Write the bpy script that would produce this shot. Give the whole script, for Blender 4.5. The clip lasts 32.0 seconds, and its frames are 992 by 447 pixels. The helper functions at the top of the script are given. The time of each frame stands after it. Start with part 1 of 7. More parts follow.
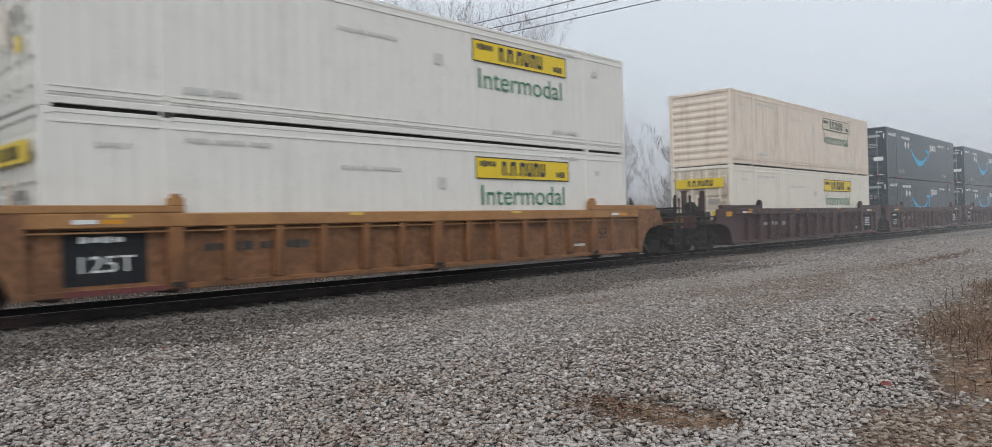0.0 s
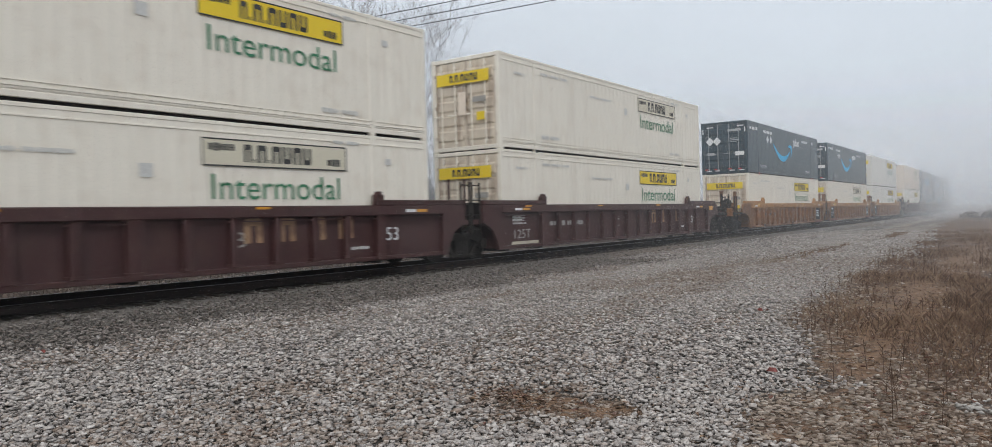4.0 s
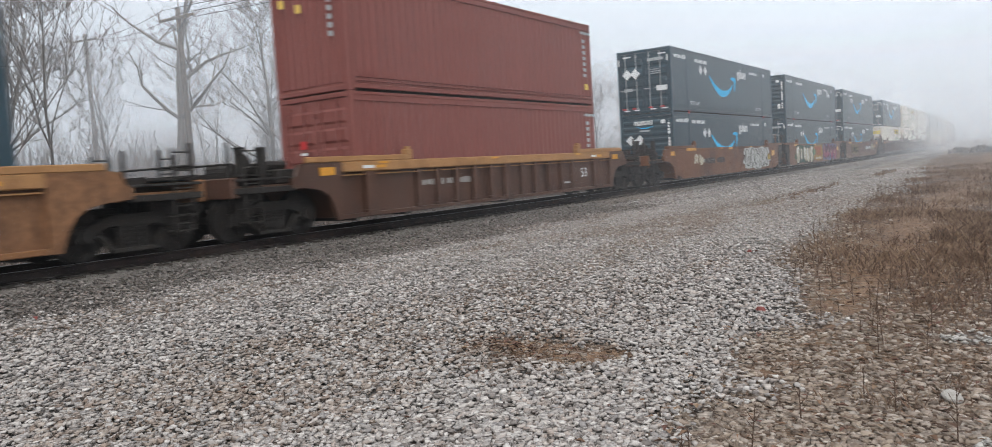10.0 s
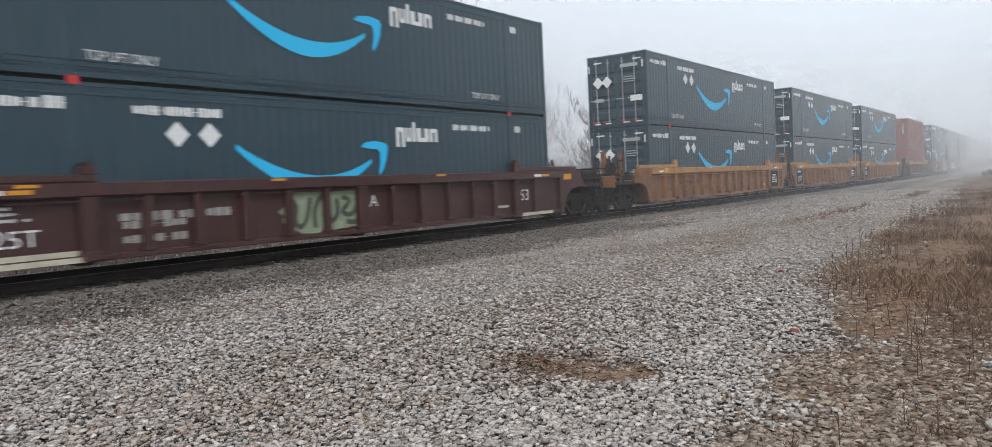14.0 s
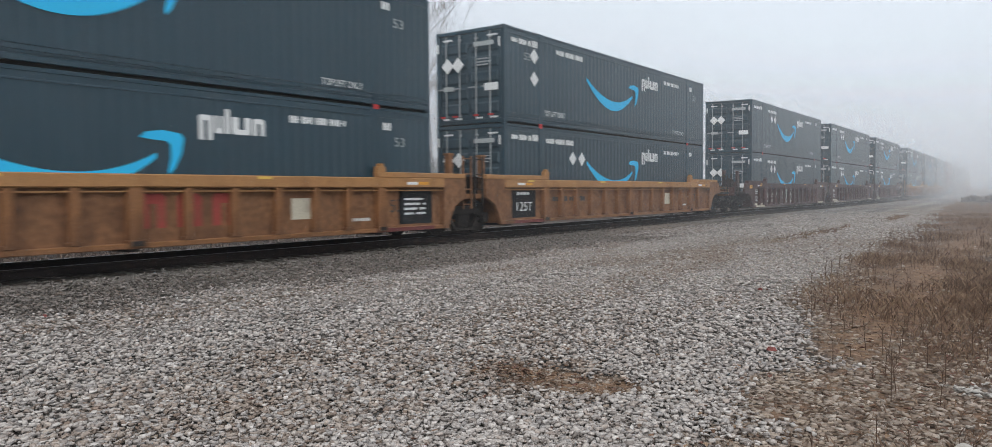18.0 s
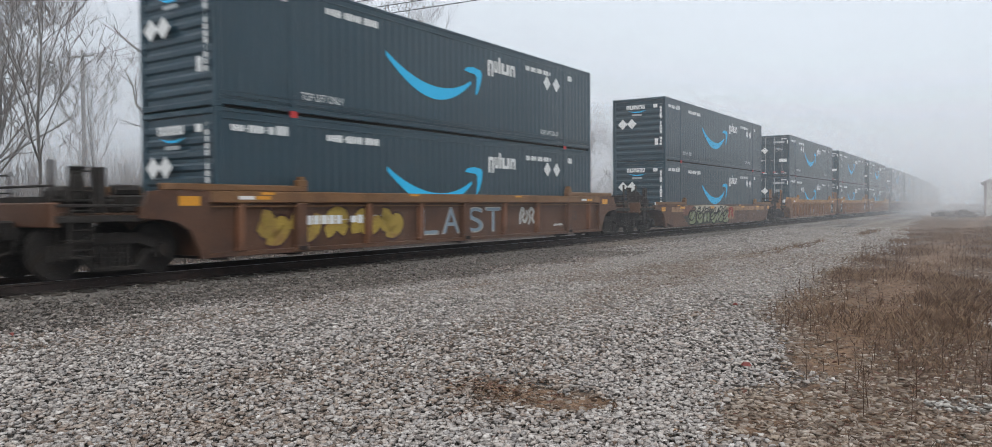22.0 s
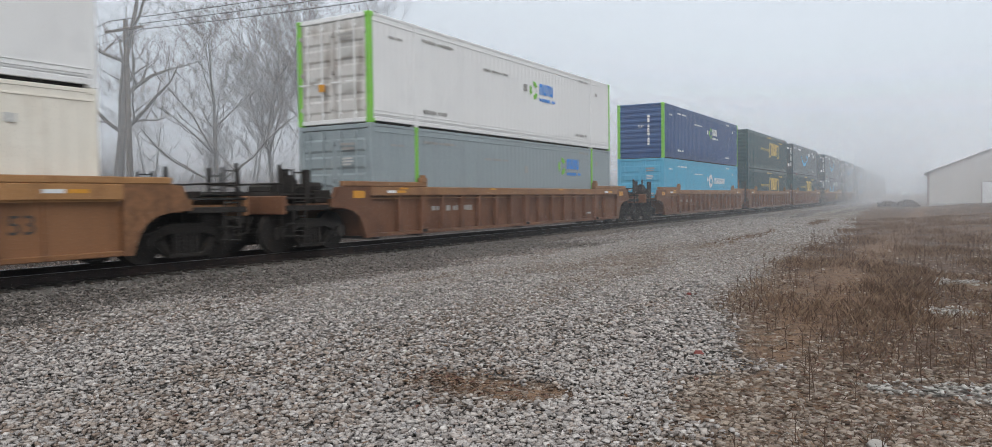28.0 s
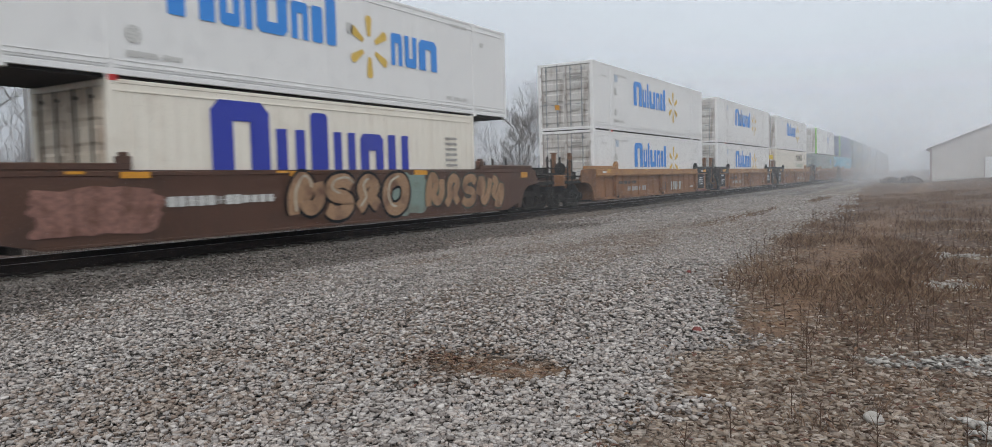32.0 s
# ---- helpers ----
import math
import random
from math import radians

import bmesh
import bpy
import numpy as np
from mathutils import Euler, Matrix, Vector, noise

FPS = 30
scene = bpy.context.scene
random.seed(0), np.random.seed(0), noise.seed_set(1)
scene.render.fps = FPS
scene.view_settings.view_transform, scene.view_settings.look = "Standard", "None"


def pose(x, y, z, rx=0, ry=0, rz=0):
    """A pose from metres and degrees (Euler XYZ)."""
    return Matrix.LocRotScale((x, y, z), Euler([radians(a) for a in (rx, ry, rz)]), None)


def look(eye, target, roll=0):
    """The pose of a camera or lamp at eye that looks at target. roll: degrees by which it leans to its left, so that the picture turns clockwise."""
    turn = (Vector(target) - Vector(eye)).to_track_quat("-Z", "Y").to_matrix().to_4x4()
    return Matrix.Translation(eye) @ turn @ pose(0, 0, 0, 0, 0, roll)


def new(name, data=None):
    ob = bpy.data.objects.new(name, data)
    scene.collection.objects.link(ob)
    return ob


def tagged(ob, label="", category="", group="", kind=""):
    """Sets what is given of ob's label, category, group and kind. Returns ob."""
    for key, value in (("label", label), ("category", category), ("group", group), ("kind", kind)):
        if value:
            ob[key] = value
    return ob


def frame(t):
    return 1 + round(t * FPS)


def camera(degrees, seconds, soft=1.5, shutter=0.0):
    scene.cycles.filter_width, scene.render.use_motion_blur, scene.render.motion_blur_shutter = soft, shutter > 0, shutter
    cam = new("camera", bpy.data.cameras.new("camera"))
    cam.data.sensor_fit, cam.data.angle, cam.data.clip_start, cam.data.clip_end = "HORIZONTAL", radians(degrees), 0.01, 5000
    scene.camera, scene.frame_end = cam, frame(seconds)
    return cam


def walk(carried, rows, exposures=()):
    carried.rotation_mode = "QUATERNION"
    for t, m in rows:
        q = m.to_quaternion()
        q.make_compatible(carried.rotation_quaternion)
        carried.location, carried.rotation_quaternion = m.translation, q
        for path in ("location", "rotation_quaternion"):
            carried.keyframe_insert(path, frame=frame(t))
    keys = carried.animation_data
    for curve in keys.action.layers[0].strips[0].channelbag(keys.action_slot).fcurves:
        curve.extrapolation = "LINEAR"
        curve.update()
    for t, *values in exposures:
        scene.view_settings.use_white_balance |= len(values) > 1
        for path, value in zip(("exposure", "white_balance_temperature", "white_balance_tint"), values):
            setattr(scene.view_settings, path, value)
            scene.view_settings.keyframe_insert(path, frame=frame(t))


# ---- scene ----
# the hand-held camera: seconds, place, then pitch, roll and yaw in degrees
PATH = [
    (0, 0.010, 0.001, 1.219, 0.08, 1.59, 43.07), (0.5, 0.001, -0.002, 1.224, 0.42, 1.48, 43.25), (1, -0.013, -0.010, 1.216, 0.01, 1.58, 42.88),
    (1.5, -0.021, 0.007, 1.213, 0.09, 1.40, 42.37), (2, -0.014, 0.006, 1.217, -0.21, 1.27, 41.82), (2.5, 0.007, 0.001, 1.216, -0.44, 1.00, 42.15),
    (4.5, 0.001, -0.016, 1.221, -0.51, 1.68, 34.71), (5, 0.007, -0.010, 1.209, -0.53, 1.73, 35.59), (5.5, 0.012, -0.022, 1.205, -0.80, 1.43, 35.59),
    (6, -0.018, -0.036, 1.220, -1.40, 1.75, 34.74), (6.5, -0.001, -0.055, 1.209, -1.55, 2.11, 35.13), (7, -0.011, -0.038, 1.213, -2.02, 2.24, 34.72),
    (7.5, 0.004, -0.023, 1.209, -2.21, 2.57, 31.98), (8, 0.064, 0.008, 1.210, -3.46, 1.83, 27.50), (8.5, 0.103, 0.074, 1.194, -5.90, 3.44, 25.34),
    (9, 0.175, 0.117, 1.154, -5.74, 4.61, 26.79), (9.5, 0.102, 0.077, 1.202, -4.79, 4.36, 31.13), (10, 0.027, 0.028, 1.193, -4.08, 3.59, 35.17),
    (10.5, -0.043, 0.018, 1.216, -2.47, 1.59, 38.68), (11, -0.060, 0.008, 1.210, -2.08, 2.17, 38.90), (11.5, -0.052, -0.000, 1.213, -2.71, 2.13, 37.35),
    (12, -0.043, 0.007, 1.212, -2.67, 1.78, 36.74), (12.5, -0.041, 0.005, 1.215, -2.62, 1.75, 37.15), (13, -0.057, -0.001, 1.230, -2.92, 2.18, 37.22),
    (13.5, -0.036, 0.019, 1.207, -2.97, 2.47, 37.62), (14, -0.034, 0.014, 1.197, -2.84, 2.76, 37.04), (14.5, -0.027, 0.009, 1.212, -3.32, 1.62, 35.90),
    (16.5, -0.027, -0.010, 1.220, -2.09, 0.82, 35.99), (17, -0.029, -0.001, 1.222, -2.36, 0.77, 35.91), (17.5, -0.039, -0.007, 1.229, -2.51, 0.54, 36.33),
    (18, -0.030, -0.016, 1.216, -2.39, 0.41, 35.92), (18.5, -0.027, -0.007, 1.224, -2.44, 0.59, 35.43), (19, -0.033, -0.005, 1.236, -2.53, 0.68, 35.21),
    (19.5, -0.019, 0.004, 1.222, -2.53, 0.82, 34.69), (20, -0.019, -0.008, 1.219, -2.49, 0.65, 34.66), (20.5, -0.012, 0.007, 1.217, -2.78, 0.64, 34.83),
    (21, -0.017, 0.002, 1.206, -2.46, 0.74, 34.19), (21.5, -0.022, 0.020, 1.221, -2.30, 0.49, 34.51), (22, -0.017, 0.001, 1.228, -1.29, 0.41, 34.28),
    (22.5, -0.013, -0.010, 1.237, -1.04, 0.75, 33.89), (23, -0.022, -0.017, 1.241, -1.44, 0.81, 33.72), (23.5, -0.016, -0.003, 1.223, -1.13, 0.88, 33.48),
    (24, -0.018, -0.004, 1.234, -0.80, 1.05, 32.20), (24.5, -0.003, 0.010, 1.239, -1.04, 1.18, 32.16), (26.5, 0.027, -0.002, 1.223, -1.83, 1.56, 30.93),
    (27, 0.033, -0.018, 1.219, -1.55, 1.80, 31.34), (27.5, 0.034, -0.014, 1.226, -1.56, 1.67, 31.66), (28, 0.015, -0.012, 1.230, -1.89, 0.69, 31.16),
    (28.5, 0.028, -0.026, 1.226, -1.94, 0.56, 31.01), (29, 0.025, -0.034, 1.214, -1.90, 1.33, 30.10), (29.5, 0.028, -0.046, 1.222, -2.28, 1.61, 29.91),
    (30, 0.023, -0.023, 1.215, -2.57, 1.33, 29.57), (30.5, 0.011, -0.007, 1.216, -3.08, 1.10, 30.29), (31, 0.027, -0.000, 1.228, -3.08, 0.34, 30.10),
    (31.5, 0.016, 0.012, 1.219, -3.13, 0.19, 32.05), (32, 0.055, 0.030, 1.199, -3.20, 1.55, 31.30),
]
cam = camera(65.77, 32.0, soft=0.5, shutter=0.2)
# its metering brightens as darker cars fill the view
EXPOSURE = ((0, 0.13), (6, 0.15), (7, 0.36), (8, 0.42), (9, 0.46), (10, 0.52), (13, 0.5), (14, 0.45), (17, 0.36), (20, 0.35), (24, 0.3), (26.5, 0.29), (28, 0.22), (31, 0.11), (32, 0.09))
walk(cam, [(t, pose(x, y, z, 90 + p, r, w)) for t, x, y, z, p, r, w in PATH], exposures=EXPOSURE)

# ---- light: a bright, foggy overcast sky ----
world = bpy.data.worlds.new("overcast_sky")
scene.world = world
world.use_nodes = True
scene.cycles.transparent_max_bounces = 64
wn, wl = world.node_tree.nodes, world.node_tree.links
wn.clear()
w_out = wn.new("ShaderNodeOutputWorld")
w_bg = wn.new("ShaderNodeBackground")
w_sky = wn.new("ShaderNodeTexSky")
w_sky.sky_type = "NISHITA"
w_sky.sun_disc = False
w_sky.sun_elevation, w_sky.sun_rotation = radians(32), radians(150)
w_sky.dust_density = 6
w_hs = wn.new("ShaderNodeHueSaturation")
w_hs.inputs["Saturation"].default_value = 0.25
w_hs.inputs["Value"].default_value = 0.08
w_co = wn.new("ShaderNodeTexCoord")
w_sep = wn.new("ShaderNodeSeparateXYZ")
w_ramp = wn.new("ShaderNodeValToRGB")
w_ramp.color_ramp.interpolation = "EASE"
for e, (p, c) in zip((w_ramp.color_ramp.elements[0], w_ramp.color_ramp.elements[1], w_ramp.color_ramp.elements.new(0.62)),
                     ((0.5, (0.652, 0.73, 0.822)), (1.0, (1.565, 1.66, 1.80)), (0.60, (0.702, 0.775, 0.862)))):
    e.position, e.color = p, (*c, 1)
w_map = wn.new("ShaderNodeMath")
w_map.operation = "MULTIPLY_ADD"
w_map.inputs[1].default_value, w_map.inputs[2].default_value = 0.5, 0.5
w_mix = wn.new("ShaderNodeMixRGB")
w_mix.inputs[0].default_value = 0.85
wl.new(w_co.outputs["Generated"], w_sep.inputs[0])
wl.new(w_sep.outputs["Z"], w_map.inputs[0])
wl.new(w_map.outputs[0], w_ramp.inputs[0])
wl.new(w_sky.outputs[0], w_hs.inputs["Color"])
wl.new(w_hs.outputs[0], w_mix.inputs[1])
wl.new(w_ramp.outputs[0], w_mix.inputs[2])
wl.new(w_mix.outputs[0], w_bg.inputs[0])
wl.new(w_bg.outputs[0], w_out.inputs[0])
w_bg.inputs[1].default_value = 1.0

sun = new("sun", bpy.data.lights.new("sun", "SUN"))
sun.data.energy, sun.data.angle, sun.data.color = 0.7, radians(40), (1.0, 0.99, 0.99)
sun.matrix_world = look((20, -25, 30), (0, 0, 0))

# ---- plan: rail top is z = 0, the track runs along +y ----
SPEED = 19.258                    # metres a second
NEAR = -13.125                    # near face of the containers
TRACK = NEAR - 1.295              # middle of the track
BEND = 1.053e-4                   # the track bends gently to the left ahead
GROUND = -0.40
LONG, WIDE, HIGH = 16.154, 2.59, 2.896
LOWER, UPPER = 0.358, 3.254       # floors of the two containers of a stack


def track_x(y):
    return TRACK - BEND * max(y, 0.0) ** 2


def track_turn(y):
    return math.degrees(math.atan(2 * BEND * max(y, 0.0)))


def smooth(a, b, x):
    s = min(1.0, max(0.0, (x - a) / (b - a)))
    return s * s * (3 - 2 * s)


def ground_z(x, y):
    """Height of the ground: the ballast bed, the flat gravel, and a low rise by the sheds."""
    off = x - track_x(y)
    bed = 0.19 * (1 - smooth(1.15, 2.5, abs(off)))
    rise = 0.38 * smooth(16, 58, y) * smooth(-4.5, 2.5, x)
    back = -0.3 * smooth(5, 10, -off) + 1.6 * smooth(14, 60, -off)
    return GROUND + bed + rise + back + 0.03 * noise.noise((x * 0.35, y * 0.35, 0)) * smooth(2.2, 4, abs(off))


# ---- materials ----
MATS = {}


def material(name, color, rough=0.6, metal=0.0, spots=None, spot_amount=0.3, spot_scale=2.0, grain=0.12, grain_scale=30.0,
             bump=0.15, bump_scale=60.0, streak=0.0, streak_color=(0.1, 0.05, 0.03), vary=0.0, spec=0.5):
    """A surface with grain, large stains, downward streaks of dirt and fine relief."""
    m = bpy.data.materials.new(name)
    m.use_nodes = True
    n, l = m.node_tree.nodes, m.node_tree.links
    b = n["Principled BSDF"]
    b.inputs["Roughness"].default_value, b.inputs["Metallic"].default_value = rough, metal
    b.inputs["Specular IOR Level"].default_value = spec
    co = n.new("ShaderNodeTexCoord")

    def tex(scale, detail=4.0, stretch=None):
        t = n.new("ShaderNodeTexNoise")
        t.inputs["Scale"].default_value, t.inputs["Detail"].default_value = scale, detail
        if stretch:
            mp = n.new("ShaderNodeMapping")
            mp.inputs["Scale"].default_value = stretch
            l.new(co.outputs["Object"], mp.inputs[0])
            l.new(mp.outputs[0], t.inputs[0])
        else:
            l.new(co.outputs["Object"], t.inputs[0])
        return t.outputs[0]

    def mix(kind, fac, a, c):
        x = n.new("ShaderNodeMixRGB")
        x.blend_type = kind
        for slot, val in zip(x.inputs, (fac, a, c)):
            if isinstance(val, (int, float)):
                slot.default_value = val
            elif isinstance(val, tuple):
                slot.default_value = (*val, 1)
            else:
                l.new(val, slot)
        return x.outputs[0]

    def ramp(src, lo, hi, top=1.0):
        r = n.new("ShaderNodeMapRange")
        r.inputs[1].default_value, r.inputs[2].default_value, r.inputs[4].default_value = lo, hi, top
        l.new(src, r.inputs[0])
        return r.outputs[0]

    col = mix("MIX", ramp(tex(grain_scale), 0.35, 0.65), tuple(c * (1 - grain) for c in color), tuple(min(1, c * (1 + grain)) for c in color))
    if spots:
        col = mix("MIX", ramp(tex(spot_scale, 6.0), 0.5, 0.68, spot_amount), col, spots)
    if streak:
        col = mix("MIX", ramp(tex(1.0, 5.0, (5.0, 5.0, 0.35)), 0.5, 0.75, streak), col, streak_color)
    if vary:
        oi = n.new("ShaderNodeObjectInfo")
        hv = n.new("ShaderNodeHueSaturation")
        l.new(ramp(oi.outputs["Random"], 0, 1, 2 * vary), hv.inputs["Value"])
        ad = n.new("ShaderNodeMath")
        ad.inputs[1].default_value = 1 - vary
        l.new(ramp(oi.outputs["Random"], 0, 1, 2 * vary), ad.inputs[0])
        l.new(ad.outputs[0], hv.inputs["Value"])
        l.new(col, hv.inputs["Color"])
        col = hv.outputs[0]
    l.new(col, b.inputs["Base Color"])
    if bump:
        bp = n.new("ShaderNodeBump")
        bp.inputs["Strength"].default_value, bp.inputs["Distance"].default_value = bump, 0.01
        l.new(tex(bump_scale), bp.inputs["Height"])
        l.new(bp.outputs[0], b.inputs["Normal"])
    MATS[name] = m
    return m


RUST = (0.11, 0.05, 0.03)
# container paints
navy = material("navy_paint", (0.0160, 0.0445, 0.0635), 0.31, spec=0.5, spots=(0.026, 0.047, 0.06), spot_amount=0.3, streak=0.05, streak_color=(0.04, 0.05, 0.055))
cream = material("cream_paint", (0.80, 0.755, 0.66), 0.5, spots=(0.6, 0.52, 0.42), spot_amount=0.3, streak=0.16, streak_color=(0.5, 0.41, 0.32), grain=0.04)
cool_white = material("cool_white_paint", (0.755, 0.745, 0.70), 0.5, spots=(0.6, 0.57, 0.52), spot_amount=0.3, streak=0.1, streak_color=(0.5, 0.47, 0.43), grain=0.04)
dirty_white = material("grimy_white_doors", (0.60, 0.585, 0.56), 0.6, spots=(0.3, 0.25, 0.21), spot_amount=0.65, spot_scale=1.5, streak=0.75, streak_color=(0.22, 0.18, 0.15), grain=0.08)
dirty_cream = material("grimy_cream_doors", (0.66, 0.58, 0.47), 0.6, spots=(0.36, 0.26, 0.18), spot_amount=0.6, spot_scale=1.5, streak=0.65, streak_color=(0.2, 0.13, 0.09), grain=0.08)
white = material("white_paint", (0.80, 0.80, 0.79), 0.5, spots=(0.6, 0.6, 0.6), spot_amount=0.25, streak=0.08, streak_color=(0.5, 0.5, 0.5), grain=0.03)
pink = material("stained_cream_paint", (0.78, 0.68, 0.57), 0.55, spots=(0.45, 0.30, 0.20), spot_amount=0.3, streak=0.35, streak_color=(0.4, 0.25, 0.17), grain=0.04)
redbox = material("oxide_red_paint", (0.205, 0.06, 0.048), 0.55, spots=(0.2, 0.06, 0.05), spot_amount=0.4, streak=0.15, streak_color=(0.13, 0.05, 0.045))
green = material("dark_green_paint", (0.011, 0.054, 0.061), 0.36, spec=0.4, spots=(0.0225, 0.0562, 0.0525), spot_amount=0.3, streak=0.12, streak_color=(0.0525, 0.0675, 0.0675))
blue = material("deep_blue_paint", (0.026, 0.078, 0.215), 0.4, spec=0.35, spots=(0.0255, 0.0425, 0.119), spot_amount=0.3, streak=0.1, streak_color=(0.068, 0.0765, 0.111))
sky_blue = material("light_blue_paint", (0.085, 0.40, 0.60), 0.5, spots=(0.15, 0.4, 0.55), spot_amount=0.3, streak=0.15, streak_color=(0.2, 0.33, 0.4))
grey_box = material("grey_paint", (0.28, 0.33, 0.345), 0.5, spots=(0.22, 0.26, 0.27), spot_amount=0.3, streak=0.15, streak_color=(0.18, 0.2, 0.2))
lime = material("lime_green_paint", (0.20, 0.52, 0.06), 0.5)
# lettering and marks
cyan_mark = material("cyan_vinyl", (0.014, 0.47, 0.82), 0.45, grain=0.05, bump=0.05)
white_mark = material("white_vinyl", (0.72, 0.74, 0.74), 0.5, grain=0.08, bump=0.05)
faint_mark = material("faded_white_vinyl", (0.36, 0.39, 0.40), 0.6, grain=0.15, bump=0.05)
dark_mark = material("black_lettering", (0.035, 0.035, 0.035), 0.6, bump=0.05)
grey_mark = material("grey_lettering", (0.33, 0.32, 0.30), 0.6, bump=0.05)
soft_mark = material("worn_grey_lettering", (0.56, 0.56, 0.54), 0.6, grain=0.2, bump=0.05)
pale_blue_mark = material("pale_blue_lettering", (0.48, 0.56, 0.66), 0.6, grain=0.2, bump=0.05)
yellow_mark = material("yellow_vinyl", (0.78, 0.57, 0.015), 0.5, grain=0.06, bump=0.05)
cream_mark = material("faded_sign", (0.62, 0.58, 0.46), 0.6, grain=0.06, bump=0.05)
green_mark = material("green_lettering", (0.03, 0.19, 0.09), 0.5, bump=0.05)
blue_mark = material("blue_vinyl", (0.04, 0.26, 0.74), 0.5, grain=0.05, bump=0.05)
deep_mark = material("deep_blue_vinyl", (0.025, 0.045, 0.38), 0.5, grain=0.05, bump=0.05)
gold_mark = material("gold_vinyl", (0.68, 0.46, 0.09), 0.5, grain=0.06, bump=0.05)
rust_mark = material("rust_run", (0.13, 0.055, 0.035), 0.8, spots=(0.04, 0.055, 0.065), spot_amount=0.8, spot_scale=9)
amber_mark = material("amber_reflector", (0.62, 0.28, 0.02), 0.35, bump=0.0)
red_mark = material("red_vinyl", (0.50, 0.03, 0.03), 0.5, bump=0.0)
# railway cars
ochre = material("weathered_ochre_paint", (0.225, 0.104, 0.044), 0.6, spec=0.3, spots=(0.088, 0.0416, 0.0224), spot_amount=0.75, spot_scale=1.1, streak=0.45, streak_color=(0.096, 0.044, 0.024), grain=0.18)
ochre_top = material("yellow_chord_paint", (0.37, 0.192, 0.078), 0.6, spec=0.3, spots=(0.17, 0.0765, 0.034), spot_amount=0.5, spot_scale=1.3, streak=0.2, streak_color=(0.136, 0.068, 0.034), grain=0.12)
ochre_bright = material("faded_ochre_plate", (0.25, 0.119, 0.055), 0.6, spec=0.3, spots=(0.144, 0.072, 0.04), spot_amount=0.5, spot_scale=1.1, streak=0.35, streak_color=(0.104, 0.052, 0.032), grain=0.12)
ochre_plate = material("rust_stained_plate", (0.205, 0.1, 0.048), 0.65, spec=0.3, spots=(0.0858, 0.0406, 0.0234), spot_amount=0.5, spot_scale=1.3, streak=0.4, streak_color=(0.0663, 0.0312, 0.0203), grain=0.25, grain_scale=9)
maroon = material("maroon_paint", (0.0541, 0.0205, 0.0197), 0.5, spec=0.4, spots=(0.082, 0.041, 0.0328), spot_amount=0.4, streak=0.25, streak_color=(0.0328, 0.0205, 0.0205), grain=0.15)
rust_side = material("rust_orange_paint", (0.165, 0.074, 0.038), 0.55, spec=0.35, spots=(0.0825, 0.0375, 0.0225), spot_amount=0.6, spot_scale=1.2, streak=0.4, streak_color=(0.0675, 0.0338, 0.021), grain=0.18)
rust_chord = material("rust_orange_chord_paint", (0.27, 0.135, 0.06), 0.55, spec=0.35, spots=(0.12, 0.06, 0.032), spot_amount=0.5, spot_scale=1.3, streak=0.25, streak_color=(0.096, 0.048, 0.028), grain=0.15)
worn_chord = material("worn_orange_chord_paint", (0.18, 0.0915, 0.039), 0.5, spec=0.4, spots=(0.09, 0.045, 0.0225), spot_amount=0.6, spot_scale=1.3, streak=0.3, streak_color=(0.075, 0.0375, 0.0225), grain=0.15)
orange_car = material("faded_orange_paint", (0.15, 0.056, 0.022), 0.5, spec=0.4, spots=(0.0651, 0.026, 0.0161), spot_amount=0.8, spot_scale=0.9, streak=0.6, streak_color=(0.0465, 0.0223, 0.0161), grain=0.2)
rust_car = material("rust_brown_paint", (0.0972, 0.0454, 0.0245), 0.5, spec=0.4, spots=(0.054, 0.0274, 0.018), spot_amount=0.7, spot_scale=1.2, streak=0.4, streak_color=(0.0576, 0.0288, 0.018), grain=0.2)
brown_car = material("dark_brown_paint", (0.0863, 0.0405, 0.0255), 0.5, spec=0.4, spots=(0.0562, 0.03, 0.0225), spot_amount=0.6, spot_scale=1.2, streak=0.3, streak_color=(0.045, 0.0263, 0.0188), grain=0.2)
black_panel = material("black_car_paint", (0.019, 0.021, 0.024), 0.7, spots=(0.04, 0.036, 0.032), spot_amount=0.35, spec=0.15)
grime = material("grimy_cast_steel", (0.033, 0.030, 0.028), 0.8, spots=(0.04, 0.028, 0.02), spot_amount=0.4, spot_scale=5, grain=0.3, spec=0.15)
galv = material("galvanised_steel", (0.30, 0.32, 0.33), 0.45, metal=0.4, grain=0.15)
rail_steel = material("rusty_rail", (0.030, 0.023, 0.021), 0.8, spec=0.2, spots=(0.07, 0.04, 0.03), spot_amount=0.5, spot_scale=3)
rail_top = material("polished_rail_head", (0.35, 0.35, 0.36), 0.3, metal=0.9)
tie_wood = material("creosoted_tie", (0.045, 0.035, 0.028), 0.85, spots=(0.09, 0.08, 0.07), spot_amount=0.4, spot_scale=4, bump=0.5, vary=0.2)


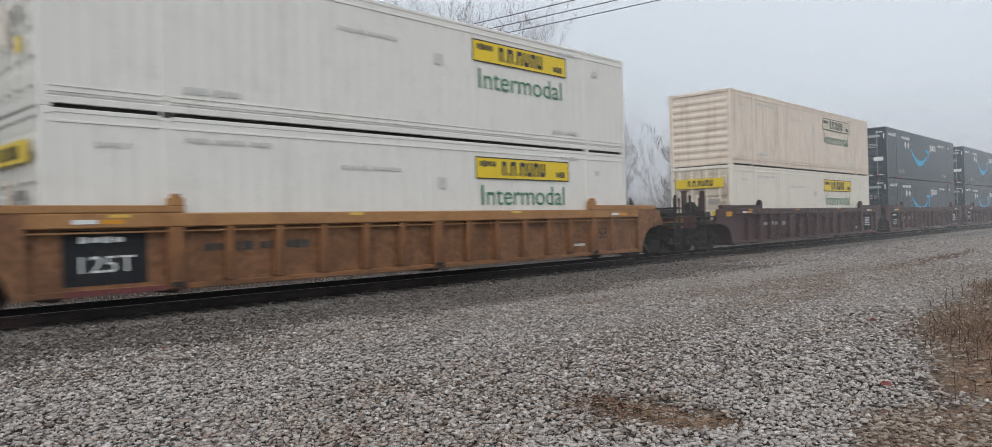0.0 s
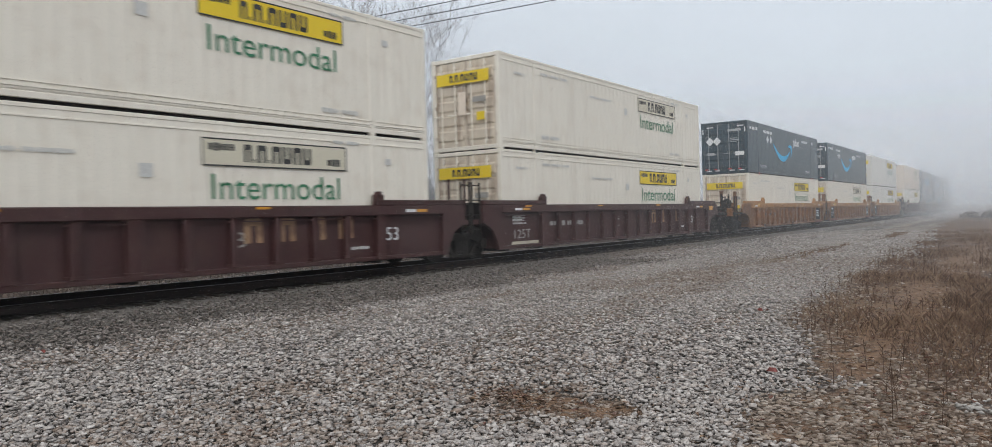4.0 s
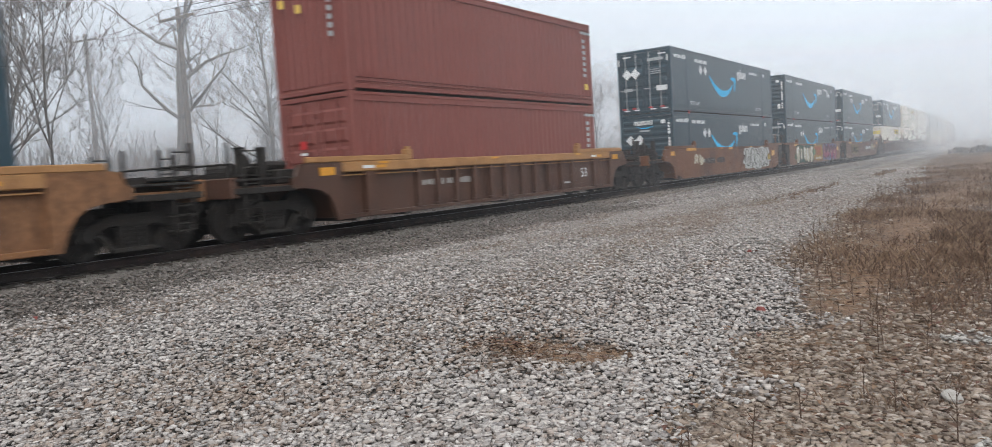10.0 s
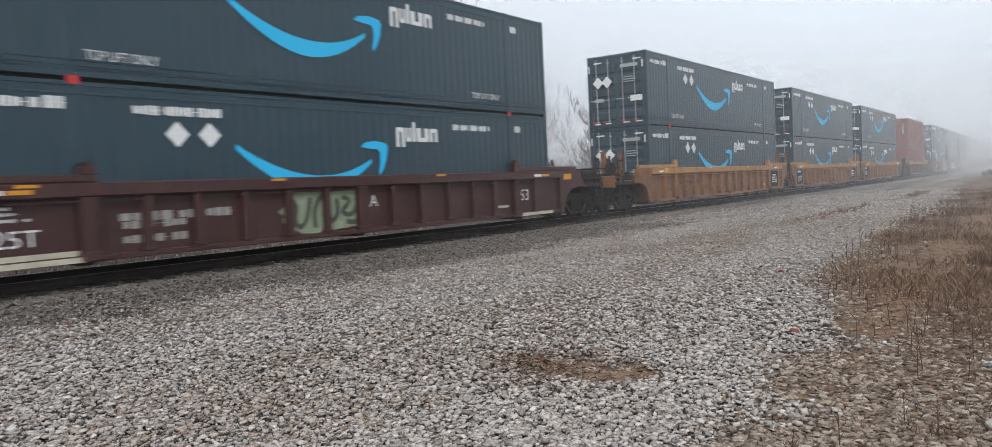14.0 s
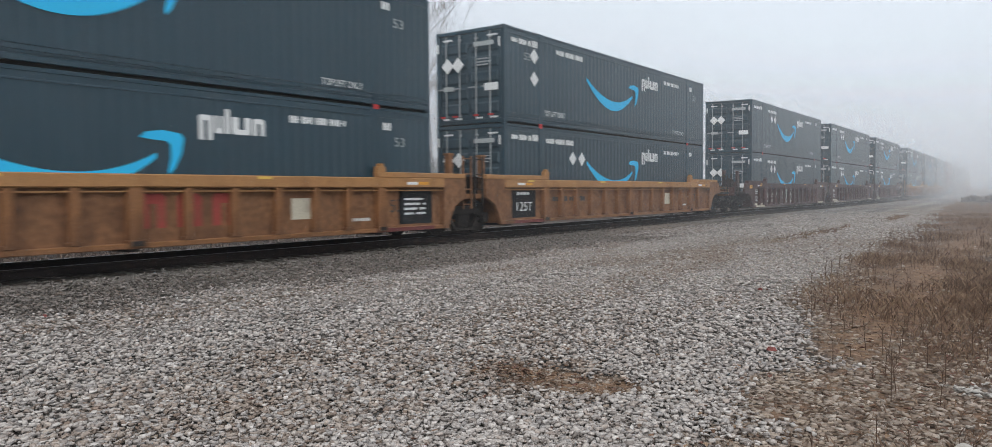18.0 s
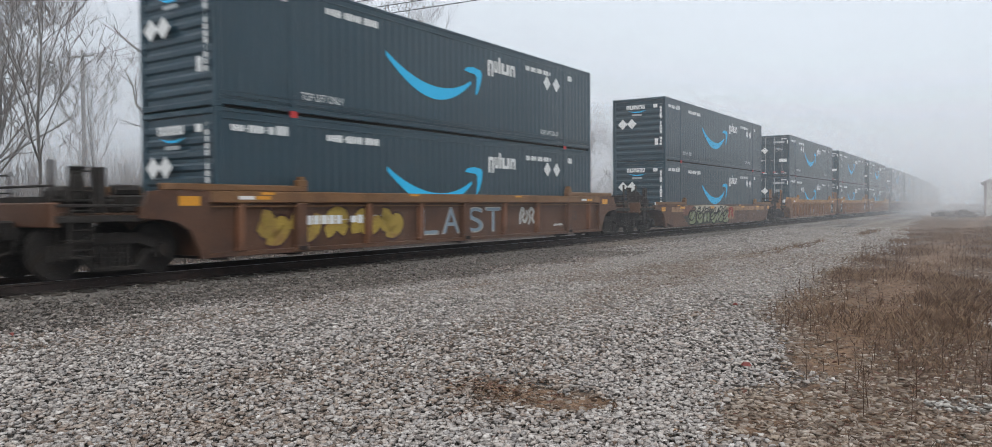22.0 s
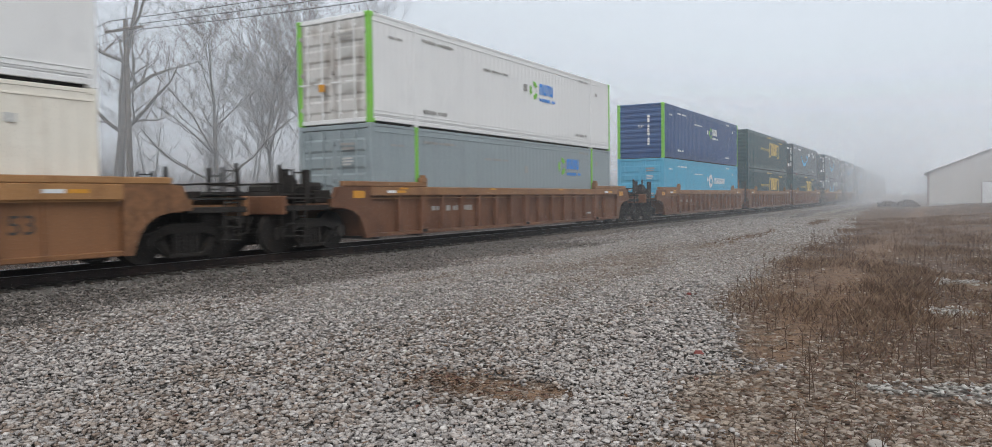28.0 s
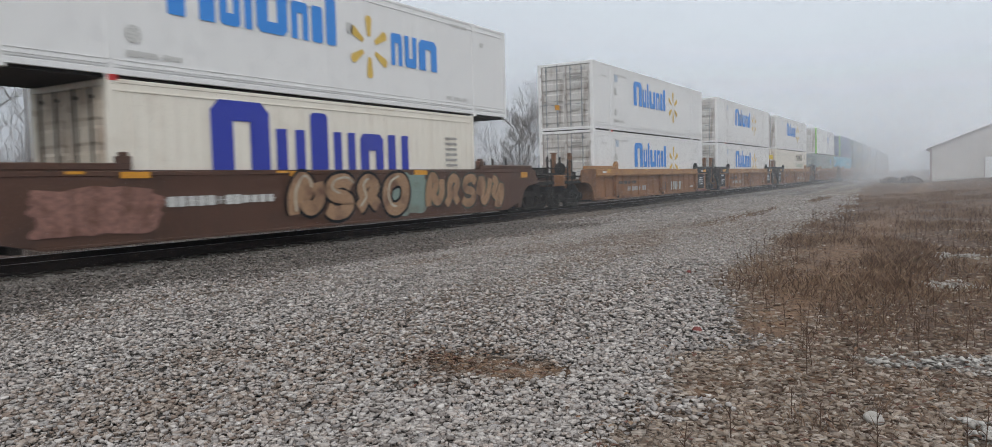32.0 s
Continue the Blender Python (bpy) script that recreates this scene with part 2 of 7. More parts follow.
# ---- mesh helpers ----
class Shape:
    """Collects the points and faces of one mesh."""

    def __init__(self):
        self.v, self.f = [], []

    def add(self, verts, faces):
        k = len(self.v)
        self.v += [tuple(p) for p in verts]
        self.f += [tuple(i + k for i in q) for q in faces]
        return self

    def box(self, x0, x1, y0, y1, z0, z1, c=0.0):
        lo, hi = (x0, y0, z0), (x1, y1, z1)
        if c <= 0:
            v = [(p[0], p[1], p[2]) for p in ((a, b, d) for a in (x0, x1) for b in (y0, y1) for d in (z0, z1))]
            return self.add(v, [(0, 1, 3, 2), (4, 6, 7, 5), (0, 4, 5, 1), (2, 3, 7, 6), (0, 2, 6, 4), (1, 5, 7, 3)])
        c = min(c, (x1 - x0) * 0.3, (y1 - y0) * 0.3, (z1 - z0) * 0.3)
        v, idx = [], {}
        for s in ((a, b, d) for a in (0, 1) for b in (0, 1) for d in (0, 1)):
            corner = [(lo[i], hi[i])[s[i]] for i in range(3)]
            inner = [corner[i] + (c if s[i] == 0 else -c) for i in range(3)]
            for axis in range(3):
                p = list(inner)
                p[axis] = corner[axis]
                idx[s, axis] = len(v)
                v.append(tuple(p))
        f = []
        for axis in range(3):
            o1, o2 = [i for i in range(3) if i != axis]
            for side in (0, 1):
                ring = []
                for a, b in ((0, 0), (1, 0), (1, 1), (0, 1)):
                    s = [0, 0, 0]
                    s[axis], s[o1], s[o2] = side, a, b
                    ring.append(idx[tuple(s), axis])
                f.append(tuple(ring if (side == 1) == (axis != 1) else ring[::-1]))
            for a in (0, 1):
                for b in (0, 1):
                    s0, s1 = [0, 0, 0], [0, 0, 0]
                    s0[axis], s1[axis] = 0, 1
                    s0[o1] = s1[o1] = a
                    s0[o2] = s1[o2] = b
                    f.append((idx[tuple(s0), o1], idx[tuple(s1), o1], idx[tuple(s1), o2], idx[tuple(s0), o2]))
        for s in ((a, b, d) for a in (0, 1) for b in (0, 1) for d in (0, 1)):
            f.append((idx[s, 0], idx[s, 1], idx[s, 2]))
        return self.add(v, f)

    def tube(self, p0, p1, r0, r1=None, n=6, cap=True):
        r1 = r0 if r1 is None else r1
        p0, p1 = Vector(p0), Vector(p1)
        d = (p1 - p0).normalized()
        a = d.orthogonal().normalized()
        b = d.cross(a)
        ring = [(math.cos(2 * math.pi * i / n), math.sin(2 * math.pi * i / n)) for i in range(n)]
        v = [p0 + (a * c + b * s) * r0 for c, s in ring] + [p1 + (a * c + b * s) * r1 for c, s in ring]
        f = [(i, (i + 1) % n, n + (i + 1) % n, n + i) for i in range(n)]
        if cap:
            f += [tuple(range(n))[::-1], tuple(range(n, 2 * n))]
        return self.add(v, f)

    def prism(self, poly, x0, x1):
        """A polygon of (y, z) points drawn out from x0 to x1."""
        n = len(poly)
        v = [(x0, y, z) for y, z in poly] + [(x1, y, z) for y, z in poly]
        return self.add(v, [tuple(range(n))[::-1], tuple(range(n, 2 * n))] + [(i, (i + 1) % n, n + (i + 1) % n, n + i) for i in range(n)])

    def mesh(self, name):
        me = bpy.data.meshes.new(name)
        me.from_pydata(self.v, [], self.f)
        bm = bmesh.new()
        bm.from_mesh(me)
        bmesh.ops.recalc_face_normals(bm, faces=bm.faces)
        bm.to_mesh(me)
        bm.free()
        return me


CACHE = {}


def piece(name, key, make, mat, parent, at=None, label=""):
    """One mesh object under a thing; alike pieces of one material share their mesh."""
    full = (key, mat.name)
    if full not in CACHE:
        me = make() if not isinstance(make, Shape) else make.mesh(name)
        if isinstance(me, Shape):
            me = me.mesh(name)
        me.materials.clear()
        me.materials.append(mat)
        CACHE[full] = me
    ob = new(name, CACHE[full])
    if parent is not None:
        ob.parent = parent
    if at is not None:
        ob.matrix_basis = at
    if label:
        ob["label"] = label
    return ob


def thing(name, label, category, group="", kind=""):
    return tagged(new(name), label, category, group, kind)


def shift(x, y, z):
    return Matrix.Translation((x, y, z))


TEXTS = {}


def text_shape(body, width, height):
    """The outline of a word, filled, as wide and high as given, standing on the (y, z) plane and facing +x."""
    cu = bpy.data.curves.new("word", "FONT")
    cu.body = body
    tmp = bpy.data.objects.new("word", cu)
    scene.collection.objects.link(tmp)
    bpy.context.view_layer.update()
    me = bpy.data.meshes.new_from_object(tmp.evaluated_get(bpy.context.evaluated_depsgraph_get()))
    bpy.data.objects.remove(tmp)
    co = np.array([v.co for v in me.vertices])
    lo, hi = co.min(0), co.max(0)
    for v in me.vertices:
        x, y, _ = v.co
        v.co = (0, (x - lo[0]) / (hi[0] - lo[0]) * width, (y - lo[1]) / (hi[1] - lo[1]) * height)
    return me


def mark_word(body, x, y, z, width, height, mat, parent, name="lettering"):
    return piece(name, ("word", body, round(width, 2), round(height, 2)), lambda: text_shape(body, width, height), mat, parent, shift(x, y, z))


def mark_plate(name, x, y0, y1, z0, z1, mat, parent, thick=0.004, label=""):
    key = ("plate", round(y1 - y0, 3), round(z1 - z0, 3), thick)
    return piece(name, key, lambda: Shape().box(0, thick, 0, y1 - y0, 0, z1 - z0), mat, parent, shift(x, y0, z0), label)


def mark_bars(x, y, z, width, height, mat, parent, n=9, seed=1, name="stencil"):
    """Writing too small to be read: one strip with a deeply notched outline."""
    def make():
        rnd, low, top = random.Random(seed), [], []
        step, gap = width / n, 3 + seed % 4
        for i in range(n):
            a, b = i * step, (i + rnd.uniform(0.7, 0.84)) * step
            hi = height * (0.53 if n > 6 and i % (gap + 2) == gap else rnd.choice((1, 1, 0.9)))
            top += [(a, hi), (b, hi), (b, height * 0.525), ((i + 1) * step, height * 0.525)]
            low += [(a, height - hi), (b, height - hi), (b, height * 0.475), ((i + 1) * step, height * 0.475)]
        s = Shape()
        k = len(top)
        v = [(d, *p) for d in (0, 0.003) for p in low + top]
        f = []
        for i in range(k - 1):
            if top[i + 1][0] - top[i][0] > 1e-6:
                f += [(i, i + 1, k + i + 1, k + i), (2 * k + i, 2 * k + i + 1, 3 * k + i + 1, 3 * k + i)]
            f += [(i, i + 1, 2 * k + i + 1, 2 * k + i), (k + i, k + i + 1, 3 * k + i + 1, 3 * k + i)]
        return s.add(v, f)
    return piece(name, ("bars", round(width, 2), round(height, 2), n, seed), make, mat, parent, shift(x, y, z))


def mark_blocks(x, y, z, letters, unit, mat, parent, name="brand_mark", m=None):
    """A brand's word as plain slotted blocks, each a part: width, height and depth below the line, in x-heights."""
    p, m = 0.0, m if m is not None else shift(x, y, z)
    for i, (w, top, low) in enumerate(letters):
        if top <= 0:
            p += w * unit + 0.14 * unit
            continue

        def make():
            b, c = w * unit, 0.14 * min(w, top - low) * unit
            z0, z1 = low * unit, top * unit
            if w < 0.5:
                return Shape().prism([(c, z0), (b - c, z0), (b, z0 + c), (b, z1 - c), (b - c, z1), (c, z1), (0, z1 - c), (0, z0 + c)], 0, 0.004)
            a0, a1, t = b * 0.36, b * 0.66, 0.30 * unit
            if i % 2:
                return Shape().prism([(c, z0), (b - c, z0), (b, z0 + c), (b, z1), (a1, z1), (a1, z0 + t), (a0, z0 + t), (a0, z1), (0, z1), (0, z0 + c)], 0, 0.004)
            return Shape().prism([(0, z0), (a0, z0), (a0, z1 - t), (a1, z1 - t), (a1, z0), (b, z0), (b, z1 - c), (b - c, z1), (c, z1), (0, z1 - c)], 0, 0.004)
        piece(name, ("block", w, top, low, unit, i % 2), make, mat, parent, m @ shift(0, p, 0))
        p += w * unit + 0.14 * unit


def swoosh_shape():
    """A smile-like bow that ends in an arrow head; 4.2 m wide."""
    s = Shape()
    top, bot, n = [], [], 22
    for i in range(n + 1):
        a = i / n
        y = 3.62 * a
        mid = 0.86 - 2.62 * a * (1 - a) * (0.86 + 0.12 * a) - 0.28 * a
        w = 0.05 + 0.30 * math.sin(math.pi * min(1, a * 0.86 + 0.08)) ** 1.1
        top.append((y, mid + w * 0.45))
        bot.append((y, mid - w * 0.55))
    v = [(0, *p) for p in top] + [(0, *p) for p in bot] + [(0.004, *p) for p in top] + [(0.004, *p) for p in bot]
    m = n + 1
    f = []
    for i in range(n):
        f += [(i, i + 1, m + i + 1, m + i), (2 * m + i, 2 * m + i + 1, 3 * m + i + 1, 3 * m + i),
              (i, i + 1, 2 * m + i + 1, 2 * m + i), (m + i, m + i + 1, 3 * m + i + 1, 3 * m + i)]
    f += [(0, m, 3 * m, 2 * m), (n, m + n, 3 * m + n, 2 * m + n)]
    s.add(v, f)
    s.prism([(3.30, 0.89), (3.42, 0.99), (3.75, 1.04), (4.10, 0.99), (4.17, 0.90), (4.12, 0.63), (3.98, 0.35), (3.86, 0.23),
             (3.84, 0.31), (3.90, 0.53), (3.90, 0.77), (3.82, 0.84), (3.52, 0.86)], 0, 0.004)
    return s


def spark_shape():
    s = Shape()
    for k in range(6):
        a = math.radians(90 + 60 * k)
        c, d = math.cos(a), math.sin(a)
        pts = [(0.27, -0.06), (0.72, -0.12), (0.80, -0.07), (0.80, 0.07), (0.72, 0.12), (0.27, 0.06)]
        s.prism([(r * c - q * d, r * d + q * c) for r, q in pts], 0, 0.004)
    return s


def diamond_shape():
    return Shape().prism([(0, -0.235), (0.235, 0), (0, 0.235), (-0.235, 0)], 0, 0.006)


# ---- containers ----
def wall_shape(y0, y1, z0, z1, pitch, depth):
    """A wall of trapezoid ribs, drawn along y, ribs proud towards +x."""
    s = Shape()
    n = max(1, round((y1 - y0) / pitch))
    p = (y1 - y0) / n
    line = []
    for i in range(n):
        a = y0 + i * p
        line += [(a, 0), (a + 0.30 * p, 0), (a + 0.42 * p, -depth), (a + 0.88 * p, -depth)]
    line.append((y1, 0))
    k = len(line)
    back = -depth - 0.02
    v = [(x, y, z0) for y, x in line] + [(x, y, z1) for y, x in line] + [(back, y0, z0), (back, y1, z0), (back, y0, z1), (back, y1, z1)]
    f = [(i, i + 1, k + i + 1, k + i) for i in range(k - 1)]
    f += [(2 * k, 2 * k + 1, 2 * k + 3, 2 * k + 2), (0, k, 2 * k + 2, 2 * k), (k - 1, 2 * k + 1, 2 * k + 3, 2 * k - 1)]
    return s.add(v, f)


def end_ribs_shape(w, h):
    """The nose of a container: a plate with broad ribs lying across, facing -y."""
    n, poly = 9, [(0.06, 0), (0.06, h), (0.03, h)]
    for i in reversed(range(n)):
        z = 0.12 + i * (h - 0.2) / n
        poly += [(0.03, z + 0.19), (0.0, z + 0.14), (0.0, z + 0.05), (0.03, z)]
    return Shape().prism(poly + [(0.03, 0)], -w / 2, w / 2)


def end_upright_ribs(w, h):
    s = Shape().box(-w / 2, w / 2, 0.03, 0.06, 0, h)
    n = 9
    for i in range(n):
        a = -w / 2 + 0.05 + i * (w - 0.1) / n
        b = a + 0.6 * (w - 0.1) / n
        s.add([(a, 0.03, 0.05), (b, 0.03, 0.05), (b - 0.03, -0.01, 0.08), (a + 0.03, -0.01, 0.08),
               (a, 0.03, h - 0.05), (b, 0.03, h - 0.05), (b - 0.03, -0.01, h - 0.08), (a + 0.03, -0.01, h - 0.08)],
              [(3, 2, 6, 7), (0, 3, 7, 4), (1, 2, 6, 5), (0, 1, 2, 3), (4, 5, 6, 7)])
    return s


def door_shape(h):
    s = Shape().box(-0.58, 0.58, 0.015, 0.055, 0, h, 0.01)
    for i in range(5):
        z = 0.16 + i * (h - 0.30) / 5
        s.add([(-0.5, 0.015, z), (0.5, 0.015, z), (0.46, -0.018, z + 0.06), (-0.46, -0.018, z + 0.06),
               (0.46, -0.018, z + 0.30), (-0.46, -0.018, z + 0.30), (0.5, 0.015, z + 0.36), (-0.5, 0.015, z + 0.36)],
              [(0, 1, 2, 3), (3, 2, 4, 5), (5, 4, 6, 7), (0, 3, 5, 7), (1, 6, 4, 2)])
    for hx in (-0.56, 0.56):
        for z in (0.25, 1.2, 2.2):
            s.box(hx - 0.05, hx + 0.05, -0.025, 0.02, z, z + 0.11, 0.008)
    return s


def roof_shape(n_y):
    s = Shape().box(-1.21, 1.21, 0.1, n_y - 0.1, HIGH - 0.06, HIGH - 0.035)
    k = int(n_y / 0.6)
    for i in range(k):
        y = 0.25 + i * (n_y - 0.5) / k
        s.box(-1.1, 1.1, y, y + 0.22, HIGH - 0.035, HIGH - 0.02)
    return s


def rail_profile(y0, y1):
    """The stepped bottom rail of a container side, running along y."""
    prof = [(-0.06, 0.06), (-0.008, 0.06), (0, 0.068), (0, 0.162), (-0.008, 0.17), (-0.03, 0.175), (-0.03, 0.235), (0.004, 0.24), (0.004, 0.27), (-0.03, 0.275), (-0.03, 0.325), (0.004, 0.33), (0.004, 0.345), (-0.06, 0.35)]
    k = len(prof)
    return Shape().add([(x, y, z) for y in (y0, y1) for x, z in prof], [(i, (i + 1) % k, k + (i + 1) % k, k + i) for i in range(k)] + [tuple(range(k))[::-1], tuple(range(k, 2 * k))])


def container(label, paint, floor_z, doors_back=True, length=LONG, post=None, rod=None, mid_post=None, nose="ribs", pitch=0.27, rib_depth=0.016):
    """A container with its base at z = 0 and its back end at y = 0. Returns the Empty."""
    c = thing("shipping_container", label, "shipping container", "stacked containers")
    post = post or paint
    rod = rod or galv
    mid_post = mid_post or post
    w, h, n = WIDE / 2, HIGH, length
    ends = 1.98 if n > 13 else 0.0
    for side in (1, -1):
        turn = Matrix.Identity(4) if side > 0 else pose(0, n, 0, 0, 0, 180)
        spans = [(0.14, ends - 0.08), (ends + 0.08, n - ends - 0.08), (n - ends + 0.08, n - 0.14)] if ends else [(0.14, n - 0.14)]
        for a, b in spans:
            piece("side_panel", ("wall", round(b - a, 2), pitch, rib_depth), lambda: wall_shape(0, b - a, 0.20, h - 0.16, pitch, rib_depth), paint, c, turn @ shift(w - 0.008, a, 0))
        piece("bottom_rail", ("brail", n), lambda: rail_profile(0.1, n - 0.1), paint, c, turn @ shift(w, 0, 0))
        piece("top_rail", ("trail", n), lambda: Shape().box(-0.06, 0, 0.1, n - 0.1, h - 0.09, h - 0.012, 0.01).box(-0.06, -0.012, 0.1, n - 0.1, h - 0.2, h - 0.08).box(-0.06, 0.003, 0.1, n - 0.1, h - 0.235, h - 0.2, 0.004), paint, c, turn @ shift(w, 0, 0))
        if ends:
            for y in (ends, n - ends):
                piece("side_post", "spost", lambda: Shape().box(-0.07, 0, -0.085, 0.085, 0.06, h - 0.06, 0.015).box(-0.16, 0.003, -0.09, 0.09, 0, 0.12, 0.012).box(-0.16, 0.003, -0.09, 0.09, h - 0.12, h, 0.012), mid_post, c, turn @ shift(w + 0.004, y, 0))
    for y, s in ((0, 1), (n, -1)):
        for x in (-1, 1):
            piece("corner_post", ("cpost", x, s), lambda: Shape().box(min(0, -0.15 * x), max(0, -0.15 * x), *((0, 0.14) if s > 0 else (-0.14, 0)), 0.1, h - 0.1, 0.015).box(min(0.003 * x, -0.17 * x), max(0.003 * x, -0.17 * x), *((-0.003, 0.18) if s > 0 else (-0.18, 0.003)), 0, 0.12, 0.012).box(min(0.003 * x, -0.17 * x), max(0.003 * x, -0.17 * x), *((-0.003, 0.18) if s > 0 else (-0.18, 0.003)), h - 0.12, h, 0.012), post, c, shift(x * w, y, 0))
        for z in (0.03, h - 0.13):
            piece("end_rail", ("erail", s), lambda: Shape().box(-w + 0.15, w - 0.15, *((0, 0.1) if s > 0 else (-0.1, 0)), 0, 0.12, 0.012), paint, c, shift(0, y, z))
    piece("roof", ("roof", n), lambda: roof_shape(n), paint, c)
    piece("floor", ("floor", n), lambda: Shape().box(-1.2, 1.2, 0.1, n - 0.1, 0.0, 0.14), grime, c)
    back, front = shift(0, 0.02, 0.15), pose(0, n - 0.02, 0.15, 0, 0, 180)
    dh = h - 0.29
    door_at, nose_at = (back, front) if doors_back else (front, back)
    piece("nose_wall", ("nose", nose), lambda: (end_ribs_shape if nose == "ribs" else end_upright_ribs)(WIDE - 0.3, dh), paint, c, nose_at)
    for x in (-0.575, 0.575):
        d = piece("door", "door", lambda: door_shape(dh), dirty_white if paint is white else dirty_cream if paint in (cream, pink) else paint, c, door_at @ shift(x, 0, 0))
        for rx in (-0.30, 0.22):
            r = piece("lock_rod", "rod", lambda: Shape().tube((0, 0, 0.0), (0, 0, dh), 0.022, n=6).box(-0.05, 0.05, 0, 0.04, 0.1, 0.16).box(-0.05, 0.05, 0, 0.04, dh - 0.2, dh - 0.14).box(-0.3, 0.06, -0.03, 0.0, 0.95, 0.99, 0.006), rod, d, shift(rx, -0.05, 0))
    return c


FACE = WIDE / 2 + 0.007           # plane of the marks on the side
BOW_WORD = ((0.86, 1, -0.4), (0.56, 1, 0), (0.3, 1.42, 0), (1.3, 1, 0), (0.84, 1, 0))
STORE = ((1.3, 1.35, 0), (0.62, 1, 0), (0.24, 1.38, 0), (1.05, 1, 0), (0.62, 1, 0), (0.42, 1, 0), (0.4, 1.3, 0))
DOTCOM = ((0.55, 1, 0), (0.62, 1, 0), (1.0, 1, 0))
SEA = ((1.1, 1.38, 0), (0.62, 1, 0), (0.4, 1.3, 0), (0.55, 1, 0), (0.64, 1, 0), (0.62, 1, 0))
HAUL = ((0.5, 1, 0), (0.12, 0.2, 0), (0.62, 1, 0), (0.12, 0.2, 0), (0.62, 1, 0), (0.62, 1, 0), (0.62, 1, 0), (0.6, 1, 0))
RAILMARK = ((0.75, 1, 0), (0.75, 1, 0), (0.8, 1, 0))
LOGI = ((0.6, 1, 0), (0.62, 1, 0), (0.5, 1, 0), (0.58, 1, 0))


def bow_side(c, placards=((3.76, 2.05), (4.42, 2.05))):
    """Side marks of the navy containers."""
    piece("swoosh_mark", "swoosh", swoosh_shape, cyan_mark, c, shift(FACE, 4.97, 0.98))
    mark_blocks(FACE, 9.45, 2.02, BOW_WORD, 0.34, white_mark, c)
    for y, z in placards:
        piece("placard", "diamond", diamond_shape, white_mark, c, shift(FACE, y, z))
    mark_bars(FACE, 2.3 if placards is LOW_PAIR else 2.95, 2.38, 1.75, 0.17, white_mark, c, 21, 3)
    mark_bars(FACE, 11.6, 2.35, 1.6, 0.15, white_mark, c, 20, 4)
    mark_bars(FACE, 0.35, 2.42, 1.1, 0.16, white_mark, c, 13, 5)
    mark_bars(FACE, 1.5, 2.42, 0.34, 0.2, white_mark, c, 3, 6)
    mark_bars(FACE, 14.4, 2.36, 0.3, 0.18, white_mark, c, 3, 6)
    mark_word("TOP LIFT ONLY", FACE, 2.2, 0.36, 1.3, 0.17, white_mark, c)
    mark_word("TOP LIFT ONLY", FACE, 12.5, 0.36, 1.25, 0.15, white_mark, c)
    mark_plate("marker", FACE, 1.88, 2.08, -0.06, 0.08, red_mark, c)
    mark_plate("marker", FACE, 14.08, 14.27, -0.05, 0.06, red_mark, c)


